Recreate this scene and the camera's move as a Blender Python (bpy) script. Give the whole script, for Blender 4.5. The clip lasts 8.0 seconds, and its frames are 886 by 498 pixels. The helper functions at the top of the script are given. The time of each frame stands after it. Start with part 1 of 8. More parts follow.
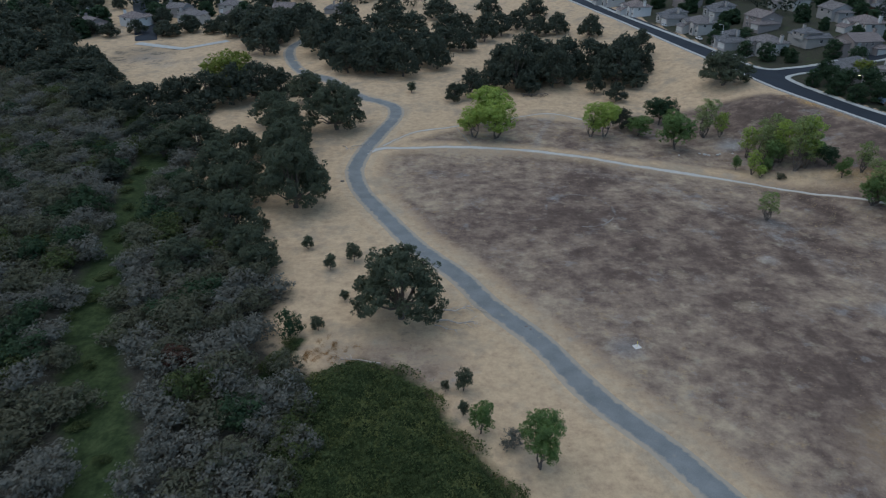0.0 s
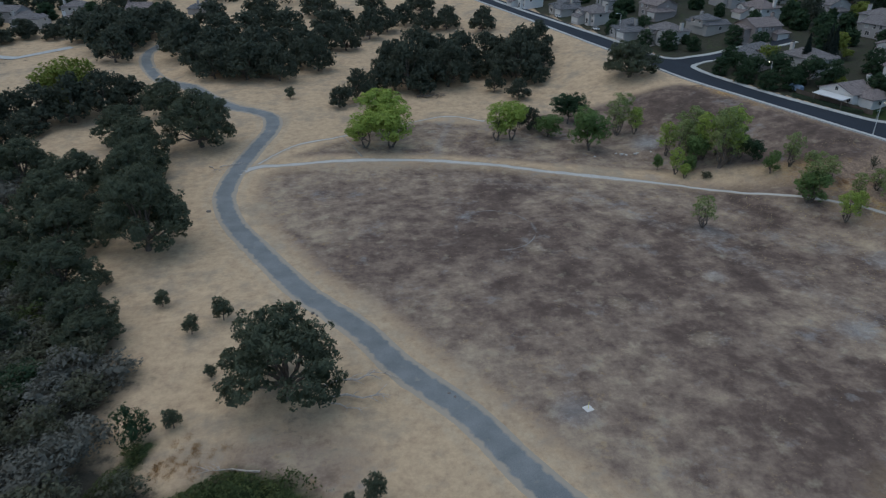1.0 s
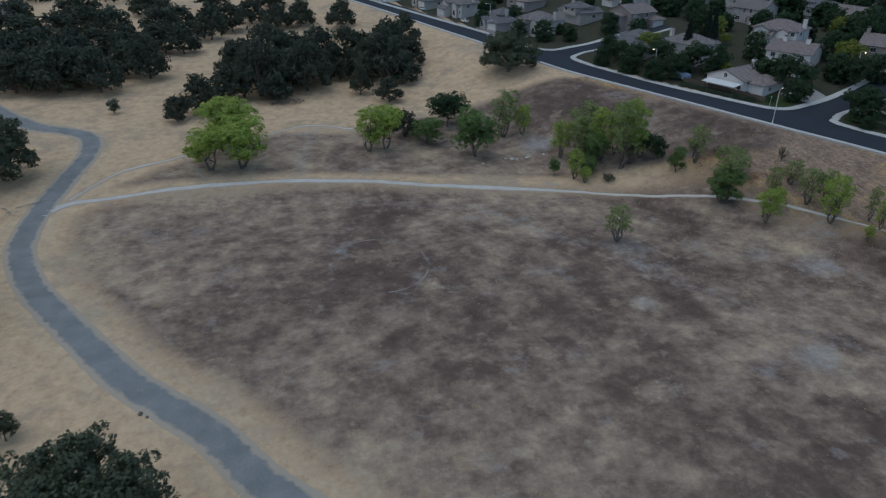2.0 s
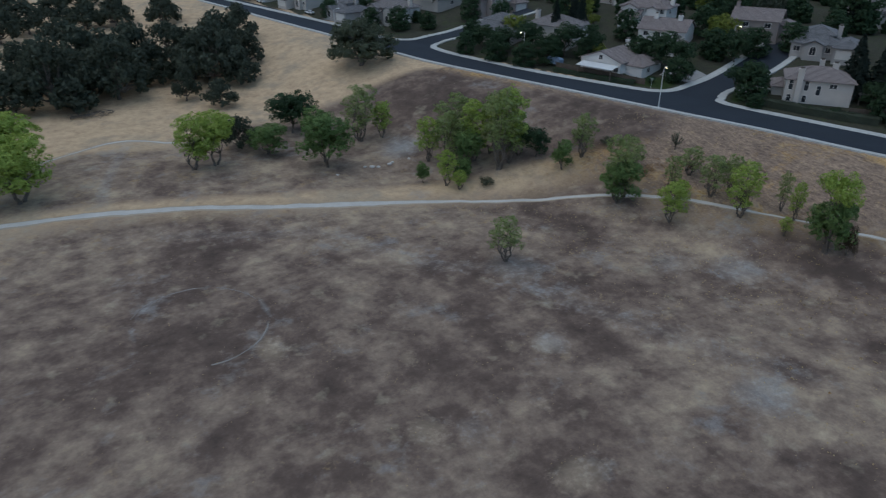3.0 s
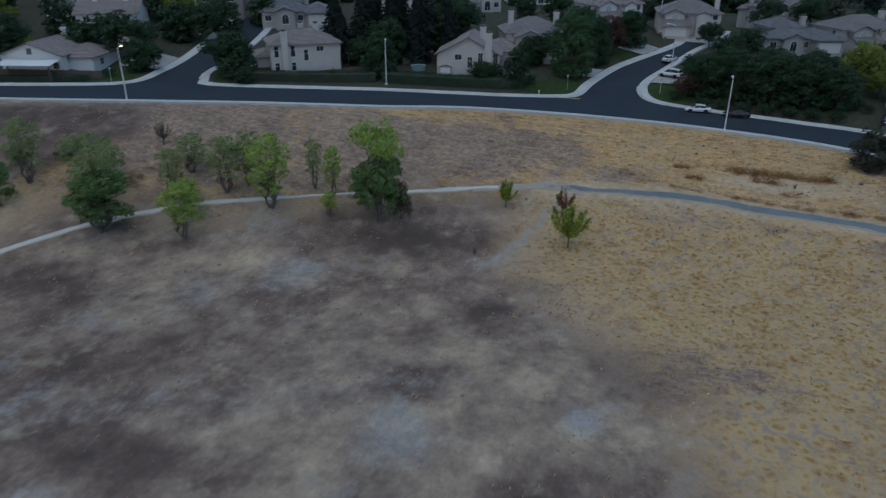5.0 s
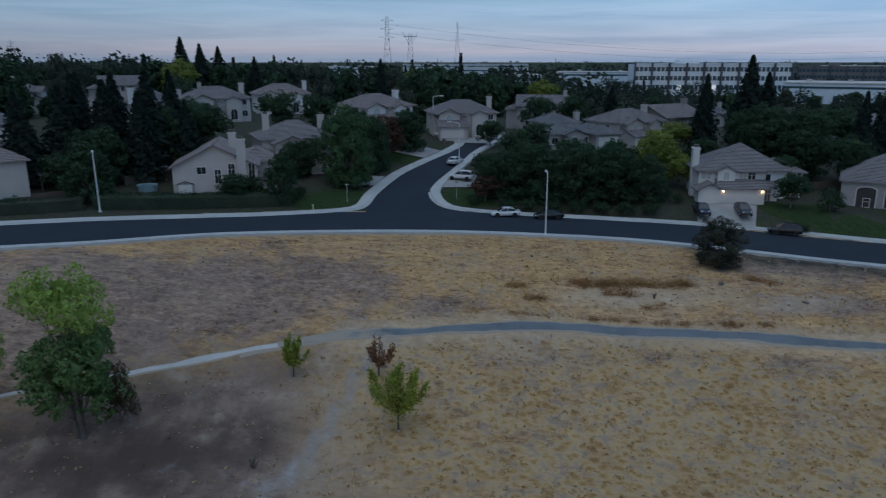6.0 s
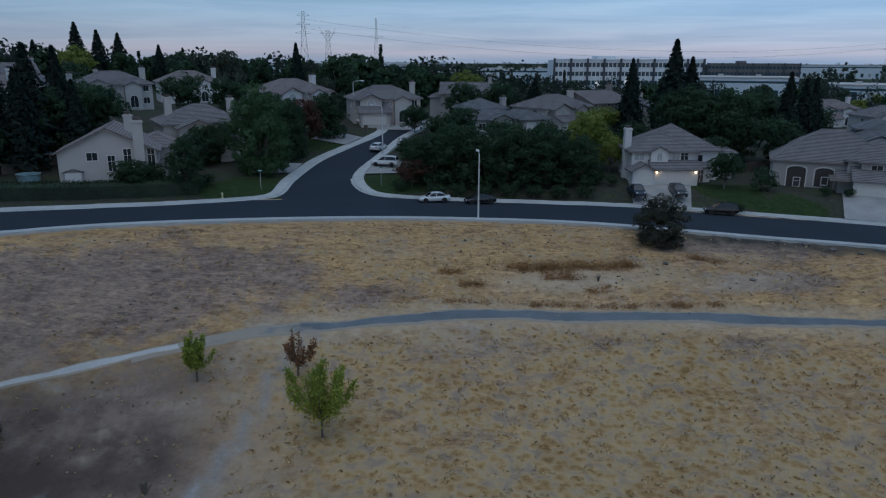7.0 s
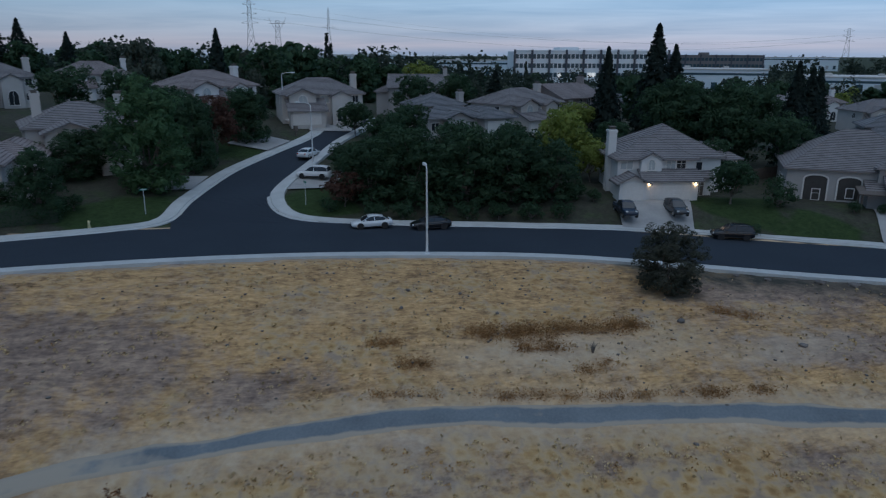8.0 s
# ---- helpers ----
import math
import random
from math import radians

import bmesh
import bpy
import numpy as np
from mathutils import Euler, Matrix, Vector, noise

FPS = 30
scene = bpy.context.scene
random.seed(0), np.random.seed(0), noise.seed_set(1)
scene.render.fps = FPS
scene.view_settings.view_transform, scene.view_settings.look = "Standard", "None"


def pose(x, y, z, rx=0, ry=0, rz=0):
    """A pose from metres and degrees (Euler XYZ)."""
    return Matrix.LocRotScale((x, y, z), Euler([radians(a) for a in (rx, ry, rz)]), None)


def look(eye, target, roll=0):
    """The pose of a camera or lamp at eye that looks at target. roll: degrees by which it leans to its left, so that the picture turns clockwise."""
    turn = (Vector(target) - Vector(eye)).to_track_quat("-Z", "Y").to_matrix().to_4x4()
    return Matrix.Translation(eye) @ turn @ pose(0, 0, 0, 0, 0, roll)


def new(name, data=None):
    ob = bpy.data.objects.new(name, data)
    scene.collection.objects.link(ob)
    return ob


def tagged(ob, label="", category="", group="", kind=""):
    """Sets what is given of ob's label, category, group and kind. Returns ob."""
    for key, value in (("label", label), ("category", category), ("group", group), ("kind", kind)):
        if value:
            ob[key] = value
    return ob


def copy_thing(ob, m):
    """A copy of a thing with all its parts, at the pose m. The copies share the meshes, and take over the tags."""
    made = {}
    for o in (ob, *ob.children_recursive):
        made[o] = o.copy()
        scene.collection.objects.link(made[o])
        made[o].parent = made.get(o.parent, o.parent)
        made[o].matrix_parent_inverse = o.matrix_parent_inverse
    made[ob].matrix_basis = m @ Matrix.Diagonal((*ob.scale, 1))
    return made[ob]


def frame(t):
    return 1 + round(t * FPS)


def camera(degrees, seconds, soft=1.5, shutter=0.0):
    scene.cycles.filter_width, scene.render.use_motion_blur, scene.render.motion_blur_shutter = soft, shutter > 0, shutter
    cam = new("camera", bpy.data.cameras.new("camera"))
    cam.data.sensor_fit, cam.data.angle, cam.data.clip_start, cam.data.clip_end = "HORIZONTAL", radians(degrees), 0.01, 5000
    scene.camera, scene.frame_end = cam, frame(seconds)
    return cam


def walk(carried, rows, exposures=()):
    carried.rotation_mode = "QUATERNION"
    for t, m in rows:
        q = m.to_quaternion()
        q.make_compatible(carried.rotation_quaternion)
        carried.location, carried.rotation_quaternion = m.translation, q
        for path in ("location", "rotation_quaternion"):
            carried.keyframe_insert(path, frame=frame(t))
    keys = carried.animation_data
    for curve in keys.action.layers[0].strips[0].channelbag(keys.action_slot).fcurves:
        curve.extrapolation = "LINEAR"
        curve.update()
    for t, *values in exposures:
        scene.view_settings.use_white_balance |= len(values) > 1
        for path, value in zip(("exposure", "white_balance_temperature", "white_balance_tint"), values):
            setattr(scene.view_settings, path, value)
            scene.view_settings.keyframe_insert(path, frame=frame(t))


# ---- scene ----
cam = camera(64.6, 8.0, soft=1.2, shutter=0.15)
PATH = [
    (0, (0.68, -0.66, 80.24), (0.667, 1.12, 79.33), 0.1),
    (0.5, (0.835, 15.352, 76.72), (0.971, 17.127, 75.809), -0.1),
    (1, (2.219, 31.475, 72.901), (2.489, 33.235, 71.991), 0.1),
    (1.5, (4.832, 47.306, 69.01), (5.264, 49.035, 68.103), 0.1),
    (1.7, (5.929, 53.352, 67.633), (6.438, 55.06, 66.726), 0.4),
    (2.8, (19.52, 84.626, 58.72), (20.366, 86.193, 57.81), 0.1),
    (3, (23.678, 88.436, 56.511), (24.597, 89.964, 55.606), 0.3),
    (3.3, (25.95, 90.7, 54.45), (27.023, 92.114, 53.532), 0.5),
    (3.5, (26.938, 91.535, 52.948), (28.102, 92.881, 52.035), 0.4),
    (4, (30.425, 94.718, 48.1), (31.805, 95.836, 47.181), 0.2),
    (4.5, (39.442, 101.72, 43.546), (41.001, 102.576, 42.631), 0.1),
    (4.7, (43.964, 104.688, 42.083), (45.578, 105.429, 41.163), 0.1),
    (5.8, (76.542, 116.516, 33.472), (78.471, 116.612, 32.952), -0.1),
    (6, (82.277, 117.48, 32.148), (84.206, 117.442, 31.624), -0.0),
    (6.5, (83.8, 117.963, 30.079), (85.716, 117.717, 29.561), 0.2),
    (7, (89.491, 117.567, 28.187), (91.406, 117.313, 27.667), 0.2),
    (7.5, (101.121, 114.813, 27.18), (103.033, 114.583, 26.641), -0.0),
    (8, (112.484, 112.033, 27.322), (114.376, 111.672, 26.784), 0.2),
]
walk(cam, [(t, look(eye, target, roll)) for t, eye, target, roll in PATH],
     [(0, 0.06, 6500, 10), (1.2, -0.04, 6500, 10), (3.2, -0.08, 6380, 9), (4.7, -0.10, 6150, 7), (5.9, -0.50, 5600, 8), (8, -0.50, 5600, 8)])


# ---- sky and light: overcast dusk ----
world = bpy.data.worlds.new("sky")
scene.world = world
world.use_nodes = True


def links(tree):
    return lambda a, b: tree.links.new(a, b)


def build_sky():
    nt = world.node_tree
    nt.nodes.clear()
    add = nt.nodes.new
    ln = links(nt)
    out, bg = add("ShaderNodeOutputWorld"), add("ShaderNodeBackground")
    sky = add("ShaderNodeTexSky")
    sky.sky_type, sky.sun_disc = "NISHITA", False
    sky.sun_elevation, sky.sun_rotation = radians(4.0), radians(270)
    sky.air_density, sky.dust_density, sky.ozone_density = 1.0, 1.0, 2.0
    # a layer of even cloud over the sky, in streaks, with a warm band low down
    co, sep = add("ShaderNodeTexCoord"), add("ShaderNodeSeparateXYZ")
    ln(co.outputs["Generated"], sep.inputs[0])
    ramp = add("ShaderNodeValToRGB")
    e = ramp.color_ramp.elements
    e[0].position, e[0].color = 0.0, (0.30, 0.36, 0.46, 1)
    e[1].position, e[1].color = 1.0, (0.15, 0.24, 0.36, 1)
    for p, c in ((0.010, (0.44, 0.43, 0.49, 1)), (0.026, (0.40, 0.45, 0.545, 1)), (0.06, (0.335, 0.455, 0.60, 1)), (0.12, (0.27, 0.405, 0.565, 1)), (0.3, (0.18, 0.28, 0.42, 1))):
        n = e.new(p)
        n.color = c
    ln(sep.outputs["Z"], ramp.inputs[0])
    mp = add("ShaderNodeMapping")
    mp.inputs["Scale"].default_value = (2.2, 2.2, 34.0)
    mp.inputs["Rotation"].default_value = (radians(1.2), radians(1.0), 0)
    ln(co.outputs["Generated"], mp.inputs[0])
    nz = add("ShaderNodeTexNoise")
    nz.inputs["Scale"].default_value, nz.inputs["Detail"].default_value, nz.inputs["Roughness"].default_value = 1.6, 6.0, 0.55
    nz.inputs["Distortion"].default_value = 0.35
    ln(mp.outputs[0], nz.inputs["Vector"])
    cr = add("ShaderNodeValToRGB")
    cr.color_ramp.elements[0].position, cr.color_ramp.elements[0].color = 0.36, (0.74, 0.80, 0.86, 1)
    cr.color_ramp.elements[1].position, cr.color_ramp.elements[1].color = 0.66, (1.10, 1.05, 1.03, 1)
    ln(nz.outputs["Fac"], cr.inputs[0])
    mul = add("ShaderNodeMix")
    mul.data_type, mul.blend_type = "RGBA", "MULTIPLY"
    mul.inputs["Factor"].default_value = 1.0
    ln(ramp.outputs[0], mul.inputs["A"])
    ln(cr.outputs[0], mul.inputs["B"])
    # the cloud is thicker towards the north-east
    az = add("ShaderNodeMapRange")
    az.inputs["From Min"].default_value, az.inputs["From Max"].default_value = -0.55, 0.55
    az.inputs["To Min"].default_value, az.inputs["To Max"].default_value = 1.06, 0.70
    ln(sep.outputs["Y"], az.inputs["Value"])
    shade = add("ShaderNodeMix")
    shade.data_type, shade.blend_type = "RGBA", "MULTIPLY"
    shade.inputs["Factor"].default_value = 1.0
    ln(mul.outputs["Result"], shade.inputs["A"])
    ln(az.outputs[0], shade.inputs["B"])
    # the clear sky shines through a little
    ms = add("ShaderNodeMix")
    ms.data_type, ms.blend_type = "RGBA", "ADD"
    ms.inputs["Factor"].default_value = 0.03
    ln(shade.outputs["Result"], ms.inputs["A"])
    ln(sky.outputs[0], ms.inputs["B"])
    ln(ms.outputs["Result"], bg.inputs["Color"])
    bg.inputs["Strength"].default_value = 1.40
    ln(bg.outputs[0], out.inputs[0])


build_sky()
sun = new("sun", bpy.data.lights.new("sun", "SUN"))
sun.data.energy, sun.data.angle, sun.data.color = 1.1, radians(80), (1.0, 0.945, 0.86)
sun.matrix_world = look((0, 0, 100), (30, -10, 0))

# ---- materials ----
MATS = {}


def ramp_node(nt, stops):
    r = nt.nodes.new("ShaderNodeValToRGB")
    e = r.color_ramp.elements
    e[0].position, e[0].color = stops[0][0], (*stops[0][1], 1)
    e[1].position, e[1].color = stops[-1][0], (*stops[-1][1], 1)
    for p, c in stops[1:-1]:
        n = e.new(p)
        n.color = (*c, 1)
    return r


def mat(name, colors, rough=0.85, scale=3.0, bump=0.3, bscale=None, metal=0.0, island=0.0, obj_random=0.0, fine=8.0, glow=None, spec=0.3):
    """colors: stops of a noise ramp; a second, finer noise adds grain; bump in its own scale."""
    if name in MATS:
        return MATS[name]
    m = bpy.data.materials.new(name)
    m.use_nodes = True
    nt = m.node_tree
    ln, add = links(nt), nt.nodes.new
    b = nt.nodes["Principled BSDF"]
    b.inputs["Roughness"].default_value, b.inputs["Metallic"].default_value = rough, metal
    b.inputs["Specular IOR Level"].default_value = spec
    co = add("ShaderNodeTexCoord")
    n1 = add("ShaderNodeTexNoise")
    n1.inputs["Scale"].default_value, n1.inputs["Detail"].default_value = scale, 5.0
    ln(co.outputs["Object"], n1.inputs["Vector"])
    n2 = add("ShaderNodeTexNoise")
    n2.inputs["Scale"].default_value, n2.inputs["Detail"].default_value = scale * fine, 3.0
    ln(co.outputs["Object"], n2.inputs["Vector"])
    mix = add("ShaderNodeMath")
    mix.operation = "MULTIPLY_ADD"
    mix.inputs[1].default_value = 0.4
    ln(n2.outputs["Fac"], mix.inputs[0])
    sc = add("ShaderNodeMath")
    sc.operation = "MULTIPLY"
    sc.inputs[1].default_value = 0.6
    ln(n1.outputs["Fac"], sc.inputs[0])
    ln(sc.outputs[0], mix.inputs[2])
    last = mix.outputs[0]
    if island or obj_random:
        src = add("ShaderNodeNewGeometry").outputs["Random Per Island"] if island else add("ShaderNodeObjectInfo").outputs["Random"]
        k = add("ShaderNodeMath")
        k.operation = "MULTIPLY_ADD"
        k.inputs[1].default_value = island or obj_random
        ln(src, k.inputs[0])
        ln(last, k.inputs[2])
        k2 = add("ShaderNodeMath")
        k2.operation = "SUBTRACT"
        k2.inputs[1].default_value = 0.5 * (island or obj_random)
        ln(k.outputs[0], k2.inputs[0])
        last = k2.outputs[0]
    r = ramp_node(nt, colors)
    ln(last, r.inputs[0])
    ln(r.outputs[0], b.inputs["Base Color"])
    if bump:
        bp = add("ShaderNodeBump")
        bp.inputs["Strength"].default_value = bump
        bp.inputs["Distance"].default_value = 0.05
        n3 = n2
        if bscale:
            n3 = add("ShaderNodeTexNoise")
            n3.inputs["Scale"].default_value, n3.inputs["Detail"].default_value = bscale, 4.0
            ln(co.outputs["Object"], n3.inputs["Vector"])
        ln(n3.outputs["Fac"], bp.inputs["Height"])
        ln(bp.outputs[0], b.inputs["Normal"])
    if glow:
        b.inputs["Emission Color"].default_value = (*glow[0], 1)
        b.inputs["Emission Strength"].default_value = glow[1]
    MATS[name] = m
    return m


def leaf(name, dark, mid, light, rough=0.65, vary=0.36, patch=0.25):
    """Foliage: each leaf spray has a shade of its own, with some light through it."""
    if name in MATS:
        return MATS[name]
    m = mat(name, [(0.15, dark), (0.5, mid), (0.85, light)], rough, patch, 0.0, island=vary, fine=3.0, spec=0.25)
    nt = m.node_tree
    b = nt.nodes["Principled BSDF"]
    tr = nt.nodes.new("ShaderNodeBsdfTranslucent")
    ad = nt.nodes.new("ShaderNodeMixShader")
    ad.inputs[0].default_value = 0.38
    col = b.inputs["Base Color"].links[0].from_socket
    nt.links.new(col, tr.inputs["Color"])
    nt.links.new(b.outputs[0], ad.inputs[1])
    nt.links.new(tr.outputs[0], ad.inputs[2])
    nt.links.new(ad.outputs[0], nt.nodes["Material Output"].inputs["Surface"])
    return m


L_OAK = leaf("oak_leaf", (0.064, 0.084, 0.059), (0.102, 0.127, 0.085), (0.156, 0.184, 0.116), 0.65, 0.3)
L_OAK2 = leaf("dark_leaf", (0.046, 0.062, 0.048), (0.074, 0.093, 0.069), (0.113, 0.135, 0.095), 0.65, 0.3)
L_LIME = leaf("lime_leaf", (0.195, 0.268, 0.061), (0.329, 0.439, 0.104), (0.464, 0.561, 0.159), 0.65, 0.28)
L_GREEN = leaf("green_leaf", (0.083, 0.145, 0.049), (0.145, 0.235, 0.083), (0.228, 0.331, 0.122), 0.65, 0.28)
L_WILLOW = leaf("willow_leaf", (0.159, 0.213, 0.082), (0.251, 0.319, 0.125), (0.357, 0.425, 0.174), 0.65, 0.28)
L_GREY = leaf("grey_leaf", (0.118, 0.124, 0.107), (0.186, 0.191, 0.167), (0.260, 0.262, 0.229), 0.7, 0.25)
L_BROWN = leaf("rust_leaf", (0.14, 0.062, 0.034), (0.23, 0.115, 0.055), (0.33, 0.19, 0.09), 0.7, 0.28)
L_MAROON = leaf("maroon_leaf", (0.060, 0.032, 0.026), (0.105, 0.056, 0.042), (0.165, 0.095, 0.066), 0.7, 0.28)
L_FLOWER = leaf("flowering_leaf", (0.05, 0.075, 0.045), (0.22, 0.24, 0.20), (0.68, 0.68, 0.66), 0.65, 0.8)
L_OLIVE = leaf("olive_leaf", (0.079, 0.089, 0.059), (0.136, 0.143, 0.098), (0.201, 0.205, 0.138), 0.65, 0.25)
L_KERB = leaf("kerb_bush_leaf", (0.041, 0.049, 0.038), (0.070, 0.078, 0.059), (0.115, 0.121, 0.089), 0.65, 0.25)
L_CONIFER = leaf("conifer_needle", (0.011, 0.021, 0.018), (0.019, 0.034, 0.028), (0.033, 0.052, 0.042), 0.65, 0.25)
L_GARDEN = leaf("garden_leaf", (0.025, 0.052, 0.028), (0.043, 0.084, 0.043), (0.074, 0.132, 0.062), 0.65, 0.28)
L_STREET = leaf("street_leaf", (0.040, 0.085, 0.039), (0.070, 0.135, 0.059), (0.116, 0.203, 0.090), 0.65, 0.28)
L_YELLOW = leaf("yellow_leaf", (0.174, 0.217, 0.036), (0.309, 0.362, 0.065), (0.483, 0.507, 0.102))
L_OCHRE = leaf("ochre_leaf", (0.120, 0.158, 0.034), (0.200, 0.247, 0.054), (0.304, 0.338, 0.084), 0.65, 0.28)
L_BRAMBLE = leaf("bramble_leaf", (0.028, 0.050, 0.020), (0.085, 0.118, 0.045), (0.25, 0.25, 0.09), 0.7, 0.22, 0.11)
L_DULL = leaf("dull_brown_leaf", (0.060, 0.046, 0.032), (0.105, 0.082, 0.055), (0.165, 0.130, 0.085), 0.7, 0.28)
L_STRAW = leaf("straw", (0.26, 0.185, 0.095), (0.40, 0.30, 0.165), (0.54, 0.43, 0.26), 0.9, 0.25)
TUFT = mat("bunch_grass_straw", [(0.15, (0.350, 0.244, 0.111)), (0.5, (0.498, 0.366, 0.185)), (0.85, (0.636, 0.493, 0.286))], 0.95, 0.25, 0.0, island=0.4, fine=3.0, spec=0.1)
RUSTY_TUFT = mat("bunch_grass_rust", [(0.15, (0.258, 0.144, 0.058)), (0.5, (0.390, 0.246, 0.102)), (0.85, (0.516, 0.360, 0.174))], 0.95, 0.25, 0.0, island=0.4, fine=3.0, spec=0.1)
L_RUSSET = leaf("russet_straw", (0.218, 0.121, 0.052), (0.345, 0.196, 0.081), (0.460, 0.287, 0.127), 0.9, 0.25)
BARK = mat("bark", [(0.3, (0.08, 0.068, 0.06)), (0.7, (0.19, 0.165, 0.145))], 0.95, 1.2, 0.8)
DEADWOOD = mat("dead_wood", [(0.3, (0.319, 0.275, 0.246)), (0.7, (0.609, 0.551, 0.493))], 0.9, 1.5, 0.5)
ASPHALT = mat("asphalt", [(0.3, (0.017, 0.024, 0.035)), (0.7, (0.027, 0.036, 0.050))], 0.88, 0.12, 0.25, 9.0, fine=40)
CONCRETE = mat("concrete", [(0.3, (0.365, 0.375, 0.371)), (0.7, (0.509, 0.525, 0.520))], 0.9, 0.5, 0.2, fine=14)
STUCCO = [mat("stucco_" + n, [(0.3, tuple(0.88 * v for v in c)), (0.7, c)], 0.92, 0.7, 0.25, 18.0, fine=12)
          for n, c in (("cream", (0.52, 0.495, 0.47)), ("sand", (0.43, 0.40, 0.37)), ("white", (0.66, 0.655, 0.645)), ("rose", (0.30, 0.262, 0.25)), ("taupe", (0.40, 0.385, 0.375)))]
DRIVE = mat("driveway_concrete", [(0.3, (0.260, 0.260, 0.260)), (0.7, (0.390, 0.387, 0.377))], 0.9, 0.5, 0.2, fine=14)
TRIM = mat("white_trim", [(0.3, (0.60, 0.58, 0.55)), (0.7, (0.70, 0.68, 0.65))], 0.6, 2.0, 0.05)
DARKTRIM = mat("dark_trim", [(0.3, (0.10, 0.085, 0.075)), (0.7, (0.15, 0.13, 0.115))], 0.7, 2.0, 0.05)
GLASS = mat("window_glass", [(0.3, (0.020, 0.024, 0.030)), (0.7, (0.034, 0.040, 0.048))], 0.08, 0.4, 0.0, spec=0.6)
# the porch has no depth: its shade is painted as this dark colour
PORCH = mat("porch_shade", [(0.3, (0.050, 0.046, 0.044)), (0.7, (0.075, 0.070, 0.066))], 0.9, 0.8, 0.1)
BLIND = mat("blind", [(0.3, (0.34, 0.37, 0.38)), (0.7, (0.44, 0.47, 0.48))], 0.25, 0.8, 0.0, spec=0.6)
METAL = mat("galvanised_steel", [(0.3, (0.56, 0.58, 0.59)), (0.7, (0.68, 0.70, 0.71))], 0.5, 3.0, 0.05, metal=0.15)
STEELGREY = mat("lattice_steel", [(0.3, (0.16, 0.17, 0.18)), (0.7, (0.24, 0.25, 0.26))], 0.6, 1.0, 0.0, metal=0.4)
LAMPGLOW = mat("lamp_glow", [(0.3, (0.9, 0.7, 0.45)), (0.7, (1.0, 0.8, 0.55))], 0.4, 1.0, 0.0, glow=((1.0, 0.62, 0.30), 14.0))
COOLGLOW = mat("cool_lamp_glow", [(0.3, (0.9, 0.9, 0.9)), (0.7, (1.0, 1.0, 1.0))], 0.4, 1.0, 0.0, glow=((1.0, 0.90, 0.72), 0.7))
STONE = mat("fieldstone", [(0.3, (0.106, 0.095, 0.089)), (0.7, (0.199, 0.179, 0.166))], 0.9, 1.2, 0.7, obj_random=0.4)
PALESTONE = mat("pale_rubble", [(0.3, (0.42, 0.41, 0.40)), (0.7, (0.60, 0.59, 0.57))], 0.9, 1.2, 0.5)
RUBBER = mat("tyre_rubber", [(0.3, (0.016, 0.016, 0.017)), (0.7, (0.03, 0.03, 0.031))], 0.85, 4.0, 0.1)
CHROME = mat("alloy", [(0.3, (0.45, 0.46, 0.47)), (0.7, (0.6, 0.61, 0.62))], 0.35, 3.0, 0.0, metal=0.8)


def tile_material(name, lo, hi, row=0.19):
    """Concrete roof tiles: courses follow the height, tiles differ a little in colour."""
    m = mat(name, [(0.3, lo), (0.7, hi)], 0.88, 0.8, 0.0, fine=9)
    nt = m.node_tree
    ln, add = links(nt), nt.nodes.new
    b = nt.nodes["Principled BSDF"]
    base = b.inputs["Base Color"].links[0].from_socket
    co = add("ShaderNodeTexCoord")
    sep = add("ShaderNodeSeparateXYZ")
    ln(co.outputs["Object"], sep.inputs[0])
    mul = add("ShaderNodeMath")
    mul.operation = "DIVIDE"
    mul.inputs[1].default_value = row
    ln(sep.outputs["Z"], mul.inputs[0])
    fr = add("ShaderNodeMath")
    fr.operation = "FRACT"
    ln(mul.outputs[0], fr.inputs[0])
    bp = add("ShaderNodeBump")
    bp.inputs["Strength"].default_value, bp.inputs["Distance"].default_value = 1.0, 0.05
    bp.invert = True
    ln(fr.outputs[0], bp.inputs["Height"])
    ln(bp.outputs[0], b.inputs["Normal"])
    # the lower part of each course is coloured darker than the rest
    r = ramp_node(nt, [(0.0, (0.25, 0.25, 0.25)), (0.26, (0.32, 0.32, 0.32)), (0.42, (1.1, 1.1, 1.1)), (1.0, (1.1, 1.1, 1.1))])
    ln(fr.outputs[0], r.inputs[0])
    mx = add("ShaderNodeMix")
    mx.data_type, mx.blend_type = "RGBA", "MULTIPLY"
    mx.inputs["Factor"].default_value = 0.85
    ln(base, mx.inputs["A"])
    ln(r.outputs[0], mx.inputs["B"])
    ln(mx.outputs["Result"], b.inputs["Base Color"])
    return m


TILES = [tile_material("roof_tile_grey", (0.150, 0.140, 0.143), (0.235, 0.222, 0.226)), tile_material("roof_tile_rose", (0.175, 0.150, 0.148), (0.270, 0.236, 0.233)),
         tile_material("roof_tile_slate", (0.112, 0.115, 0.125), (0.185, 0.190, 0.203))]


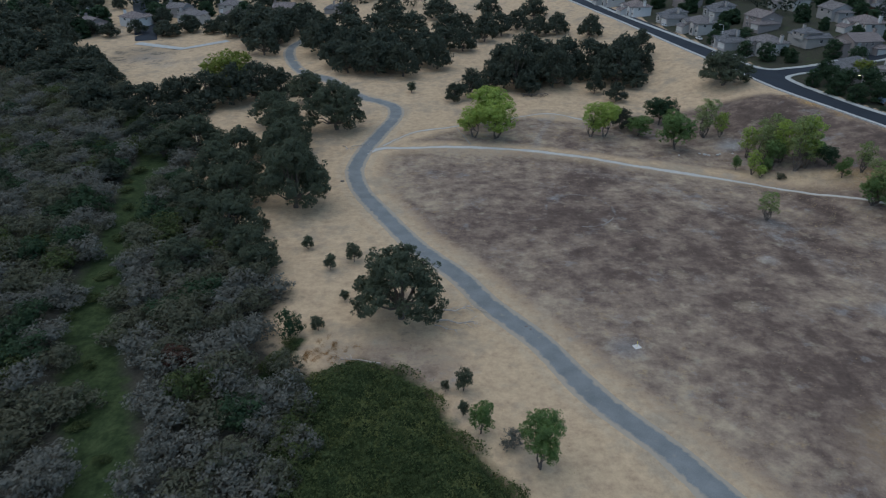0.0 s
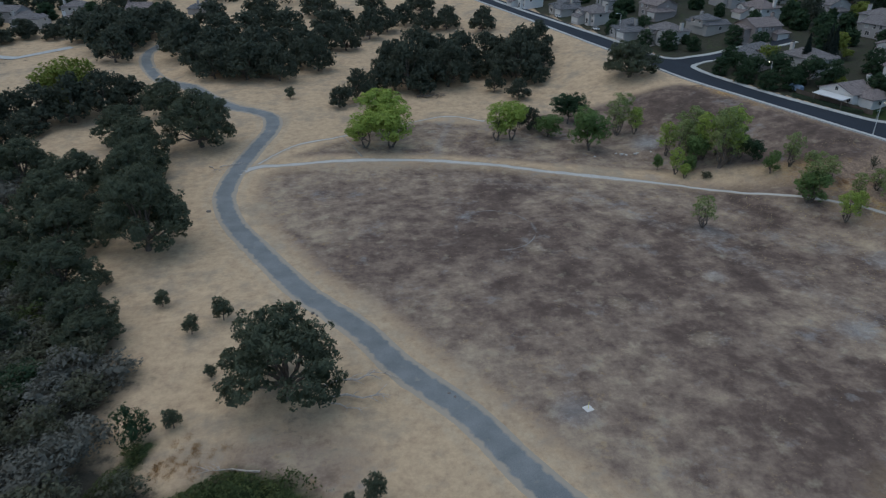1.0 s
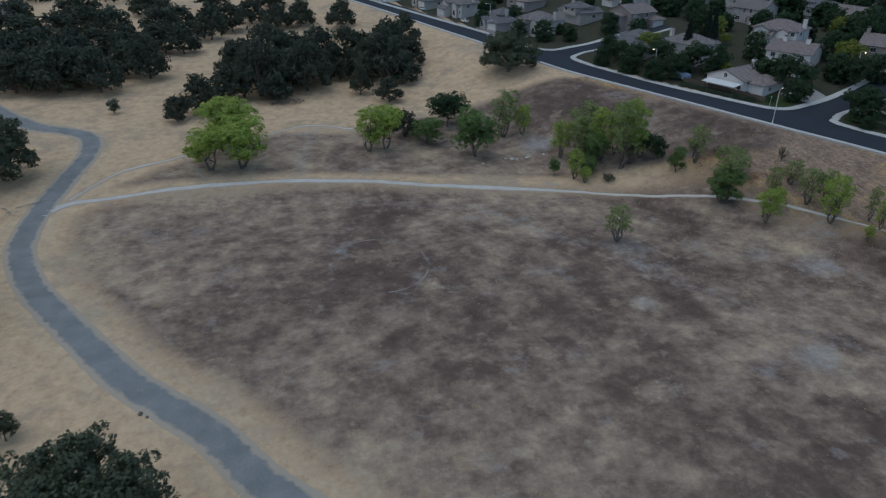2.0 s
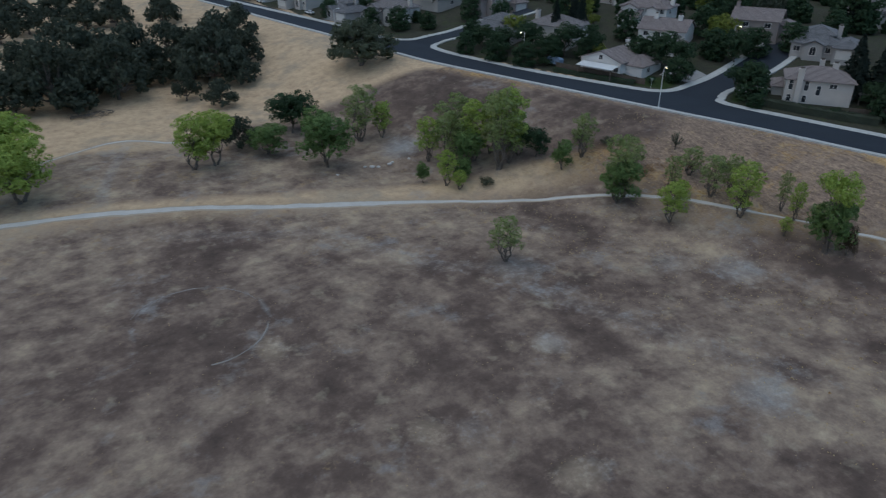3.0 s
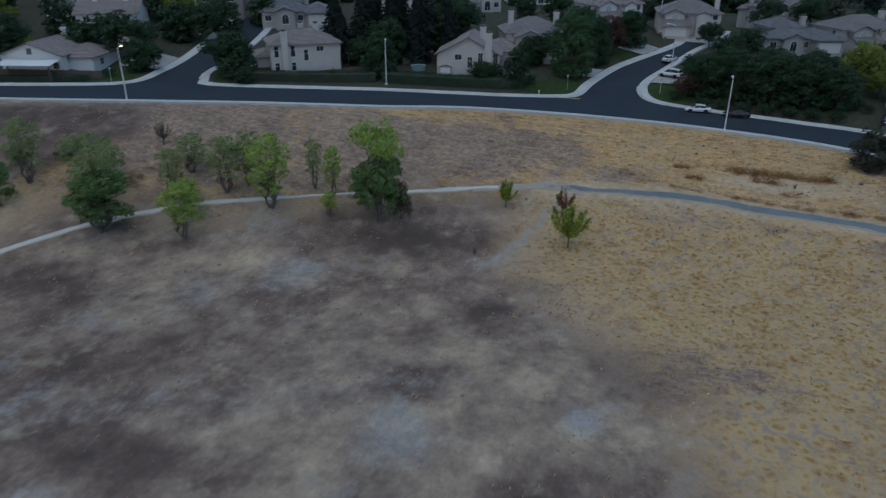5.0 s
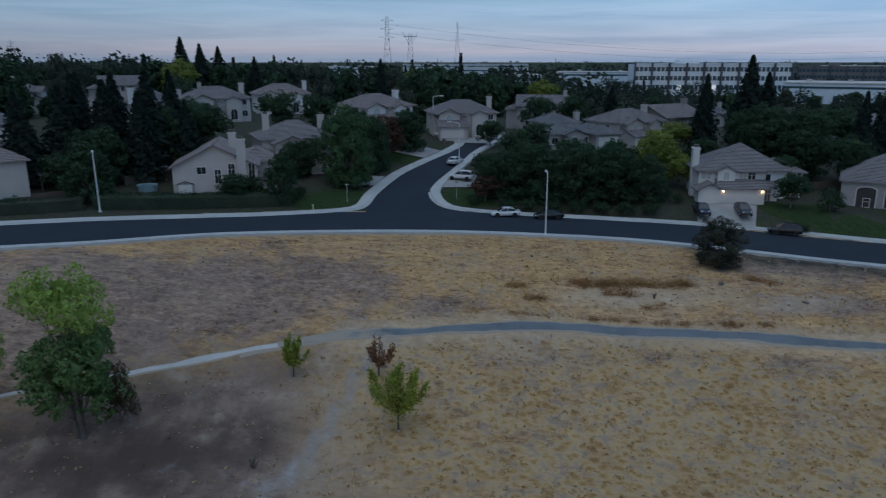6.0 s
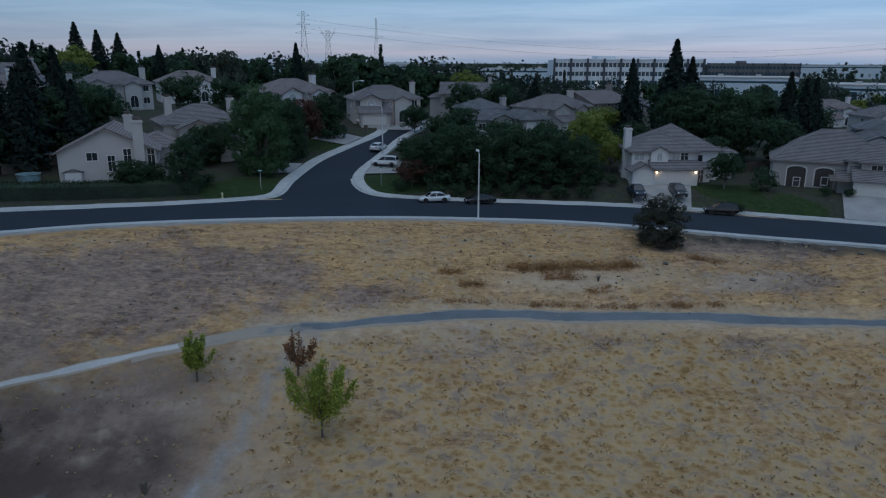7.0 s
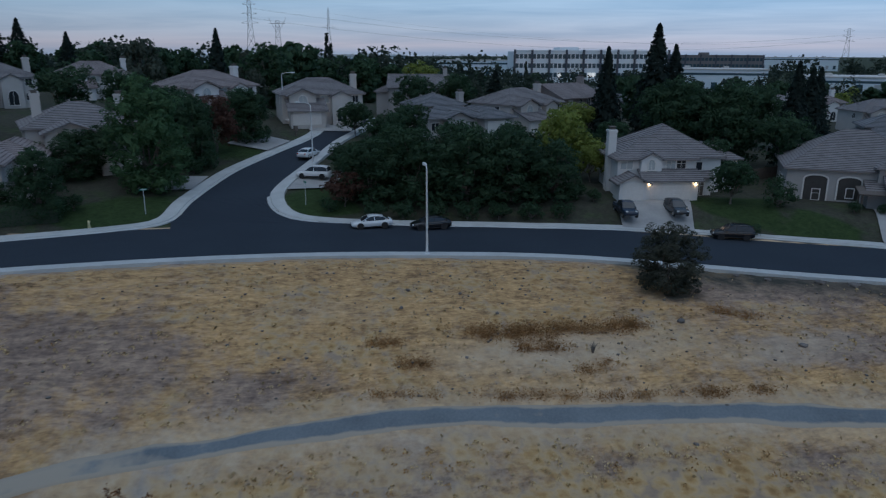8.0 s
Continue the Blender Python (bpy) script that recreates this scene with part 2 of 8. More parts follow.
def ground_material():
    """Dry grass, burnt-brown field, pale dirt and green growth, laid out by the plan's own zones."""
    m = bpy.data.materials.new("dry_ground")
    m.use_nodes = True
    nt = m.node_tree
    ln, add = links(nt), nt.nodes.new
    b = nt.nodes["Principled BSDF"]
    b.inputs["Roughness"].default_value = 0.95
    b.inputs["Specular IOR Level"].default_value = 0.1
    geo = add("ShaderNodeNewGeometry")

    def nz(scale, detail=4.0, rough=0.55, stretch=None, distort=0.0):
        n = add("ShaderNodeTexNoise")
        n.inputs["Scale"].default_value, n.inputs["Detail"].default_value, n.inputs["Roughness"].default_value = scale, detail, rough
        n.inputs["Distortion"].default_value = distort
        src = geo.outputs["Position"]
        if stretch:
            mp = add("ShaderNodeMapping")
            mp.inputs["Rotation"].default_value = (0, 0, radians(stretch[0]))
            mp.inputs["Scale"].default_value = (1, stretch[1], 1)
            ln(src, mp.inputs[0])
            src = mp.outputs[0]
        ln(src, n.inputs["Vector"])
        return n.outputs["Fac"]

    def mixc(fac, a, c):
        x = add("ShaderNodeMix")
        x.data_type = "RGBA"
        ln(fac, x.inputs["Factor"])
        ln(a, x.inputs["A"])
        ln(c, x.inputs["B"])
        return x.outputs["Result"]

    def ramp(fac, *stops):
        r = ramp_node(nt, stops)
        ln(fac, r.inputs[0])
        return r.outputs[0]

    def op(kind, a, c):
        x = add("ShaderNodeMath")
        x.operation = kind
        x.use_clamp = True
        for i, v in enumerate((a, c)):
            if isinstance(v, (int, float)):
                x.inputs[i].default_value = v
            else:
                ln(v, x.inputs[i])
        return x.outputs[0]

    def zone(name):
        a = add("ShaderNodeAttribute")
        a.attribute_name = name
        return a.outputs["Fac"]

    g2, g3, tuft = nz(0.42, 8, 0.66), nz(3.0, 4, 0.7), nz(1.1, 6, 0.68)
    big, mid = nz(0.034, 8, 0.62), nz(0.17, 9, 0.64)
    ash, gold = nz(0.075, 10, 0.70), nz(0.26, 7, 0.60)
    spot = nz(0.24, 3, 0.5)
    rows, fine = nz(1.1, 7, 0.66, (-6, 0.30)), nz(3.4, 4, 0.7, (-6, 0.40))

    def blend(a, c, k):
        return op("ADD", op("MULTIPLY", a, k), op("MULTIPLY", c, 1 - k))

    def less(a, c, k):
        return op("SUBTRACT", a, op("MULTIPLY", c, k))

    grain = blend(g3, tuft, 0.45)
    cell = add("ShaderNodeTexVoronoi")
    cell.inputs["Scale"].default_value = 1.0
    jit = add("ShaderNodeTexNoise")
    jit.inputs["Scale"].default_value, jit.inputs["Detail"].default_value = 1.4, 3.0
    ln(geo.outputs["Position"], jit.inputs["Vector"])
    warp = add("ShaderNodeMix")
    warp.data_type, warp.blend_type = "RGBA", "ADD"
    warp.inputs["Factor"].default_value = 1.3
    ln(geo.outputs["Position"], warp.inputs["A"])
    ln(jit.outputs["Color"], warp.inputs["B"])
    ln(warp.outputs["Result"], cell.inputs["Vector"])
    clump = op("ADD", op("MULTIPLY", cell.outputs["Distance"], 0.75), op("MULTIPLY", op("SUBTRACT", g3, 0.5), 0.5))
    bunch = ramp(clump, (0.06, (0.279, 0.168, 0.068)), (0.22, (0.391, 0.259, 0.113)), (0.36, (0.446, 0.323, 0.171)), (0.50, (0.400, 0.305, 0.194)), (0.66, (0.293, 0.235, 0.180)))
    rusty = ramp(clump, (0.08, (0.175, 0.098, 0.040)), (0.28, (0.290, 0.175, 0.070)), (0.46, (0.385, 0.270, 0.140)), (0.64, (0.260, 0.205, 0.155)))
    bunch = mixc(ramp(blend(mid, g2, 0.55), (0.49, (0, 0, 0)), (0.58, (1, 1, 1))), bunch, rusty)
    tan = ramp(blend(g2, grain, 0.6), (0.34, (0.353, 0.255, 0.174)), (0.46, (0.488, 0.361, 0.241)), (0.58, (0.585, 0.439, 0.288)), (0.72, (0.657, 0.494, 0.322)))
    tan = mixc(ramp(blend(big, mid, 0.5), (0.50, (0, 0, 0)), (0.62, (0.8, 0.8, 0.8))), tan, ramp(grain, (0.35, (0.25, 0.215, 0.175)), (0.65, (0.37, 0.31, 0.235))))
    # the field: clouds of bare purple-brown soil, thin straw and ash
    v = blend(blend(big, mid, 0.45), blend(g2, grain, 0.65), 0.68)
    v = less(v, zone("dark"), 0.10)
    brown = ramp(v, (0.35, (0.088, 0.066, 0.056)), (0.41, (0.128, 0.094, 0.079)), (0.45, (0.176, 0.131, 0.107)), (0.49, (0.238, 0.182, 0.145)), (0.53, (0.310, 0.242, 0.184)), (0.58, (0.410, 0.327, 0.235)), (0.64, (0.502, 0.402, 0.287)))
    brown = mixc(ramp(less(blend(gold, grain, 0.55), zone("dark"), 0.14), (0.53, (0, 0, 0)), (0.63, (0.5, 0.5, 0.5))), brown, bunch)
    brown = mixc(ramp(less(blend(spot, g2, 0.74), zone("dark"), 0.05), (0.56, (0, 0, 0)), (0.70, (0.6, 0.6, 0.6))), brown, ramp(grain, (0.36, (0.31, 0.27, 0.20)), (0.62, (0.47, 0.41, 0.30))))
    brown = mixc(ramp(blend(ash, g2, 0.7), (0.55, (0, 0, 0)), (0.64, (0.7, 0.7, 0.7))), brown, ramp(grain, (0.35, (0.17, 0.162, 0.160)), (0.65, (0.31, 0.298, 0.29))))
    grey = ramp(blend(grain, mid, 0.6), (0.32, (0.19, 0.185, 0.182)), (0.50, (0.28, 0.275, 0.27)), (0.68, (0.43, 0.425, 0.415)))
    # the bank: straw in streaks along the slope, worn to grey soil in places
    sv = blend(blend(rows, fine, 0.5), blend(tuft, mid, 0.6), 0.60)
    straw = ramp(sv, (0.40, (0.149, 0.092, 0.052)), (0.45, (0.265, 0.167, 0.084)), (0.50, (0.408, 0.259, 0.121)), (0.55, (0.529, 0.342, 0.161)), (0.61, (0.635, 0.425, 0.208)))
    bare = ramp(sv, (0.40, (0.106, 0.081, 0.071)), (0.47, (0.181, 0.138, 0.120)), (0.53, (0.262, 0.200, 0.163)), (0.60, (0.376, 0.284, 0.215)))
    worn = op("ADD", blend(blend(big, ash, 0.4), blend(g2, tuft, 0.5), 0.6), op("MULTIPLY", zone("dark"), 0.15))
    straw = mixc(ramp(worn, (0.52, (0, 0, 0)), (0.60, (0.85, 0.85, 0.85))), straw, bare)
    tussock = op("ADD", blend(gold, grain, 0.5), op("MULTIPLY", op("SUBTRACT", 1.0, zone("bank")), 0.10))
    straw = mixc(ramp(less(tussock, op("SUBTRACT", worn, 0.5), 0.6), (0.48, (0, 0, 0)), (0.57, (0.85, 0.85, 0.85))), straw, bunch)
    green = ramp(blend(g2, grain, 0.5), (0.38, (0.016, 0.027, 0.012)), (0.5, (0.034, 0.054, 0.022)), (0.62, (0.066, 0.088, 0.038)))
    soil = ramp(grain, (0.3, (0.034, 0.034, 0.028)), (0.7, (0.080, 0.076, 0.062)))
    edge = lambda z: ramp(op("ADD", z, op("MULTIPLY", op("SUBTRACT", blend(mid, g2, 0.5), 0.5), 1.9)), (0.30, (0, 0, 0)), (0.70, (1, 1, 1)))
    col = mixc(edge(zone("straw")), tan, straw)
    col = mixc(edge(zone("field")), col, brown)
    sand = ramp(blend(grain, g2, 0.5), (0.34, (0.349, 0.280, 0.204)), (0.50, (0.456, 0.370, 0.271)), (0.66, (0.543, 0.446, 0.328)))
    col = mixc(ramp(op("ADD", zone("bleach"), op("MULTIPLY", op("SUBTRACT", blend(tuft, g2, 0.4), 0.5), 1.4)), (0.22, (0, 0, 0)), (0.80, (0.85, 0.85, 0.85))), col, sand)
    col = mixc(ramp(op("ADD", zone("pale"), op("MULTIPLY", op("SUBTRACT", blend(tuft, g2, 0.5), 0.5), 1.5)), (0.25, (0, 0, 0)), (0.75, (0.9, 0.9, 0.9))), col, grey)
    col = mixc(edge(zone("soil")), col, soil)
    col = mixc(edge(zone("green")), col, green)
    turf = ramp(grain, (0.36, (0.020, 0.036, 0.013)), (0.64, (0.044, 0.068, 0.025)))
    col = mixc(ramp(zone("lawn"), (0.35, (0, 0, 0)), (0.65, (1, 1, 1))), col, turf)
    ln(col, b.inputs["Base Color"])
    bp = add("ShaderNodeBump")
    bp.inputs["Strength"].default_value, bp.inputs["Distance"].default_value = 0.6, 0.3
    hump = op("SUBTRACT", 0.75, clump)
    ln(op("ADD", op("ADD", op("MULTIPLY", tuft, 0.35), op("MULTIPLY", g3, 0.3)), op("MULTIPLY", hump, 0.5)), bp.inputs["Height"])
    ln(bp.outputs[0], b.inputs["Normal"])
    return m


GROUND = ground_material()


def gravel_material(name, lo, hi, side):
    m = mat(name, [(0.3, lo), (0.7, hi)], 0.95, 0.25, 0.4, 6.0, fine=22, spec=0.15)
    nt = m.node_tree
    ln, add = links(nt), nt.nodes.new
    b = nt.nodes["Principled BSDF"]
    base = b.inputs["Base Color"].links[0].from_socket
    at = add("ShaderNodeAttribute")
    at.attribute_name = "verge"
    n = add("ShaderNodeTexNoise")
    n.inputs["Scale"].default_value, n.inputs["Detail"].default_value = 0.6, 6.0
    geo = add("ShaderNodeNewGeometry")
    ln(geo.outputs["Position"], n.inputs["Vector"])
    s = add("ShaderNodeMath")
    s.operation = "ADD"
    ln(at.outputs["Fac"], s.inputs[0])
    ln(n.outputs["Fac"], s.inputs[1])
    r = ramp_node(nt, [(0.95, (0, 0, 0)), (1.25, (1, 1, 1))])
    s2 = add("ShaderNodeMath")
    s2.operation = "MULTIPLY"
    s2.inputs[1].default_value = 1.0
    ln(s.outputs[0], s2.inputs[0])
    r.color_ramp.elements[0].position, r.color_ramp.elements[1].position = 0.72, 1.0
    ln(s2.outputs[0], r.inputs[0])
    mx = add("ShaderNodeMix")
    mx.data_type = "RGBA"
    ln(r.outputs[0], mx.inputs["Factor"])
    ln(base, mx.inputs["A"])
    mx.inputs["B"].default_value = (*side, 1)
    ln(mx.outputs["Result"], b.inputs["Base Color"])
    return m


GRAVEL = gravel_material("blue_gravel", (0.150, 0.168, 0.176), (0.255, 0.270, 0.276), (0.381, 0.335, 0.275))
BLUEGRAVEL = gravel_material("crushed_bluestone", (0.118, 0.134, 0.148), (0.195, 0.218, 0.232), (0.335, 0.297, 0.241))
DIRT = gravel_material("pale_dirt", (0.410, 0.401, 0.385), (0.570, 0.559, 0.536), (0.376, 0.325, 0.257))


# ---- mesh helpers ----
def part(name, mesh, material, parent=None, label="", m=None, smooth=False):
    """Links a mesh (or a pair of vertex and face lists) as one object, under a thing or a part."""
    if not isinstance(mesh, bpy.types.Mesh):
        me = bpy.data.meshes.new(name)
        me.from_pydata(mesh[0], [], mesh[1])
        mesh = me
    if material and not mesh.materials:
        mesh.materials.append(material)
    if smooth:
        mesh.polygons.foreach_set("use_smooth", [True] * len(mesh.polygons))
    ob = new(name, mesh)
    if parent:
        ob.parent = parent
    if m is not None:
        ob.matrix_basis = m
    if label:
        ob["label"] = label
    return ob


def thing(name, m, label, category, group="", kind=""):
    ob = new(name)
    ob.empty_display_size = 0.3
    ob.matrix_basis = m
    return tagged(ob, label, category, group, kind)


def join(*lists):
    v, f = [], []
    for a, b in lists:
        o = len(v)
        v += list(a)
        f += [tuple(i + o for i in q) for q in b]
    return v, f


def box(x0, x1, y0, y1, z0, z1, top=0.0):
    """A box; top draws its upper face in on all sides."""
    t = top
    v = [(x0, y0, z0), (x1, y0, z0), (x1, y1, z0), (x0, y1, z0), (x0 + t, y0 + t, z1), (x1 - t, y0 + t, z1), (x1 - t, y1 - t, z1), (x0 + t, y1 - t, z1)]
    return v, [(3, 2, 1, 0), (4, 5, 6, 7), (0, 1, 5, 4), (1, 2, 6, 5), (2, 3, 7, 6), (3, 0, 4, 7)]


def tube(points, radii, n=6):
    pts = [Vector(p) for p in points]
    v, f = [], []
    for i, p in enumerate(pts):
        d = (pts[min(i + 1, len(pts) - 1)] - pts[max(i - 1, 0)]).normalized()
        a = d.orthogonal().normalized()
        c = d.cross(a)
        v += [tuple(p + radii[i] * (math.cos(2 * math.pi * k / n) * a + math.sin(2 * math.pi * k / n) * c)) for k in range(n)]
    for i in range(len(pts) - 1):
        f += [(i * n + k, i * n + (k + 1) % n, (i + 1) * n + (k + 1) % n, (i + 1) * n + k) for k in range(n)]
    f += [tuple(range(n - 1, -1, -1)), tuple((len(pts) - 1) * n + k for k in range(n))]
    return v, f


def lathe(profile, n=12):
    v = [(r * math.cos(2 * math.pi * k / n), r * math.sin(2 * math.pi * k / n), z) for r, z in profile for k in range(n)]
    f = [(i * n + k, i * n + (k + 1) % n, (i + 1) * n + (k + 1) % n, (i + 1) * n + k) for i in range(len(profile) - 1) for k in range(n)]
    return v, f + [tuple(range(n - 1, -1, -1)), tuple((len(profile) - 1) * n + k for k in range(n))]


def moved(vf, m):
    return [tuple(m @ Vector(p)) for p in vf[0]], vf[1]


# ---- the lie of the land ----
NEAR = np.array([(40, 640), (77, 482), (97, 400), (109, 346), (119, 306), (127, 272), (136, 245), (143, 225), (151, 201.5), (160, 181), (168, 160), (174, 147), (178, 131), (180.2, 115),
                 (180.2, 100), (178.6, 87), (175, 76), (171, 65.5), (165.5, 51), (158, 36), (148, 20), (120, -20), (60, -90)], float)


def smooth_line(pts, step=2.0):
    """Points at even steps along a soft curve through the given ones."""
    p = np.array(pts, float)
    p = np.vstack([2 * p[0] - p[1], p, 2 * p[-1] - p[-2]])
    out = []
    for a, b, c, d in zip(p[:-3], p[1:-2], p[2:-1], p[3:]):
        n = max(2, int(np.hypot(*(c - b)) / step))
        for t in np.arange(n) / n:
            out.append(0.5 * (2 * b + (c - a) * t + (2 * a - 5 * b + 4 * c - d) * t * t + (3 * b - a - 3 * c + d) * t ** 3))
    return np.array(out + [p[-2]])


def offset(line, d):
    """The line moved to its left by d."""
    t = np.gradient(line, axis=0)
    t /= np.hypot(t[:, 0], t[:, 1])[:, None]
    return line + d * np.stack([-t[:, 1], t[:, 0]], 1)


KERB = smooth_line(NEAR, 6.0)


def to_line(x, y, line):
    """Distance to a line, the side (left: positive) and the y of its nearest point."""
    x, y = np.asarray(x, float), np.asarray(y, float)
    best, side, qy = np.full(x.shape, 1e9), np.zeros(x.shape), np.zeros(x.shape)
    for (x0, y0), (x1, y1) in zip(line[:-1], line[1:]):
        dx, dy = x1 - x0, y1 - y0
        l2 = dx * dx + dy * dy
        u = np.clip(((x - x0) * dx + (y - y0) * dy) / l2, 0, 1)
        d = np.hypot(x - x0 - u * dx, y - y0 - u * dy)
        near = d < best
        best = np.where(near, d, best)
        side = np.where(near, np.sign(dx * (y - y0) - dy * (x - x0)), side)
        qy = np.where(near, y0 + u * dy, qy)
    return best, side, qy


def soft(a):
    a = np.clip(a, 0, 1)
    return a * a * (3 - 2 * a)


ROAD_W = 12.8
road_z = lambda y: np.interp(y, (-150, 0, 66, 100, 165, 201, 272, 344, 500, 700), (2, 4.5, 6.2, 7.4, 10.0, 11.4, 12.3, 14.4, 18, 20))
pad_z = lambda y: np.interp(y, (-150, 0, 66, 100, 165, 201, 272, 344, 500), (8, 8, 8.4, 8.6, 10.4, 11.8, 12.8, 14.8, 18.4))


def surface(x, y):
    """Height of the finished ground, roads included."""
    d, side, qy = to_line(x, y, KERB)
    rz = road_z(qy)
    b = np.clip(0.045 * (y - 215), 0, 14) - 3.0 * soft((-48 - x) / 25)
    field = b + (rz - b) * soft(1 - d / 50)
    nb = pad_z(y) + np.clip(0.042 * (y + 30), 0.5, 7) * soft((d - 15) / 60)
    nb = nb + (9.5 - nb) * soft((d - 150) / 250)
    town = np.where(d < ROAD_W, rz, rz + (nb - rz) * soft((d - ROAD_W - 2) / 8))
    return np.where(side < 0, field, town)


def relief(x, y):
    r = 0.10 * np.sin(x * 0.61 + 1.3 * np.sin(y * 0.37)) * np.sin(y * 0.53 + 1.1 * np.sin(x * 0.29)) + 0.16 * np.sin(x * 0.17 + y * 0.11) * np.sin(y * 0.19 - x * 0.07)
    return r


def ground_z(x, y):
    """Height of the open ground."""
    d, side, _ = to_line(x, y, KERB)
    return surface(x, y) + np.where(side < 0, relief(x, y) * soft((d - 2) / 6), 0)


def gz(x, y):
    return float(ground_z(np.array(float(x)), np.array(float(y))))


def inside(x, y, poly):
    c = np.zeros(np.shape(x), bool)
    n = len(poly)
    for i in range(n):
        (x0, y0), (x1, y1) = poly[i], poly[i - 1]
        hit = (y0 > y) != (y1 > y)
        c ^= hit & (x < (x1 - x0) * (y - y0) / ((y1 - y0) or 1e-9) + x0)
    return c


def poly_soft(x, y, poly, w):
    """1 well inside the polygon, 0 well outside, 0.5 on its edge."""
    d, _, _ = to_line(x, y, np.array(list(poly) + [poly[0]], float))
    return np.clip(0.5 + np.where(inside(x, y, poly), d, -d) / w, 0, 1)


MAIN_PATH = smooth_line([(98, -34), (92, -10), (78, 14), (62, 40), (42, 75), (36, 86), (27, 99), (19, 116), (9.5, 130), (3, 143), (-7, 157), (-14, 170.5), (-24, 191), (-28.5, 206), (-29.5, 216), (-27, 233), (-23.5, 248), (-20, 264), (-21, 276), (-27, 283),
                         (-37, 290), (-54, 316), (-70, 338), (-80, 362), (-84, 384), (-80, 410), (-85, 450)])
FOOT_PATH = smooth_line([(-27, 226), (-22, 231), (-9, 232), (9, 232.5), (33, 228), (50, 222), (67, 214), (87, 205), (104, 195.5), (113, 189), (120, 183.5), (127, 176), (132, 168), (138, 156), (144, 144), (149, 133), (152.4, 122), (154.2, 112), (154.2, 100),
                         (152.2, 86), (147.8, 68), (141, 48), (130, 25), (114, 0), (98, -34), (70, -70), (30, -110)])
SPUR = smooth_line([(152.3, 120.9), (150.2, 122.6), (146.1, 124.2), (139.4, 126.1), (135.4, 127.5), (131.4, 128.8)])
BERM = smooth_line([(-22, 233), (-17, 241), (-9, 249), (2, 253), (14, 258), (31, 266), (42, 268), (52, 262)])
FIELD = [(46, 70), (31, 96), (14, 125), (2, 147), (-9, 164), (-20, 188), (-24, 207), (-23, 226), (0, 230), (34, 226), (75, 211), (105, 197), (128, 190), (126, 172), (133, 160), (144, 146), (148, 131), (140, 127.5), (130, 126), (118, 114), (112, 95), (120, 70), (110, 40), (70, 20)]
FIELD_N = [(-14, 238), (10, 236), (36, 232), (80, 216), (112, 206), (140, 190), (152, 196), (140, 225), (124, 265), (104, 266), (73, 268), (50, 260), (31, 265), (8, 254)]
STREAM = smooth_line([(-52, 40), (-52, 75), (-66, 105), (-78, 129), (-84, 155), (-90, 178), (-98, 210), (-102, 232), (-118, 260), (-130, 285)])
GULLY = smooth_line([(-29, 116), (-31, 111), (-33, 104), (-40, 92)])


LAWNS = [[(196.5, 113.5), (205, 116), (208, 110), (199, 105.5)], [(192, 63), (198, 63), (195, 52), (185, 56)], [(192, 137), (196, 130), (204, 128.5), (203, 135), (196, 143)], [(220, 123), (231, 117), (236, 121), (226, 128)],
         [(190, 51), (184, 47), (180, 50), (185, 57)], [(166, 213.5), (160, 226), (168, 230), (172, 215)], [(172, 198), (178, 202), (186, 202), (180, 193)], [(129, 330), (134, 331), (133, 337), (127, 336)]]

# bare, darker patches of the field and the bank
DARK_PATCHES = [(113, 104, 6, 11), (118, 125, 4, 5), (127, 122, 3, 4), (104, 130, 4, 6), (91, 114, 6, 6), (106, 183, 6, 14), (80, 178, 7, 9), (64, 150, 9, 10), (114, 150, 5, 6), (86, 148, 6, 8),
                (28, 172, 22, 14), (66, 132, 9, 8), (162, 128, 5, 9), (158, 118, 3, 6), (149, 106, 2.5, 9), (167, 68, 4, 12), (139, 218, 9, 22), (154, 182, 10, 30), (124, 248, 8, 18), (160, 156, 5, 14), (134, 138, 6, 8), (131, 148, 6, 8), (157, 146, 9, 20), (148, 153, 7, 12), (146, 192, 24, 40), (118, 240, 20, 28),
                (73, 162, 6, 6), (64, 154, 6, 6), (73, 143, 5, 5), (76, 176, 6, 7), (88, 119, 3, 3), (84, 110, 4, 3), (44, 204, 9, 7), (48, 160, 7, 6), (36, 154, 6, 5), (67, 154, 13, 13), (50, 158, 9, 8), (152, 108, 1.2, 3), (149, 92, 1.2, 6), (146, 81, 1.5, 6), (157, 73, 2.5, 7)]

# blotches of bleached straw and sand, and the worn swale that drains the field
BLEACHED = [(44.8, 169.8, 2.5, 4, 0.6), (78, 151, 2.2, 2.4, 0.65), (74, 153, 1.6, 1.8, 0.5), (55, 144, 3, 3, 0.55), (66, 129.5, 4, 3, 0.55), (60, 158, 1.5, 2, 0.5), (40, 160, 2, 2, 0.45), (70, 141, 1.5, 1.5, 0.45), (84, 132, 2, 2, 0.4), (95, 120, 2, 2, 0.5), (52, 128, 3, 2.5, 0.5),
            (160.5, 92, 3.2, 14, 0.75), (158, 76, 3, 9, 0.6), (168, 112, 3, 10, 0.35), (150, 108, 3.5, 8, 0.45), (22, 130, 3, 8, 0.5), (6, 152, 3, 9, 0.5), (-14, 182, 3, 9, 0.45), (-20, 240, 5, 6, 0.4), (4, 243, 9, 5, 0.45)]
SWALE = smooth_line([(40, 214), (55, 206), (67.6, 198), (76, 180), (84, 174), (88.5, 160), (97, 140), (104, 128)])

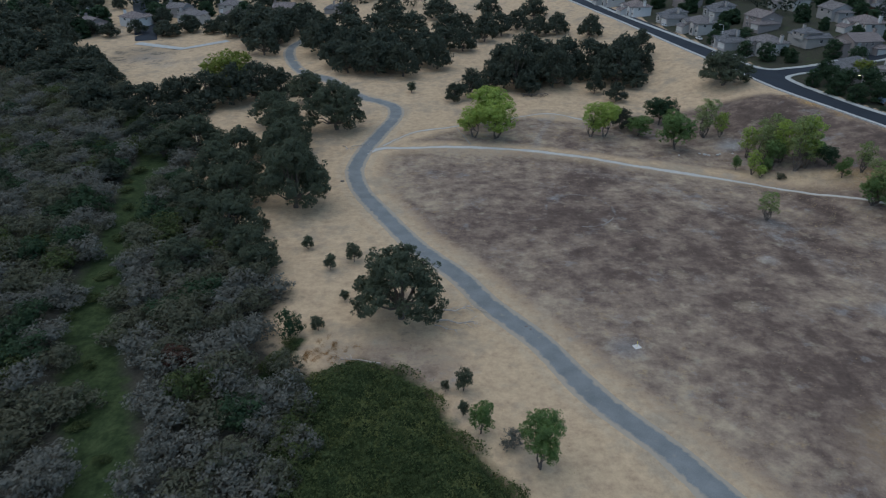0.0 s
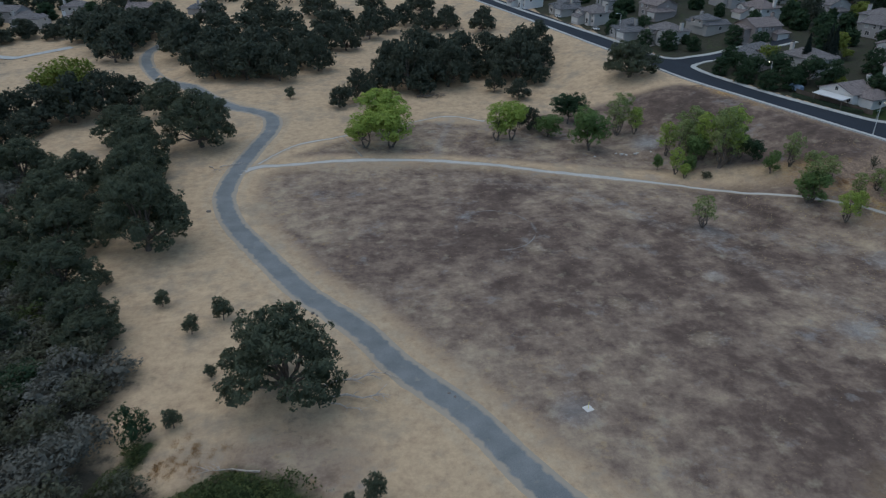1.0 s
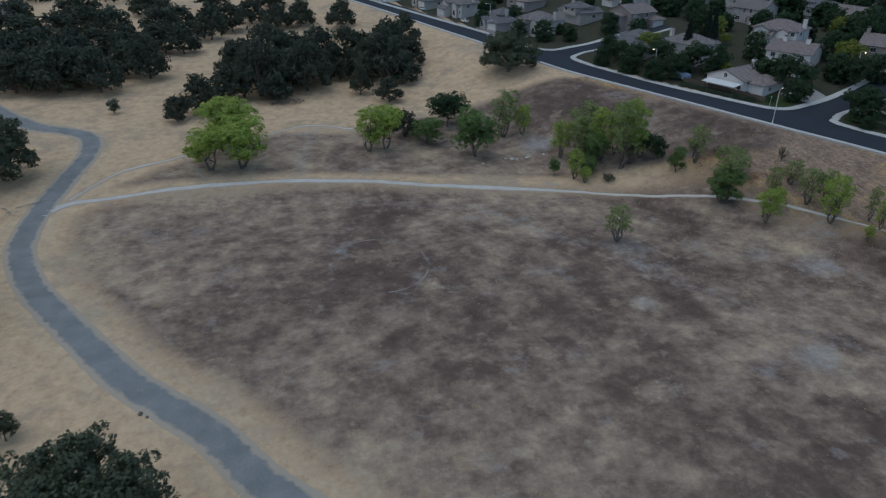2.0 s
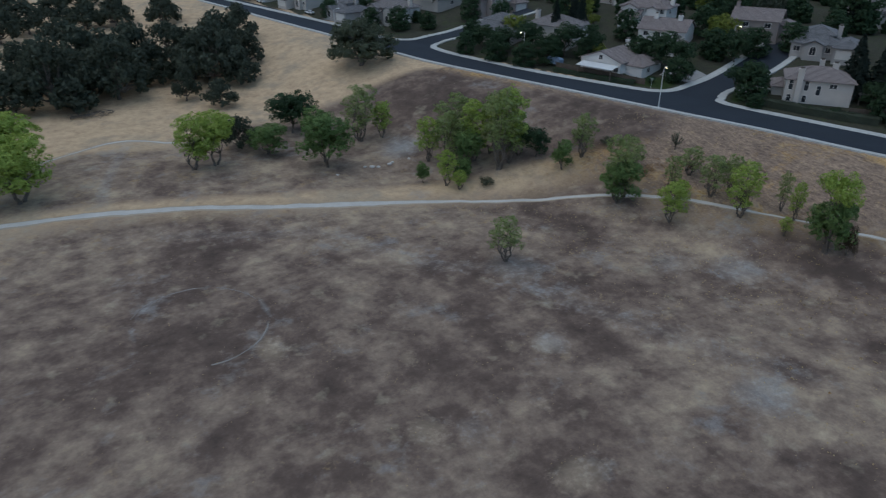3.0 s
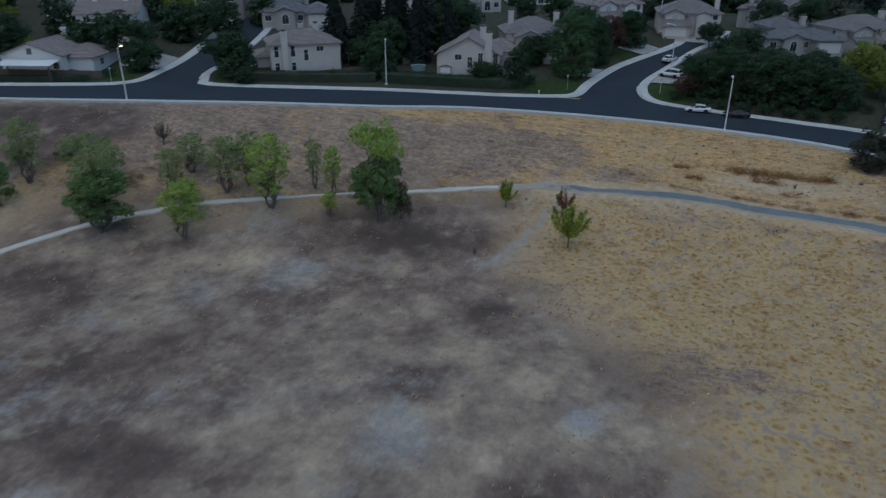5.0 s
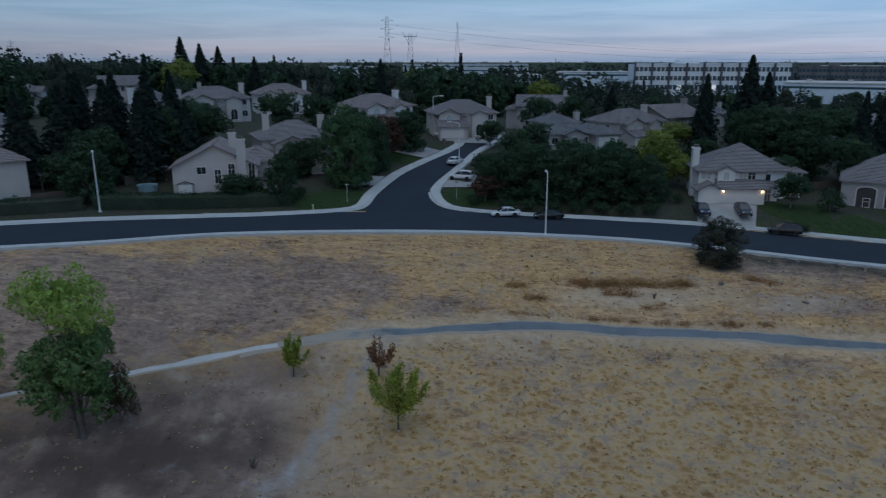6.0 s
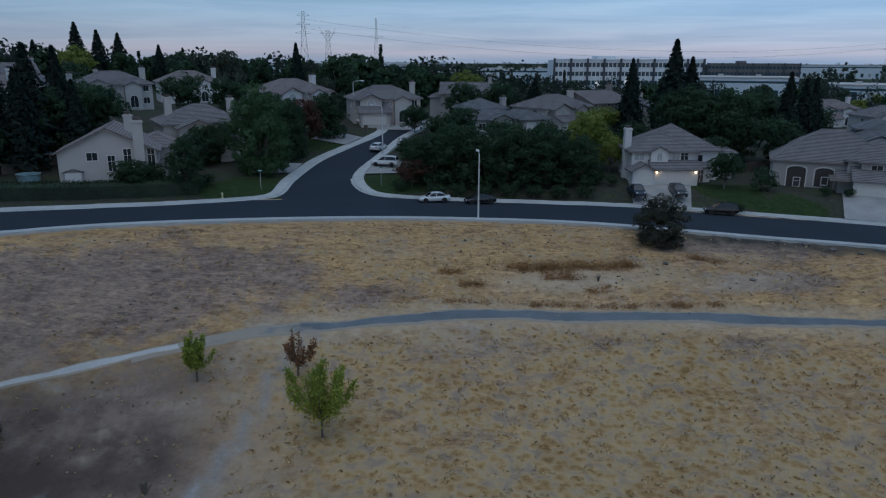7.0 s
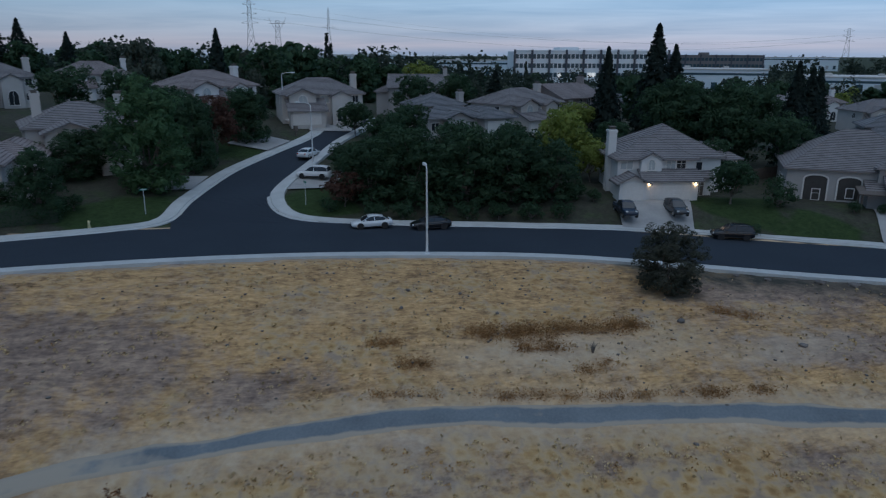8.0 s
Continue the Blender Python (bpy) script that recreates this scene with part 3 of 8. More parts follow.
# the creek thicket's outline
THICKET = [(-8, 60), (2, 76), (-4, 92), (-16, 100), (-25, 96), (-38, 98), (-38, 112), (-34, 132), (-44, 150), (-62, 172), (-80, 205), (-95, 245), (-120, 272), (-150, 312), (-180, 330), (-215, 322), (-235, 290), (-190, 40), (-20, 40)]


def zones(x, y):
    d, side, _ = to_line(x, y, KERB)
    open_land = (side < 0)
    field = np.maximum(poly_soft(x, y, FIELD, 24), 0.85 * poly_soft(x, y, FIELD_N, 8)) * open_land
    gold = 0.75 * np.exp(-((x - 88) / 30) ** 2 - ((y - 86) / 17) ** 2)
    gold = np.maximum(gold, 0.95 * np.exp(-((x - 104) / 16) ** 2 - ((y - 95) / 13) ** 2))
    field = field * (1 - 0.8 * gold)
    field = np.maximum(field, 0.75 * np.exp(-((x + 9) / 17) ** 2 - ((y - 107) / 13) ** 2) * open_land)
    straw = np.where(open_land & (y < 262), np.clip(1.1 - d / 75, 0, 1) * soft((x - 95) / 40), 0)
    straw = np.maximum(straw, np.where(open_land, poly_soft(x, y, [(98, 112), (118, 112), (130, 124), (142, 128), (165, 120), (180, 60), (150, 10), (110, -40), (70, 0), (84, 60)], 26), 0))
    straw = np.maximum(straw, gold)
    main, _, _ = to_line(x, y, MAIN_PATH)
    field = field * (0.55 + 0.45 * soft((main - 5) / 9))
    foot, _, _ = to_line(x, y, FOOT_PATH)
    spur, _, _ = to_line(x, y, SPUR)
    berm, _, _ = to_line(x, y, BERM)
    pale = np.maximum(0.62 * np.clip(1.5 - spur / 0.8, 0, 1), 0.50 * np.clip(1.5 - d / 1.6, 0, 1) * open_land)
    pale = np.maximum(pale, 0.45 * np.clip(1.4 - berm / 1.6, 0, 1))
    for px, py, r, k in ((103, 113, 2.2, 0.9), (95, 128, 5, 0.55), (88, 172, 7, 0.45), (79, 151, 3.5, 0.5), (120, 152, 6, 0.5), (112, 160, 6, 0.4), (36, 114, 5, 0.55), (60, 142, 4, 0.35), (98, 232, 6, 0.7), (90, 208, 4, 0.4), (16, 246, 5, 0.4), (37, 262, 3, 0.5), (130, 130, 2, 0.5), (-154, 366, 16, 0.6), (-140, 352, 10, 0.5)):
        pale = np.maximum(pale, k * np.exp(-((x - px) ** 2 + (y - py) ** 2) / r ** 2))
    ring = np.abs(np.hypot((x - 38) / 9.5, (y - 181) / 11.0) - 1) * 10
    pale = np.maximum(pale, 0.50 * np.clip(1.0 - ring / 0.9, 0, 1) * ((np.arctan2(y - 181, x - 38) > -1.2)))
    stream, _, _ = to_line(x, y, STREAM)
    gully, _, _ = to_line(x, y, GULLY)
    green = np.maximum(np.clip(1.25 - stream / 7, 0, 1), 0.75 * np.clip(1.1 - gully / 3.0, 0, 1))
    green = np.maximum(green, np.where(open_land, poly_soft(x, y, [(-25, 104), (-16, 109), (-8, 106), (-2, 100), (1, 91), (6, 84), (12, 75), (14, 60), (9, 50), (1, 43), (-11, 40), (-22, 45), (-28, 56), (-27, 70), (-29, 92)], 8), 0))
    soil = np.where(open_land, 0.85 * poly_soft(x, y, THICKET, 12), 0)
    soil = np.maximum(soil, np.where(open_land, 0.62 * np.clip(1.5 - d / 5.5, 0, 1) * soft((88 - y) / 10), 0))
    # the kerb bush's soft shadow, painted on the ground in the soil colour
    soil = np.maximum(soil, 0.55 * np.exp(-((x - 168.2) / 2.6) ** 2 - ((y - 80) / 3.4) ** 2))
    soil = np.maximum(soil, 0.45 * np.exp(-((x + 160) ** 2 + (y - 372) ** 2) / 34 ** 2))
    soil = np.maximum(soil, 0.8 * poly_soft(x, y, [(-40, 118), (-30, 112), (-24, 104), (-18, 80), (-20, 40), (-60, 40)], 10))
    soil = np.maximum(soil, 0.30 * np.exp(-((x + 6) ** 2 + (y - 114) ** 2) / 8 ** 2))
    town = (side > 0) & (d > ROAD_W + 1.5)
    lawn = np.zeros(x.shape)
    for poly in LAWNS:
        lawn = np.maximum(lawn, poly_soft(x, y, poly, 2.5))
    green = np.where(town, np.maximum(0.36, lawn), green)
    soil = np.where(town, 0.75, soil)
    far = soft((np.hypot(x - 100, y - 180) - 330) / 200)
    green = np.maximum(green, 0.5 * far)
    bleach = 0.55 * np.clip(1.5 - foot / 3.2, 0, 1) * (y < 128) * open_land
    bleach = np.maximum(bleach, 0.48 * np.clip(1.5 - np.abs(main - 4.6) / 1.3, 0, 1) * open_land * (y < 300))
    for px, py, rx, ry, k in BLEACHED:
        bleach = np.maximum(bleach, k * np.exp(-((x - px) / rx) ** 2 - ((y - py) / ry) ** 2))
    worn, _, _ = to_line(x, y, SWALE)
    cross, _, _ = to_line(x, y, np.array([(42, 268), (38, 256), (34, 245), (31, 233)], float))
    pale = np.maximum(pale, 0.38 * np.clip(1.4 - cross / 1.8, 0, 1))
    pale = np.maximum(pale, 0.30 * np.exp(-(worn / 5.0) ** 2))
    dark = 0.30 * soft(3 * (poly_soft(x, y, FIELD, 70) - 0.62)) * open_land
    for px, py, rx, ry in DARK_PATCHES:
        dark = np.maximum(dark, np.exp(-((x - px) / rx) ** 2 - ((y - py) / ry) ** 2))
    return {"bank": soft((32 - d) / 9) * open_land, "lawn": np.where(town, lawn, 0), "dark": dark, "bleach": bleach, "field": field, "straw": straw, "pale": pale, "green": green, "soil": soil}


def grid_axis(lo, hi, step, far):
    a = list(np.arange(lo, hi + step / 2, step))
    s = step
    while a[-1] < far:
        s *= 1.28
        a.append(a[-1] + s)
    s = step
    while a[0] > -far:
        s *= 1.28
        a.insert(0, a[0] - s)
    return np.array(a)


def build_ground():
    gx, gy = grid_axis(-120, 200, 1.25, 4600), grid_axis(30, 300, 1.25, 4600)
    nx, ny = len(gx), len(gy)
    x, y = [a.ravel() for a in np.meshgrid(gx, gy)]
    z = ground_z(x, y)
    d, side, _ = to_line(x, y, KERB)
    z = np.where((side > 0) & (d < ROAD_W + 0.6), z - 0.30, z)
    z = np.where((side > 0) & (d >= ROAD_W + 0.6), z - 0.06, z)
    z = np.where((side <= 0) & (d < 1.4), z - 0.10, z)
    me = bpy.data.meshes.new("ground")
    i = np.arange(nx * ny).reshape(ny, nx)
    quads = np.stack([i[:-1, :-1], i[:-1, 1:], i[1:, 1:], i[1:, :-1]], -1).reshape(-1, 4)
    me.from_pydata(np.stack([x, y, z], 1).tolist(), [], quads.tolist())
    for name, val in zones(x, y).items():
        at = me.attributes.new(name, "FLOAT", "POINT")
        at.data.foreach_set("value", np.asarray(val, np.float32))
    tagged(part("ground", me, GROUND, smooth=True), "dry golden grassland and dusty brown field, bare in patches", "ground", kind="structure")


def ribbon(name, line, half, material, label, category, lift=0.10, ragged=0.25, seed=0, fade=0):
    """A strip of made ground draped along a line, ragged at its edges."""
    rng = np.random.default_rng(seed)
    n = len(line)
    wob = [np.convolve(rng.normal(0, ragged, n + 8), np.ones(5) / 2.2, "same")[4:n + 4] for _ in range(2)]
    across = np.array([-1.0, -0.86, -0.45, 0.0, 0.45, 0.86, 1.0])
    v, verge = [], []
    for k in across:
        w = half + np.where(k > 0, wob[0], wob[1])
        p = np.stack([offset(line, 1.0)[:, i] - line[:, i] for i in (0, 1)], 1) * (k * w)[:, None] + line
        z = ground_z(p[:, 0], p[:, 1]) + (lift if abs(k) < 0.99 else -0.05)
        v.append(np.stack([p[:, 0], p[:, 1], z], 1))
        base = 0.75 if abs(k) > 0.8 else (0.12 if abs(k) < 0.2 else 0.04)
        verge += [max(base, 0.7 * (1 - i / fade)) if i < fade else base for i in range(n)]
    v = np.concatenate(v)
    f = [(c * n + i, c * n + i + 1, (c + 1) * n + i + 1, (c + 1) * n + i) for c in range(len(across) - 1) for i in range(n - 1)]
    me = bpy.data.meshes.new(name)
    me.from_pydata(v.tolist(), [], f)
    at = me.attributes.new("verge", "FLOAT", "POINT")
    at.data.foreach_set("value", np.array(verge, np.float32))
    return tagged(part(name, me, material, smooth=True), label, category, kind="structure")


def sheet(name, a, b, material, label, category, lift=0.0, n=40, m=6):
    """Paving spanned between two edge lines."""
    def even(p):
        p = np.array(p, float)
        s = np.concatenate([[0], np.cumsum(np.hypot(*np.diff(p, axis=0).T))])
        t = np.linspace(0, s[-1], n)
        return np.stack([np.interp(t, s, p[:, 0]), np.interp(t, s, p[:, 1])], 1)
    a, b = even(a), even(b)
    rows = [a + (b - a) * k / m for k in range(m + 1)]
    v = np.concatenate([np.column_stack([r, surface(r[:, 0], r[:, 1]) + lift]) for r in rows])
    f = [(c * n + i, c * n + i + 1, (c + 1) * n + i + 1, (c + 1) * n + i) for c in range(m) for i in range(n - 1)]
    f = [q[::-1] for q in f] if np.cross(a[1] - a[0], b[0] - a[0]) < 0 else f
    return tagged(part(name, (v.tolist(), f), material), label, category, kind="structure")


def kerb(name, line, width, label, up=0.15, gutter=0.45):
    """Kerb and walk along a road edge, to the left of the line: gutter, upstand and walk."""
    prof = [(-gutter, -0.20), (-gutter, 0.012), (0.0, 0.03), (0.06, up), (width, up + 0.03), (width + 0.02, -0.4)]
    n = len(line)
    v = []
    base = surface(line[:, 0], line[:, 1])
    for o, h in prof:
        p = offset(line, o)
        v.append(np.column_stack([p, base + h]))
    f = [(c * n + i, (c + 1) * n + i, (c + 1) * n + i + 1, c * n + i + 1) for c in range(len(prof) - 1) for i in range(n - 1)]
    return tagged(part(name, (np.concatenate(v).tolist(), f), CONCRETE), label, "kerb", kind="structure")


build_ground()
ribbon("gravel_road", MAIN_PATH, 3.3, GRAVEL, "winding blue-grey gravel service road", "path", 0.10, 0.12, 1)
bend = int(np.argmin(np.abs(FOOT_PATH[:, 1] - 136)))
foot_line = FOOT_PATH[:bend + 3]
ribbon("foot_path", foot_line, np.interp(np.arange(len(foot_line)), (0, 0.52 * len(foot_line), 0.66 * len(foot_line), len(foot_line) - 7, len(foot_line)), (1.3, 1.35, 0.62, 0.45, 0.08)), DIRT, "narrow pale dirt foot path round the field", "path", 0.10, 0.2, 2)
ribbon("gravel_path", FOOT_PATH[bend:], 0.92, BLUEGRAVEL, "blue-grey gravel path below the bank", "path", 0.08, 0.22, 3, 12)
ribbon("berm_trail", BERM, 0.45, DIRT, "thin pale trail along a low berm", "path", 0.06, 0.22, seed=9)
sheet("far_street", [(-174, 398), (-208, 482), (-240, 560)], [(-163, 402), (-192, 486), (-222, 566)], ASPHALT, "dark asphalt street between houses over the creek", "road", 0.12, 30, 3)
# a thin ring worn into the field
WORN = gravel_material("worn_dirt", (0.17, 0.155, 0.145), (0.33, 0.315, 0.30), (0.17, 0.145, 0.125))
PALEWORN = gravel_material("pale_worn_dirt", (0.25, 0.228, 0.205), (0.36, 0.335, 0.305), (0.27, 0.225, 0.175))
for k, (a0, a1) in enumerate(((-95, -20), (15, 62), (70, 150))):
    a = np.radians(np.arange(a0, a1, 4.0))
    ribbon("worn_ring", np.stack([37.5 + 10.0 * np.cos(a), 181 + 11 * np.sin(a)], 1), 0.14, WORN, "thin pale ring worn into the brown field", "path", 0.03, 0.07, 6 + k)
# trodden lines across the dry slope beyond the foot path
ribbon("trodden_line", smooth_line([(3, 254), (6, 244), (8.6, 235)]), 0.4, PALEWORN, "thin pale trodden line over dry grass", "path", 0.05, 0.15, 11)

# streets: the main road, its three side streets, kerbs and walks
near_line = smooth_line(NEAR, 2.5)


def into_road(line):
    """The street's edge line, begun a little way inside the main road."""
    p = line[0]
    q = near_line[np.argmin(np.hypot(*(near_line - p).T))]
    return np.vstack([p + (q - p) * 0.35, line])



far_line = offset(near_line, ROAD_W + 1.0)
FAR_A = smooth_line([(85, 500), (99, 430), (113, 376), (125.5, 331), (129, 312), (132, 303), (137, 299), (145, 298), (158, 298.5), (185, 303)], 1.5)
FAR_B = smooth_line([(185, 294), (158, 291), (145, 290.5), (139, 288), (138, 282), (141, 268), (147, 247), (153, 232), (159, 218), (162, 213.5), (166, 211.3), (172, 211), (185, 212.5), (205, 217), (232, 226)], 1.5)
FAR_C = smooth_line([(232, 216), (205, 207), (186, 203.8), (176, 203), (171, 201), (169, 197), (176, 178), (182, 163), (187, 145), (190, 137), (193, 131), (196, 128.2), (201, 127), (208, 125.3), (216, 122.5), (225, 117.5), (233, 112.8), (240, 110), (250, 109), (262, 111)], 1.5)
FAR_D = smooth_line([(262, 100), (250, 101), (242, 104), (233, 108), (226, 110.5), (220, 112.7), (211, 116), (205, 117.2), (200, 116.7), (197, 114.5), (195.5, 111), (194.3, 106), (193.3, 98), (192, 88), (190, 76), (186.5, 63), (180, 48), (172, 33), (162, 15), (134, -27)], 1.5)
sheet("road", near_line, far_line, ASPHALT, "smooth dark asphalt road round the estate", "road", 0.0, 260, 8)
sheet("side_street", into_road(FAR_C[FAR_C[:, 0] > 190][::-1][:44][::-1]), into_road(FAR_D[(FAR_D[:, 0] > 193.5) & (FAR_D[:, 1] > 98)][::-1]), ASPHALT, "dark asphalt side street bending between houses", "road", 0.012)
sheet("side_street", into_road(FAR_B[FAR_B[:, 1] < 222][::-1][:46][::-1]), into_road(FAR_C[FAR_C[:, 1] > 192][::-1]), ASPHALT, "dark asphalt side street climbing between houses", "road", 0.012)
sheet("side_street", into_road(FAR_A[FAR_A[:, 1] < 310]), into_road(FAR_B[FAR_B[:, 1] > 280][::-1]), ASPHALT, "dark asphalt side street climbing between houses", "road", 0.012)
kerb("kerb_near", offset(near_line, 1.0)[::-1], 1.5, "pale concrete kerb along the dry bank")
for n, line in (("sidewalk_a", FAR_A), ("sidewalk_b", FAR_B), ("sidewalk_c", FAR_C), ("sidewalk_d", FAR_D)):
    kerb(n, line, 1.7, "pale concrete kerb and sidewalk before the houses")


# ---- trees and shrubs ----
def quick_mesh(name, v, quads, normals=None):
    me = bpy.data.meshes.new(name)
    n = len(quads)
    me.vertices.add(len(v))
    me.vertices.foreach_set("co", np.asarray(v, np.float32).ravel())
    me.loops.add(n * 4)
    me.polygons.add(n)
    me.polygons.foreach_set("loop_start", np.arange(n, dtype=np.int32) * 4)
    me.loops.foreach_set("vertex_index", np.asarray(quads, np.int32).ravel())
    me.update(calc_edges=True)
    if normals is not None:
        me.polygons.foreach_set("use_smooth", np.ones(n, bool))
        me.normals_split_custom_set_from_vertices(np.repeat(normals, 4, axis=0).tolist())
    return me


def sprays(c, out, size, rng, slim=0.55):
    """Leaf sprays: small lozenges, bent along the middle, turned every way but mostly outward; each catches the light as its clump does."""
    n = len(c)
    out = out / np.maximum(np.linalg.norm(out, axis=1), 1e-6)[:, None]
    nrm = out * 0.8 + rng.normal(0, 0.6, (n, 3))
    nrm /= np.linalg.norm(nrm, axis=1)[:, None]
    nrm *= np.where((nrm * out).sum(1) < 0, -1.0, 1.0)[:, None]
    t = np.cross(nrm, rng.normal(0, 1, (n, 3)))
    t /= np.linalg.norm(t, axis=1)[:, None]
    b = np.cross(nrm, t)
    s = (size * rng.uniform(0.6, 1.4, n))[:, None]
    bend = nrm * s * 0.18
    v = np.stack([c - t * s - bend, c - b * s * slim, c + t * s - bend, c + b * s * slim], 1).reshape(-1, 3)
    lit = out * 0.62 + nrm * 0.38
    return v, np.arange(n * 4).reshape(n, 4), lit / np.linalg.norm(lit, axis=1)[:, None]


def crown(name, lobes, per, size, seed, under=0.30, fill=0.62, core=True):
    """A crown of leafy clumps set in rough shells round its lobes (x, y, z, rx, rz); per: sprays for a square metre of clump."""
    rng = np.random.default_rng(seed)
    cs, os, ins, ido, isz = [], [], [], [], []
    lob = np.array(lobes, float)
    for x, y, z, rx, rz in lobes:
        cr = min(0.95, 0.36 * min(rx, rz) + 0.08)
        n = int(1.25 * 4 * rx * (rx + rz) / 2 / cr ** 2)
        d = rng.normal(0, 1, (n, 3))
        d /= np.linalg.norm(d, axis=1)[:, None]
        d = d[(d[:, 2] > -0.35) | (rng.random(n) < under)]
        ph = rng.uniform(0, 6.28, 3)
        rough = 0.92 + 0.14 * np.sin(d[:, 0] * 5 + ph[0]) * np.sin(d[:, 1] * 5 + ph[1]) + 0.10 * np.sin(d[:, 2] * 9 + ph[2])
        r = rough * (1 - (1 - fill) * rng.random(len(d)) ** 2.2)
        p = d * r[:, None] * np.array([rx, rx, rz]) + np.array([x, y, z])
        keep = np.ones(len(p), bool)
        for lx, ly, lz, lr, lh in lob:
            if (lx, ly, lz) != (x, y, z):
                keep &= (((p[:, 0] - lx) / lr) ** 2 + ((p[:, 1] - ly) / lr) ** 2 + ((p[:, 2] - lz) / lh) ** 2) > 0.55
        p, d = p[keep], d[keep]
        k = max(3, int(per * 2.2 * math.pi * cr ** 2))
        e = rng.normal(0, 1, (len(p) * k, 3)) + 0.7 * np.repeat(d, k, axis=0)
        e /= np.linalg.norm(e, axis=1)[:, None]
        own = np.repeat(cr * rng.uniform(0.7, 1.25, len(p)), k)
        cs.append(np.repeat(p, k, axis=0) + e * (own * rng.uniform(0.55, 1.0, len(e)))[:, None] * np.array([1.0, 1.0, 0.72]))
        os.append(e * 0.55 + np.repeat(d, k, axis=0) * 0.45 + np.array([0, 0, 0.12]))
        # the dense twigs inside, which close the crown
        m = 0 if not core else int(12 + 5 * rx * rz)
        di = rng.normal(0, 1, (m, 3))
        di /= np.linalg.norm(di, axis=1)[:, None]
        ins.append(di * rng.uniform(0.20, 0.60, m)[:, None] * np.array([rx, rx, rz]) + np.array([x, y, z]))
        ido.append(di)
        isz.append(np.full(m, 0.30 * min(rx, rz)))
    c, o = np.concatenate(cs + ins), np.concatenate(os + ido)
    sz = np.concatenate([np.full(sum(len(a) for a in cs), size)] + isz)
    v, q, lit = sprays(c, o, sz, rng)
    return quick_mesh(name, v, q, lit)


def trunk_meshes(base_r, fork, ends, seed, stems=1, split=False):
    """Tapered trunks, one or several stems, that fork into bent limbs reaching the lobes."""
    rng = random.Random(seed)
    made = []
    for s in range(stems):
        pieces = []
        a = 6.28 * s / stems + rng.random()
        o = Vector((math.cos(a), math.sin(a), 0)) * (0.0 if stems == 1 else base_r * 1.6)
        top = o * 3.0 + Vector((rng.uniform(-0.3, 0.3), rng.uniform(-0.3, 0.3), fork))
        mid = (o + top) / 2 + Vector((rng.uniform(-0.2, 0.2), rng.uniform(-0.2, 0.2), 0))
        pieces.append(tube([o - Vector((0, 0, 0.5)), o + Vector((0, 0, 0.3)), mid, top], [base_r * 1.45, base_r * 1.1, base_r * 0.9, base_r * 0.75], 8))
        for e in ends[s::stems]:
            e = Vector(e)
            m1 = top + (e - top) * 0.35 + Vector((rng.uniform(-0.5, 0.5), rng.uniform(-0.5, 0.5), -0.1 * (e - top).length))
            m2 = top + (e - top) * 0.72 + Vector((rng.uniform(-0.4, 0.4), rng.uniform(-0.4, 0.4), 0.1))
            pieces.append(tube([top - Vector((0, 0, 0.2)), m1, m2, e], [base_r * 0.55, base_r * 0.4, base_r * 0.24, base_r * 0.07], 5))
        for k, group in enumerate([[p] for p in pieces] if split else [pieces]):
            me = bpy.data.meshes.new("limb" if k else "trunk")
            v, f = join(*group)
            me.from_pydata(v, [], f)
            made.append(me)
    return made


def oak_shape(seed, low=0.30):
    rng = random.Random(seed)
    lobes = []
    for k in range(8):
        a = 6.28 * k / 8 + rng.uniform(-0.35, 0.35)
        r = rng.uniform(5.2, 7.2)
        lobes.append((r * math.cos(a), r * math.sin(a), rng.uniform(4.0, 6.8), rng.uniform(2.4, 3.6), rng.uniform(1.9, 3.0)))
    for k in range(5):
        a = 6.28 * k / 5 + rng.uniform(-0.4, 0.4)
        r = rng.uniform(2.4, 4.2)
        lobes.append((r * math.cos(a), r * math.sin(a), rng.uniform(8.2, 10.4), rng.uniform(2.5, 3.6), rng.uniform(1.8, 2.6)))
    lobes.append((rng.uniform(-1, 1), rng.uniform(-1, 1), 11.2, 2.6, 1.9))
    for k in range(5):
        a = rng.uniform(0, 6.28)
        lobes.append((7.0 * math.cos(a), 7.0 * math.sin(a), rng.uniform(2.4, 3.6), rng.uniform(1.6, 2.3), rng.uniform(1.2, 1.8)))
    return lobes


def upright_shape(seed, n=15):
    """Willow or cottonwood: tall and soft, a dome of loose plumes over bare stems."""
    rng = random.Random(seed)
    lobes = []
    for k in range(n):
        u = k / (n - 1)
        a = 2.4 * k + rng.uniform(-0.5, 0.5)
        h = 3.8 + 6.2 * u
        r = 2.35 * math.sqrt(max(0.04, 1 - ((h - 6.4) / 4.4) ** 2)) * rng.uniform(0.55, 1.05)
        lobes.append((r * math.cos(a), r * math.sin(a), h, rng.uniform(0.9, 1.35), rng.uniform(0.9, 1.4)))
    lobes.append((0.2, -0.2, 10.4, 1.1, 1.2))
    return lobes


def round_shape(seed, n=9):
    rng = random.Random(seed)
    lobes = [(0, 0, 5.6, 3.0, 3.4)]
    for k in range(n):
        a = 6.28 * k / n + rng.uniform(-0.4, 0.4)
        h = rng.uniform(2.8, 7.6)
        r = 2.6 * math.sqrt(max(0.1, 1 - ((h - 5.2) / 4.2) ** 2))
        lobes.append((r * math.cos(a), r * math.sin(a), h, rng.uniform(1.4, 2.1), rng.uniform(1.3, 2.0)))
    return lobes


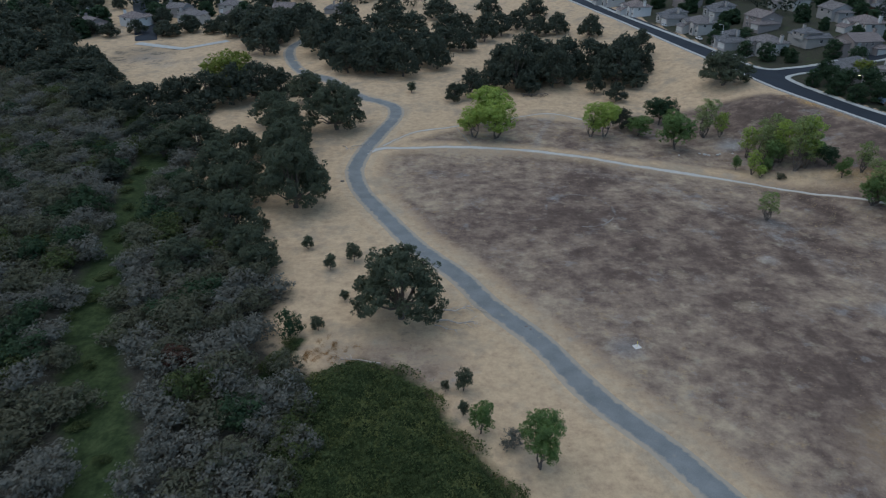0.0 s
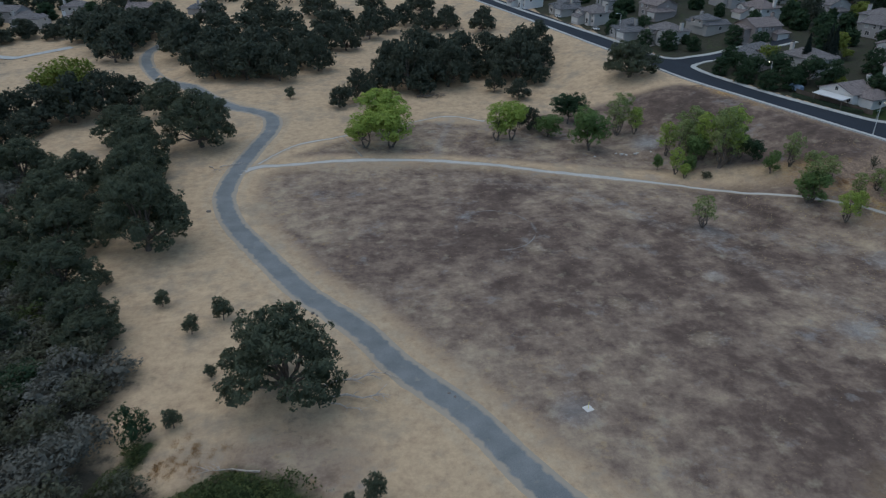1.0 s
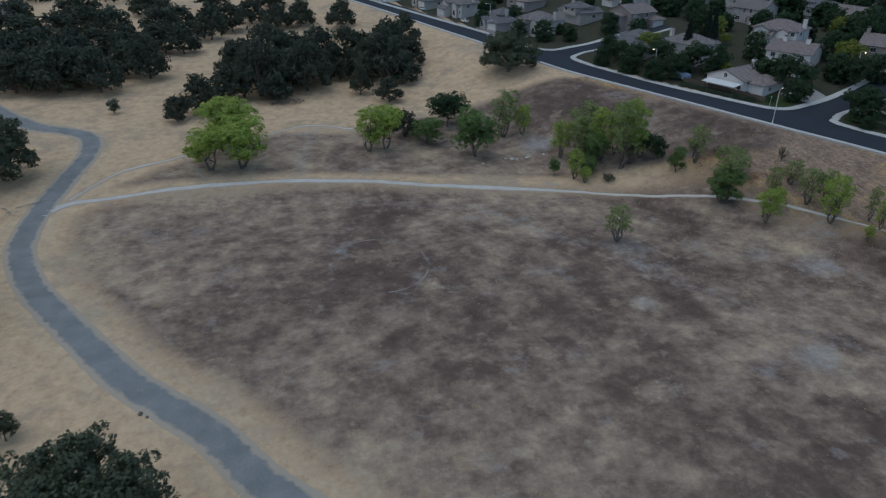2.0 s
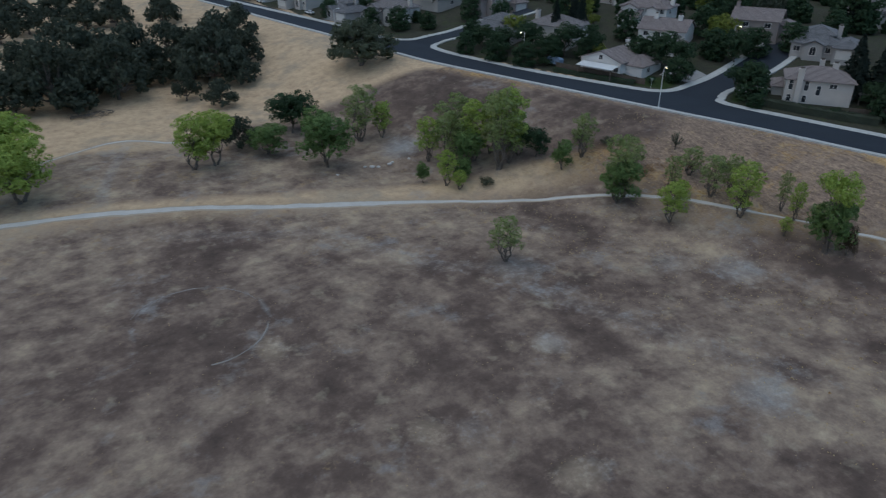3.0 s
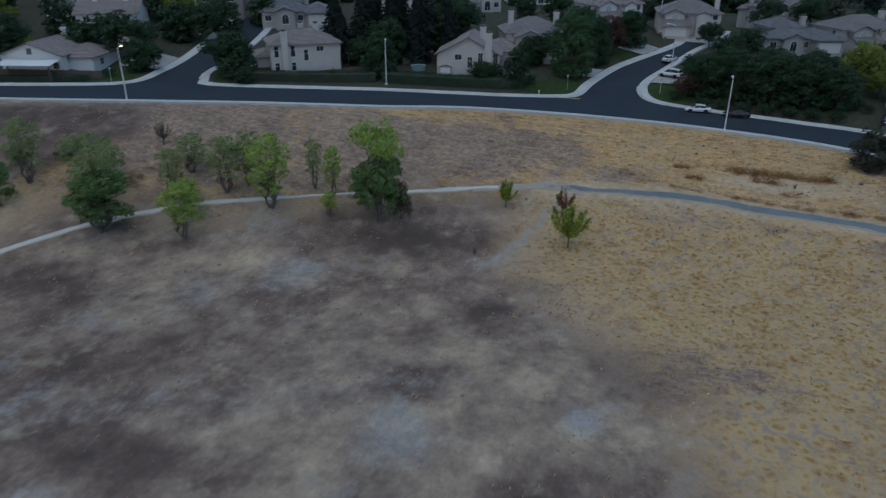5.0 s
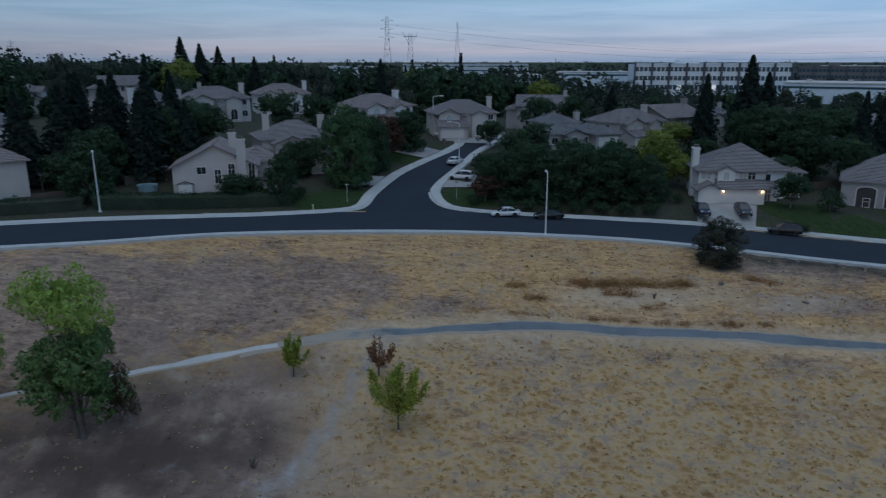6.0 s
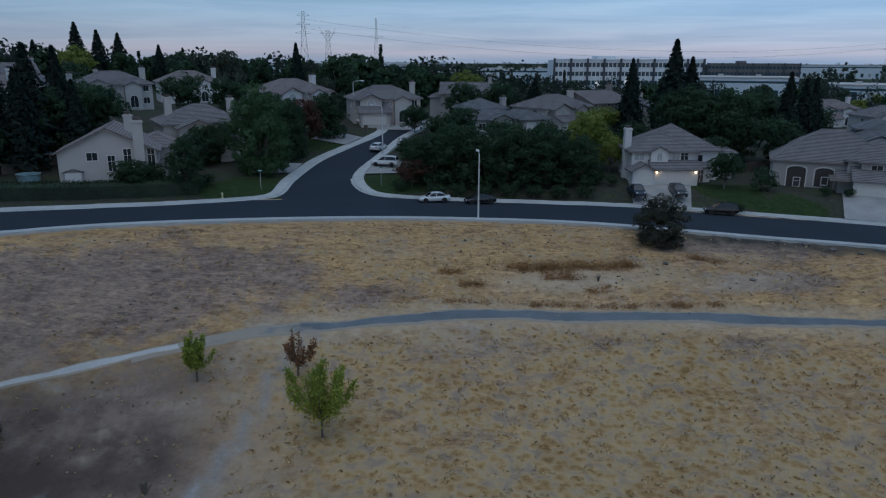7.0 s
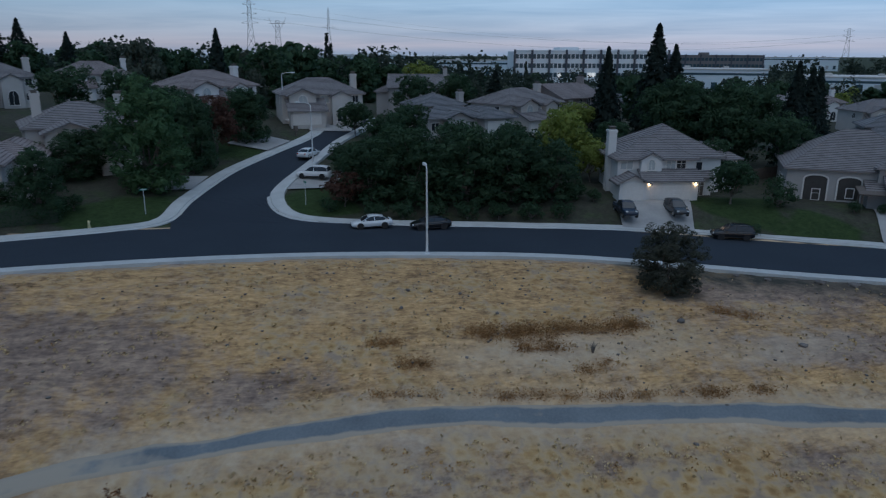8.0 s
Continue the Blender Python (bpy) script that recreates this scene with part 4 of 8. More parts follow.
def canopy_shape(seed):
    """A spreading top on tall bare stems."""
    rng = random.Random(seed)
    lobes = [(0, 0, 9.6, 2.4, 1.9)]
    for k in range(8):
        a = 6.28 * k / 8 + rng.uniform(-0.3, 0.3)
        r = rng.uniform(1.8, 2.9)
        lobes.append((r * math.cos(a), r * math.sin(a), rng.uniform(7.6, 10.2), rng.uniform(1.1, 1.7), rng.uniform(0.9, 1.4)))
    return lobes


def full_shape(seed, n=13):
    """A broad street tree, leafy down to the ground."""
    rng = random.Random(seed)
    lobes = [(0, 0, 5.0, 2.6, 3.4), (0.3, -0.2, 8.0, 1.5, 1.6)] + [(2.3 * math.cos(a), 2.3 * math.sin(a), 0.9, 1.4, 1.1) for a in (0.3, 1.5, 2.8, 4.1, 5.3)]
    for k in range(n):
        a = 2.4 * k + rng.uniform(-0.3, 0.3)
        h = 1.1 + 6.4 * k / (n - 1) + rng.uniform(-0.3, 0.3)
        r = 2.7 * math.sqrt(max(0.08, 1 - ((h - 3.6) / 5.2) ** 2))
        lobes.append((r * math.cos(a), r * math.sin(a), h, rng.uniform(1.3, 1.9), rng.uniform(1.2, 1.7)))
    return lobes


def bush_shape(seed, n=7):
    rng = random.Random(seed)
    lobes = [(0, 0, 1.6, 1.6, 1.7)]
    for k in range(n):
        a = 6.28 * k / n + rng.uniform(-0.4, 0.4)
        r = rng.uniform(1.1, 1.9)
        lobes.append((r * math.cos(a), r * math.sin(a), rng.uniform(0.9, 2.5), rng.uniform(0.8, 1.25), rng.uniform(0.8, 1.3)))
    return lobes


def conifer_crown(name, seed, h=12.0, r=2.9, n=4200, size=0.40):
    """Drooping whorls that narrow to a spire."""
    rng = np.random.default_rng(seed)
    t = rng.random(n) ** 0.75
    t = (np.floor(t * 17) + rng.normal(0.5, 0.22, n)) / 17
    t = np.clip(t, 0.02, 1.0)
    a = rng.uniform(0, 2 * np.pi, n)
    lump = 0.78 + 0.22 * np.sin(a * 5 + np.floor(t * 17) * 1.7)
    reach = r * np.minimum(1.0, 1.25 * (1 - t)) ** 0.9 * lump * np.sqrt(rng.uniform(0.15, 1.0, n)) + 0.08
    z = 0.8 + t * (h - 0.8) - 0.30 * reach
    c = np.stack([reach * np.cos(a), reach * np.sin(a), z], 1)
    o = np.stack([np.cos(a), np.sin(a), np.full(n, 0.5)], 1)
    v, q, lit = sprays(c, o, size * (1 - 0.5 * t), rng, 0.4)
    return quick_mesh(name, v, q, lit)


KINDS = {
    # kind: shape, sprays per square metre, size, foliage, trunk radius, fork height, stems, natural width, natural height
    "oak": (oak_shape, 8.0, 0.20, L_OAK, 0.55, 2.2, 1, 19.0, 13.0),
    "dark_oak": (oak_shape, 1.35, 0.43, L_OAK2, 0.50, 2.0, 1, 19.0, 13.0),
    "lime_tree": (upright_shape, 15.0, 0.125, L_LIME, 0.16, 1.6, 3, 6.6, 12.0),
    "willow": (upright_shape, 11.0, 0.125, L_WILLOW, 0.17, 1.8, 4, 6.6, 12.0),
    "green_tree": (round_shape, 11.0, 0.15, L_GREEN, 0.20, 1.5, 2, 8.2, 9.3),
    "garden_tree": (round_shape, 7.0, 0.18, L_GARDEN, 0.18, 1.8, 1, 8.2, 9.3),
    "yellow_tree": (round_shape, 4.0, 0.25, L_OCHRE, 0.16, 1.6, 1, 8.2, 9.3),
    "yellow_green_tree": (round_shape, 9.0, 0.17, L_LIME, 0.22, 1.9, 2, 8.2, 9.3),
    "rust_tree": (round_shape, 6.0, 0.19, L_MAROON, 0.12, 1.6, 2, 8.2, 9.3),
    "olive_bush": (bush_shape, 7.0, 0.14, L_OLIVE, 0.10, 0.7, 3, 6.0, 3.7),
    "brown_shrub": (bush_shape, 9.0, 0.12, L_DULL, 0.10, 0.9, 3, 6.0, 3.7),
    "flowering_shrub": (bush_shape, 12.0, 0.10, L_FLOWER, 0.06, 0.5, 3, 6.0, 3.7),
    "grey_shrub": (bush_shape, 7.0, 0.14, L_GREY, 0.08, 0.7, 3, 6.0, 3.7),
    "dark_shrub": (bush_shape, 7.0, 0.14, L_GARDEN, 0.08, 0.7, 3, 6.0, 3.7),
    "green_shrub": (bush_shape, 7.0, 0.14, L_BRAMBLE, 0.07, 0.6, 3, 6.0, 3.7),
    "street_tree": (full_shape, 14.0, 0.135, L_STREET, 0.22, 1.4, 1, 8.2, 9.3),
    "leafy_tree": (full_shape, 11.0, 0.145, L_GARDEN, 0.22, 1.4, 1, 8.2, 9.3),
    "lime_canopy": (canopy_shape, 16.0, 0.125, L_LIME, 0.20, 5.0, 3, 8.6, 12.0),
    "kerb_bush": (full_shape, 18.0, 0.11, L_KERB, 0.12, 0.8, 3, 8.2, 9.3),
    "far_oak": (oak_shape, 0.62, 0.66, L_OAK2, 0.50, 2.0, 1, 19.0, 13.0),
    "far_garden_tree": (full_shape, 0.42, 0.70, L_GARDEN, 0.18, 1.8, 1, 8.2, 9.3),
    "backyard_tree": (full_shape, 2.0, 0.33, L_GARDEN, 0.18, 1.8, 1, 8.2, 9.3),
    "oak_sapling": (round_shape, 4.0, 0.27, L_OAK, 0.24, 2.6, 1, 8.2, 9.3),
}
PLANTS = {}


def plant_meshes(kind, var):
    key = (kind, var)
    if key not in PLANTS:
        seed = 31 * var + sum(ord(c) for c in kind)
        if kind == "conifer":
            PLANTS[key] = (trunk_meshes(0.22, 2.0, [(0, 0, 11)], seed), conifer_crown("crown", seed), L_CONIFER, 5.2, 12.0)
        else:
            shape, per, size, lf, br, fork, stems, w, h = KINDS[kind]
            lobes = shape(seed)
            ends = [(x * 0.85, y * 0.85, z) for x, y, z, _, _ in lobes]
            PLANTS[key] = (trunk_meshes(br, fork, ends, seed, stems, kind == "oak_sapling"), crown("crown", lobes, per, size, seed, core=shape is not upright_shape), lf, w, h)
    return PLANTS[key]


WORDS = {"flowering_shrub": ("rounded shrub full of white flowers beside a house", "shrub"), "brown_shrub": ("brownish upright shrub on the field edge", "shrub"), "oak": ("broad dark green live oak on dry golden grass", "tree"), "dark_oak": ("dense dark green oak in a grove on dry grass", "tree"),
         "lime_tree": ("slender bright lime green tree beside the foot path", "tree"), "willow": ("tall feathery willow with several thin stems", "tree"),
         "green_tree": ("leafy mid green tree on the brown field edge", "tree"), "garden_tree": ("dark green garden tree between the houses", "tree"),
         "yellow_tree": ("yellowish green garden tree behind the roofs", "tree"), "yellow_green_tree": ("spreading yellow-green tree on pale dry grass", "tree"),
         "rust_tree": ("small tree with dry rust brown leaves", "tree"), "olive_bush": ("dense olive grey bush beside the road kerb", "bush"),
         "grey_shrub": ("grey-green willow shrub in the creek thicket", "shrub"), "dark_shrub": ("dark green rounded shrub beside the houses", "shrub"),
         "green_shrub": ("low green leafy shrub with tangled stems", "shrub"), "oak_sapling": ("young dark green oak with a thin trunk", "tree"),
         "backyard_tree": ("dark green garden tree behind the houses", "tree"), "far_oak": ("dense dark green oak in a grove on dry grass", "tree"), "far_garden_tree": ("dark green tree among the estate roofs", "tree"), "lime_canopy": ("tall lime green tree with a spreading top", "tree"), "kerb_bush": ("dense olive grey bush beside the road kerb", "bush"), "street_tree": ("full green street tree, leafy to the ground", "tree"), "leafy_tree": ("dense dark green tree along the sidewalk", "tree"), "conifer": ("tall dark conifer with a pointed spire", "tree")}


def plant(kind, x, y, w, h, label="", group="", var=None):
    """Sets a plant of that kind at a place, as wide and as high as given."""
    k = int(abs(x * 7 + y * 13)) % 3 if var is None else var
    tr, cr, lf, nw, nh = plant_meshes(kind, k)
    words, cat = WORDS[kind]
    m = pose(x, y, gz(x, y), 0, 0, (x * 37 + y * 91) % 360) @ Matrix.Diagonal((w / nw, w / nw, h / nh, 1))
    name = kind if kind.endswith(("tree", "bush", "shrub", "sapling")) or kind in ("willow", "conifer") else ("lime_tree" if "canopy" in kind else "oak_tree")
    ob = thing(name, m, label or words, cat, group or cat + "s of this kind")
    for me in tr:
        part(me.name.split(".")[0], me, BARK, ob)
    part("crown", cr, lf, ob)
    return ob


# the lone oak by the gravel road, saplings round it
plant("oak", -9.0, 124, 22.0, 16.5, "large spreading live oak over a bare patch", "oaks", 0)
G = "oak saplings"
for x, y, w, h in ((-21.9, 149.2, 4.1, 4.9), (-27.1, 145.1, 3.3, 4.0), (-34.4, 156.2, 3.3, 3.7), (-21.9, 131.4, 2.2, 2.5), (-25.7, 119.4, 3.0, 3.4), (-47.5, 166.5, 3.2, 3.6), (3.7, 100.2, 3.3, 4.9), (0.4, 100.1, 1.7, 2.4), (3.5, 93.2, 1.9, 3.0)):
    plant("oak_sapling", x, y, w, h, "young dark green oak on dry golden grass", G)
plant("green_tree", 6.3, 89, 4.2, 6.2, "small dark green tree at the thicket edge")
plant("green_tree", 15.4, 81.5, 7.0, 10.5, "leafy green tree beside the gravel road")
plant("grey_shrub", 11.2, 86.1, 4.6, 3.6, "grey leafless shrub at the thicket edge")
plant("dark_shrub", -31, 117.5, 7.0, 6.0, "dark shrub on the gully edge")
plant("oak_sapling", -15, 295.7, 3.9, 4.6, "lone young oak on pale dry grass", G)

# oaks along the creek side
G = "oaks"
for x, y, w, h in ((-40.5, 250, 23, 18), (-57, 240, 20, 15), (-88, 236, 20, 13), (-98, 230, 14, 10), (-42.5, 182, 22, 20), (-64, 200, 17, 13), (-72, 208, 18, 14), (-55, 163, 17, 13), (-53, 216, 18, 15), (-60, 185, 18, 14), (-70, 225, 18, 13), (-47, 149, 14, 10), (-62, 146, 15, 10),
                   (-66, 262, 19, 13), (-57, 284, 18, 13), (-54, 228, 17, 13), (-76, 190, 15, 10), (-68, 176, 14, 10), (-44, 143, 12, 8), (-48, 200, 16, 13)):
    plant("oak", x, y, w, h, "", G)
for x, y, w, h in ((-132, 285, 16, 10), (-122, 282, 16, 11), (-114, 285, 14, 12), (-107, 285, 16, 13), (-98, 286, 18, 15), (-89, 287, 18, 17), (-81, 293, 19, 17), (-77, 304, 12, 12), (-148, 281, 17, 11), (-140, 278, 20, 13), (-151, 313, 15, 10), (-170, 323, 18, 10), (-163, 323, 18, 10), (-174, 310, 18, 9), (-192, 323, 18, 9), (-72, 300, 16, 12), (-110, 262, 15, 9), (-100, 275, 14, 8), (-186, 332, 22, 12)):
    plant("dark_oak", x, y, w, h, "", G)
plant("yellow_tree", -93, 298, 21, 21, "large tree turning yellow among dark oaks")

# the grove on the rise
for x, y, w, h in ((9.8, 289, 12.5, 12.5), (3, 283, 8, 8), (30, 302, 20, 19), (46, 304, 19, 18), (37, 322, 22, 20), (54, 325, 18, 17), (24, 318, 15, 15), (74, 306, 20, 19), (80, 321, 18, 17), (66, 326, 18, 16), (90, 333, 14, 13), (62.5, 295, 8.2, 10.5), (69.7, 284.5, 10, 8)):
    plant("dark_oak", x, y, w, h, "", G)
plant("oak", 111, 281, 21, 13.5, "broad dark oak beside the asphalt road", G)
for x, y, w, h in ((-33, 324, 22, 16), (-20, 320, 17, 15), (-46, 326, 17, 14), (-4.6, 333, 16, 15.5), (-64, 369, 24, 19), (-50, 352, 20, 15), (-30, 350, 20, 15), (-40, 398, 20, 13), (-20, 402, 20, 13), (0, 396, 18, 13), (20, 387, 15, 15), (40, 416, 14, 11.5), (-12, 358, 18, 14), (8, 366, 15, 12), (60, 398, 15, 12), (75, 380, 14, 12),
                   (-95, 400, 20, 15), (-105, 420, 20, 14), (-120, 412, 16, 12), (-75, 415, 18, 14), (-60, 430, 20, 14), (-35, 440, 20, 14), (-5, 445, 20, 13), (25, 450, 18, 13), (52, 440, 17, 12)):
    plant("far_oak" if y > 340 else "dark_oak", x, y, w, h, "", G)
# their lower neighbours close the groves
for x, y, w, h in ((20, 300, 15, 11), (38, 310, 17, 13), (50, 314, 17, 13), (34, 296, 12, 9), (47, 330, 18, 14), (28, 328, 17, 13), (70, 315, 16, 13), (80, 300, 12, 10), (86, 314, 13, 11), (73, 330, 16, 12), (60, 314, 9, 8), (-27, 332, 18, 12), (-40, 336, 18, 12), (-55, 340, 17, 12), (-12, 340, 16, 12), (-42, 362, 20, 13), (-22, 364, 18, 12), (-2, 372, 16, 11), (-70, 390, 20, 14), (-52, 392, 20, 13), (-30, 412, 20, 12), (8, 404, 18, 12), (30, 402, 16, 12), (50, 402, 15, 11)):
    plant("far_oak", x, y, w, h, "rounded dark oak closing the grove", G)

# trees round the field
for x, y, w, h in ((10, 242.3, 12, 12), (18, 242, 14, 14), (16, 257, 15, 14)):
    plant("yellow_green_tree", x, y, w, h, "", "yellow-green trees")
plant("lime_tree", 52, 243, 9, 13.2)
plant("yellow_green_tree", 57, 243.5, 10, 12.5, "yellowish green bushy tree on the field edge", "yellow-green trees")
plant("dark_oak", 65, 252, 9, 8)
plant("green_tree", 69.4, 245, 9.5, 7.2)
plant("garden_tree", 79.7, 256, 12.5, 10.8, "rounded dark green tree on the field edge")
plant("green_tree", 79, 231.5, 12, 13, "", "", 1)
plant("willow", 92, 242, 10, 14.5, "thin grey-green willow, half bare")
plant("lime_tree", 97, 240, 6, 9.5)
plant("willow", 107, 221, 11.5, 13.8)
plant("willow", 110, 208, 11, 18.5)
plant("lime_tree", 113, 208.5, 9, 18)
plant("garden_tree", 118, 205.3, 6.2, 7.2, "small dark green tree under tall willows")
plant("green_tree", 93.7, 213.4, 3.0, 4.6)
plant("lime_tree", 97, 209, 5.5, 8.5)
plant("lime_tree", 98.5, 206, 4.0, 4.6)
plant("green_tree", 119, 197.6, 4.4, 6.6)
plant("willow", 124.5, 197.7, 6.0, 10.2)
plant("willow", 120, 181, 7.8, 14.0)
plant("green_tree", 119.5, 180.5, 8.5, 8.6)
plant("lime_tree", 122.6, 169.8, 5.8, 8.6)
plant("willow", 87.8, 174.2, 6.6, 8.8, "lone thin willow in the bare field")
plant("lime_tree", 132.5, 162.2, 7.8, 11.4)
plant("lime_canopy", 135.0, 146.4, 8.8, 15.2)
plant("green_tree", 135.2, 146.8, 7.6, 9.6, "dark green lower tree under a lime green one")
plant("brown_shrub", 136.8, 143.9, 4.2, 5.6, "brownish upright shrub on the field edge")
plant("willow", 138.1, 150, 3.5, 6.5)


def vase_tree(x, y, w, h, lf, leafy, label, seed):
    """A young tree whose branches rise steeply from a low fork, leafy along their upper parts."""
    r = np.random.default_rng(seed)
    ob = thing("young_tree", pose(x, y, gz(x, y)), label, "tree", "young trees by the path")
    fork = 0.20 * h
    part("trunk", tube([(0, 0, -0.3), (0.03, 0.02, fork * 0.5), (0, 0, fork + 0.1)], [0.11, 0.085, 0.07], 7), BARK, ob)
    cs, os = [], []
    for k in range(17):
        a = 2.4 * k + r.uniform(-0.3, 0.3)
        lean = r.uniform(0.10, 1.0)
        top = np.array([math.cos(a) * lean * w / 2, math.sin(a) * lean * w / 2, h * r.uniform(0.72, 1.0) * (1.0 - 0.28 * lean)])
        base = np.array([0, 0, fork * r.uniform(0.85, 1.25)])
        mid = base + (top - base) * 0.45 + np.array([math.cos(a), math.sin(a), 0]) * 0.10 * w * lean
        part("branch", tube([base, mid, top], [0.05, 0.035, 0.012], 5), BARK, ob)
        n = int(leafy * r.uniform(0.7, 1.3))
        t = r.uniform(0.14, 1.04, n) ** 0.9
        p = np.where(t[:, None] < 0.45, base + (mid - base) * (t / 0.45)[:, None], mid + (top - mid) * ((t - 0.45) / 0.55)[:, None])
        spread = 0.10 * w * (1.15 - 0.75 * t)
        cs.append(p + r.normal(0, 1, (n, 3)) * np.stack([spread * 0.55, spread * 0.55, spread * 0.4], 1))
        os.append(r.normal(0, 1, (n, 3)))
    c, o = np.concatenate(cs), np.concatenate(os)
    v, q, lit = sprays(c, o, 0.13, r, 0.42)
    part("crown", quick_mesh("crown", v, q, lit), lf, ob)


vase_tree(139.5, 185.4, 2.8, 4.4, L_OLIVE, 45, "small sparse tree on the dry bank", 4)
vase_tree(144.5, 130.6, 3.6, 4.6, L_YELLOW, 170, "small upright green tree beside the foot path", 1)
vase_tree(145.3, 122.5, 3.8, 4.4, L_BROWN, 60, "young tree with sparse rust-coloured leaves", 2)
vase_tree(137.8, 120.3, 6.6, 6.8, L_YELLOW, 330, "bushy young tree with yellow-green leaves", 3)
plant("willow", 135.2, 177.2, 5.6, 6.0)
plant("willow", 133.3, 170, 6.2, 9.0)
plant("willow", 138.9, 158.5, 3.0, 8.2)
plant("lime_tree", 138.3, 155.2, 3.2, 8.0)
plant("lime_tree", 133.5, 153.5, 2.4, 4.0)
plant("kerb_bush", 169.7, 79.8, 6.6, 6.0)
for k, x, y, w, h in (("green_tree", 105, 213, 7, 9), ("willow", 103, 218, 8, 13), ("lime_tree", 100, 222, 7, 11), ("green_tree", 116, 209, 6, 8), ("willow", 114, 215, 8, 14), ("green_tree", 101, 209, 4, 5), ("lime_tree", 108, 215, 8, 15), ("willow", 128, 186, 6, 8), ("willow", 129, 176, 4.5, 8), ("lime_tree", 127, 172, 4, 6), ("willow", 136, 168, 4.5, 8.5)):
    plant(k, x, y, w, h)
for x, y, w, h in ((128, 203, 4, 2.5), (131, 197, 3.5, 2), (115, 213, 4, 2.5), (141, 174, 3.5, 2), (104, 204, 4, 2.4), (136, 165, 3, 1.8)):
    plant("olive_bush", x, y, w, h, "low grey-brown brush under the willows", "low brush")

# the creek thicket
rng = random.Random(5)
EDGE = THICKET
for i in range(38):
    for j in range(40):
        x, y = -234 + i * 6.3 + rng.uniform(-1.8, 1.8), 46 + j * 7.2 + rng.uniform(-2.2, 2.2)
        if not bool(inside(np.array(x), np.array(y), EDGE)) or float(to_line(x, y, STREAM)[0]) < 5.0 + rng.uniform(-2, 3.0) or x < -0.64 * y - 24:
            continue
        if y < 100 and x > -26:
            continue
        w = rng.uniform(9.5, 13.5)
        kind = rng.choices(["grey_shrub", "olive_bush", "dark_shrub", "green_shrub"], [0.44, 0.36, 0.10, 0.10])[0]
        plant(kind, x, y, w, rng.uniform(4.0, 7.5), "grey-green willow shrub in the creek thicket" if kind == "grey_shrub" else "dull green shrub in the creek thicket", "thicket shrubs", rng.randrange(3))
G = "dark trees over the creek"
for x, y, w, h in ((-140, 277, 15, 11), (-150, 292, 16, 12), (-170, 336, 18, 13), (-186, 342, 18, 12), (-204, 340, 18, 13), (-222, 348, 20, 14), (-232, 362, 20, 15), (-218, 372, 16, 13), (-205, 384, 15, 12), (-160, 324, 16, 10), (-246, 372, 18, 15), (-128, 270, 12, 8), (-112, 246, 12, 8), (-122, 232, 12, 8), (-108, 210, 10, 7), (-104, 262, 14, 9)):
    plant("far_oak" if y > 320 else "dark_oak", x, y, w, h, "dense dark tree beside the creek thicket", G)
for x, y, w, h in ((-230, 374, 21, 15), (-213, 365, 21, 14), (-203, 369, 19, 13), (-212, 408, 19, 14), (-247, 412, 23, 14), (-238, 424, 24, 14), (-159, 410, 15, 9), (-151, 421, 15, 10), (-132, 424, 14, 10), (-119, 411, 21, 16), (-105, 388, 20, 18), (-95, 369, 19, 16), (-93, 391, 16, 15), (-97, 422, 21, 14), (-115, 440, 22, 13), (-90, 416, 21, 14), (-86, 440, 22, 13), (-222, 411, 19, 12), (-214, 343, 23, 15), (-258, 450, 18, 14), (-248, 432, 16, 13), (-268, 438, 18, 14), (-240, 452, 16, 13), (-205, 412, 13, 9), (-192, 408, 12, 8), (-180, 418, 12, 8), (-164, 414, 12, 8), (-150, 424, 12, 9), (-136, 418, 12, 8), (-236, 392, 14, 10), (-250, 404, 14, 11), (-216, 400, 13, 9), (-120, 424, 12, 9), (-176, 352, 12, 8), (-195, 360, 14, 10)):
    plant("far_oak", x, y, w, h, "dark rounded tree before the houses", G)
for x, y, w, h in ((-24, 93, 8, 4.5), (-27, 99, 8, 5), (-22, 84, 8, 4.5), (-25, 76, 9, 5), (-23, 67, 9, 5), (-30, 105, 8, 5), (-33, 97, 9, 5.5), (-29, 88, 9, 5), (-31, 80, 9, 5), (-30, 70, 9, 5), (-27, 60, 9, 5)):
    plant("grey_shrub" if int(x + y) % 3 else "olive_bush", x, y, w, h, "dull green shrub in the creek thicket", "thicket shrubs")
for x, y, w, h in ((-30, 113.5, 5, 2.4), (-31.5, 109, 5, 2.4), (-33, 106, 5, 2.6), (-36, 99, 6, 3)):
    plant("green_shrub", x, y, w, h, "low green shrub in the damp gully", "gully shrubs")
rng2 = random.Random(77)
for k in range(0, len(STREAM), 5):
    x, y = STREAM[k] + np.array([rng2.uniform(-5, 5), rng2.uniform(-2, 2)])
    plant("green_shrub", float(x), float(y), rng2.uniform(3, 6), rng2.uniform(1.0, 2.4), "low rank green growth in the creek bed", "creek bed growth")
plant("rust_tree", -50, 106, 6, 5, "rust brown shrub in the creek thicket")


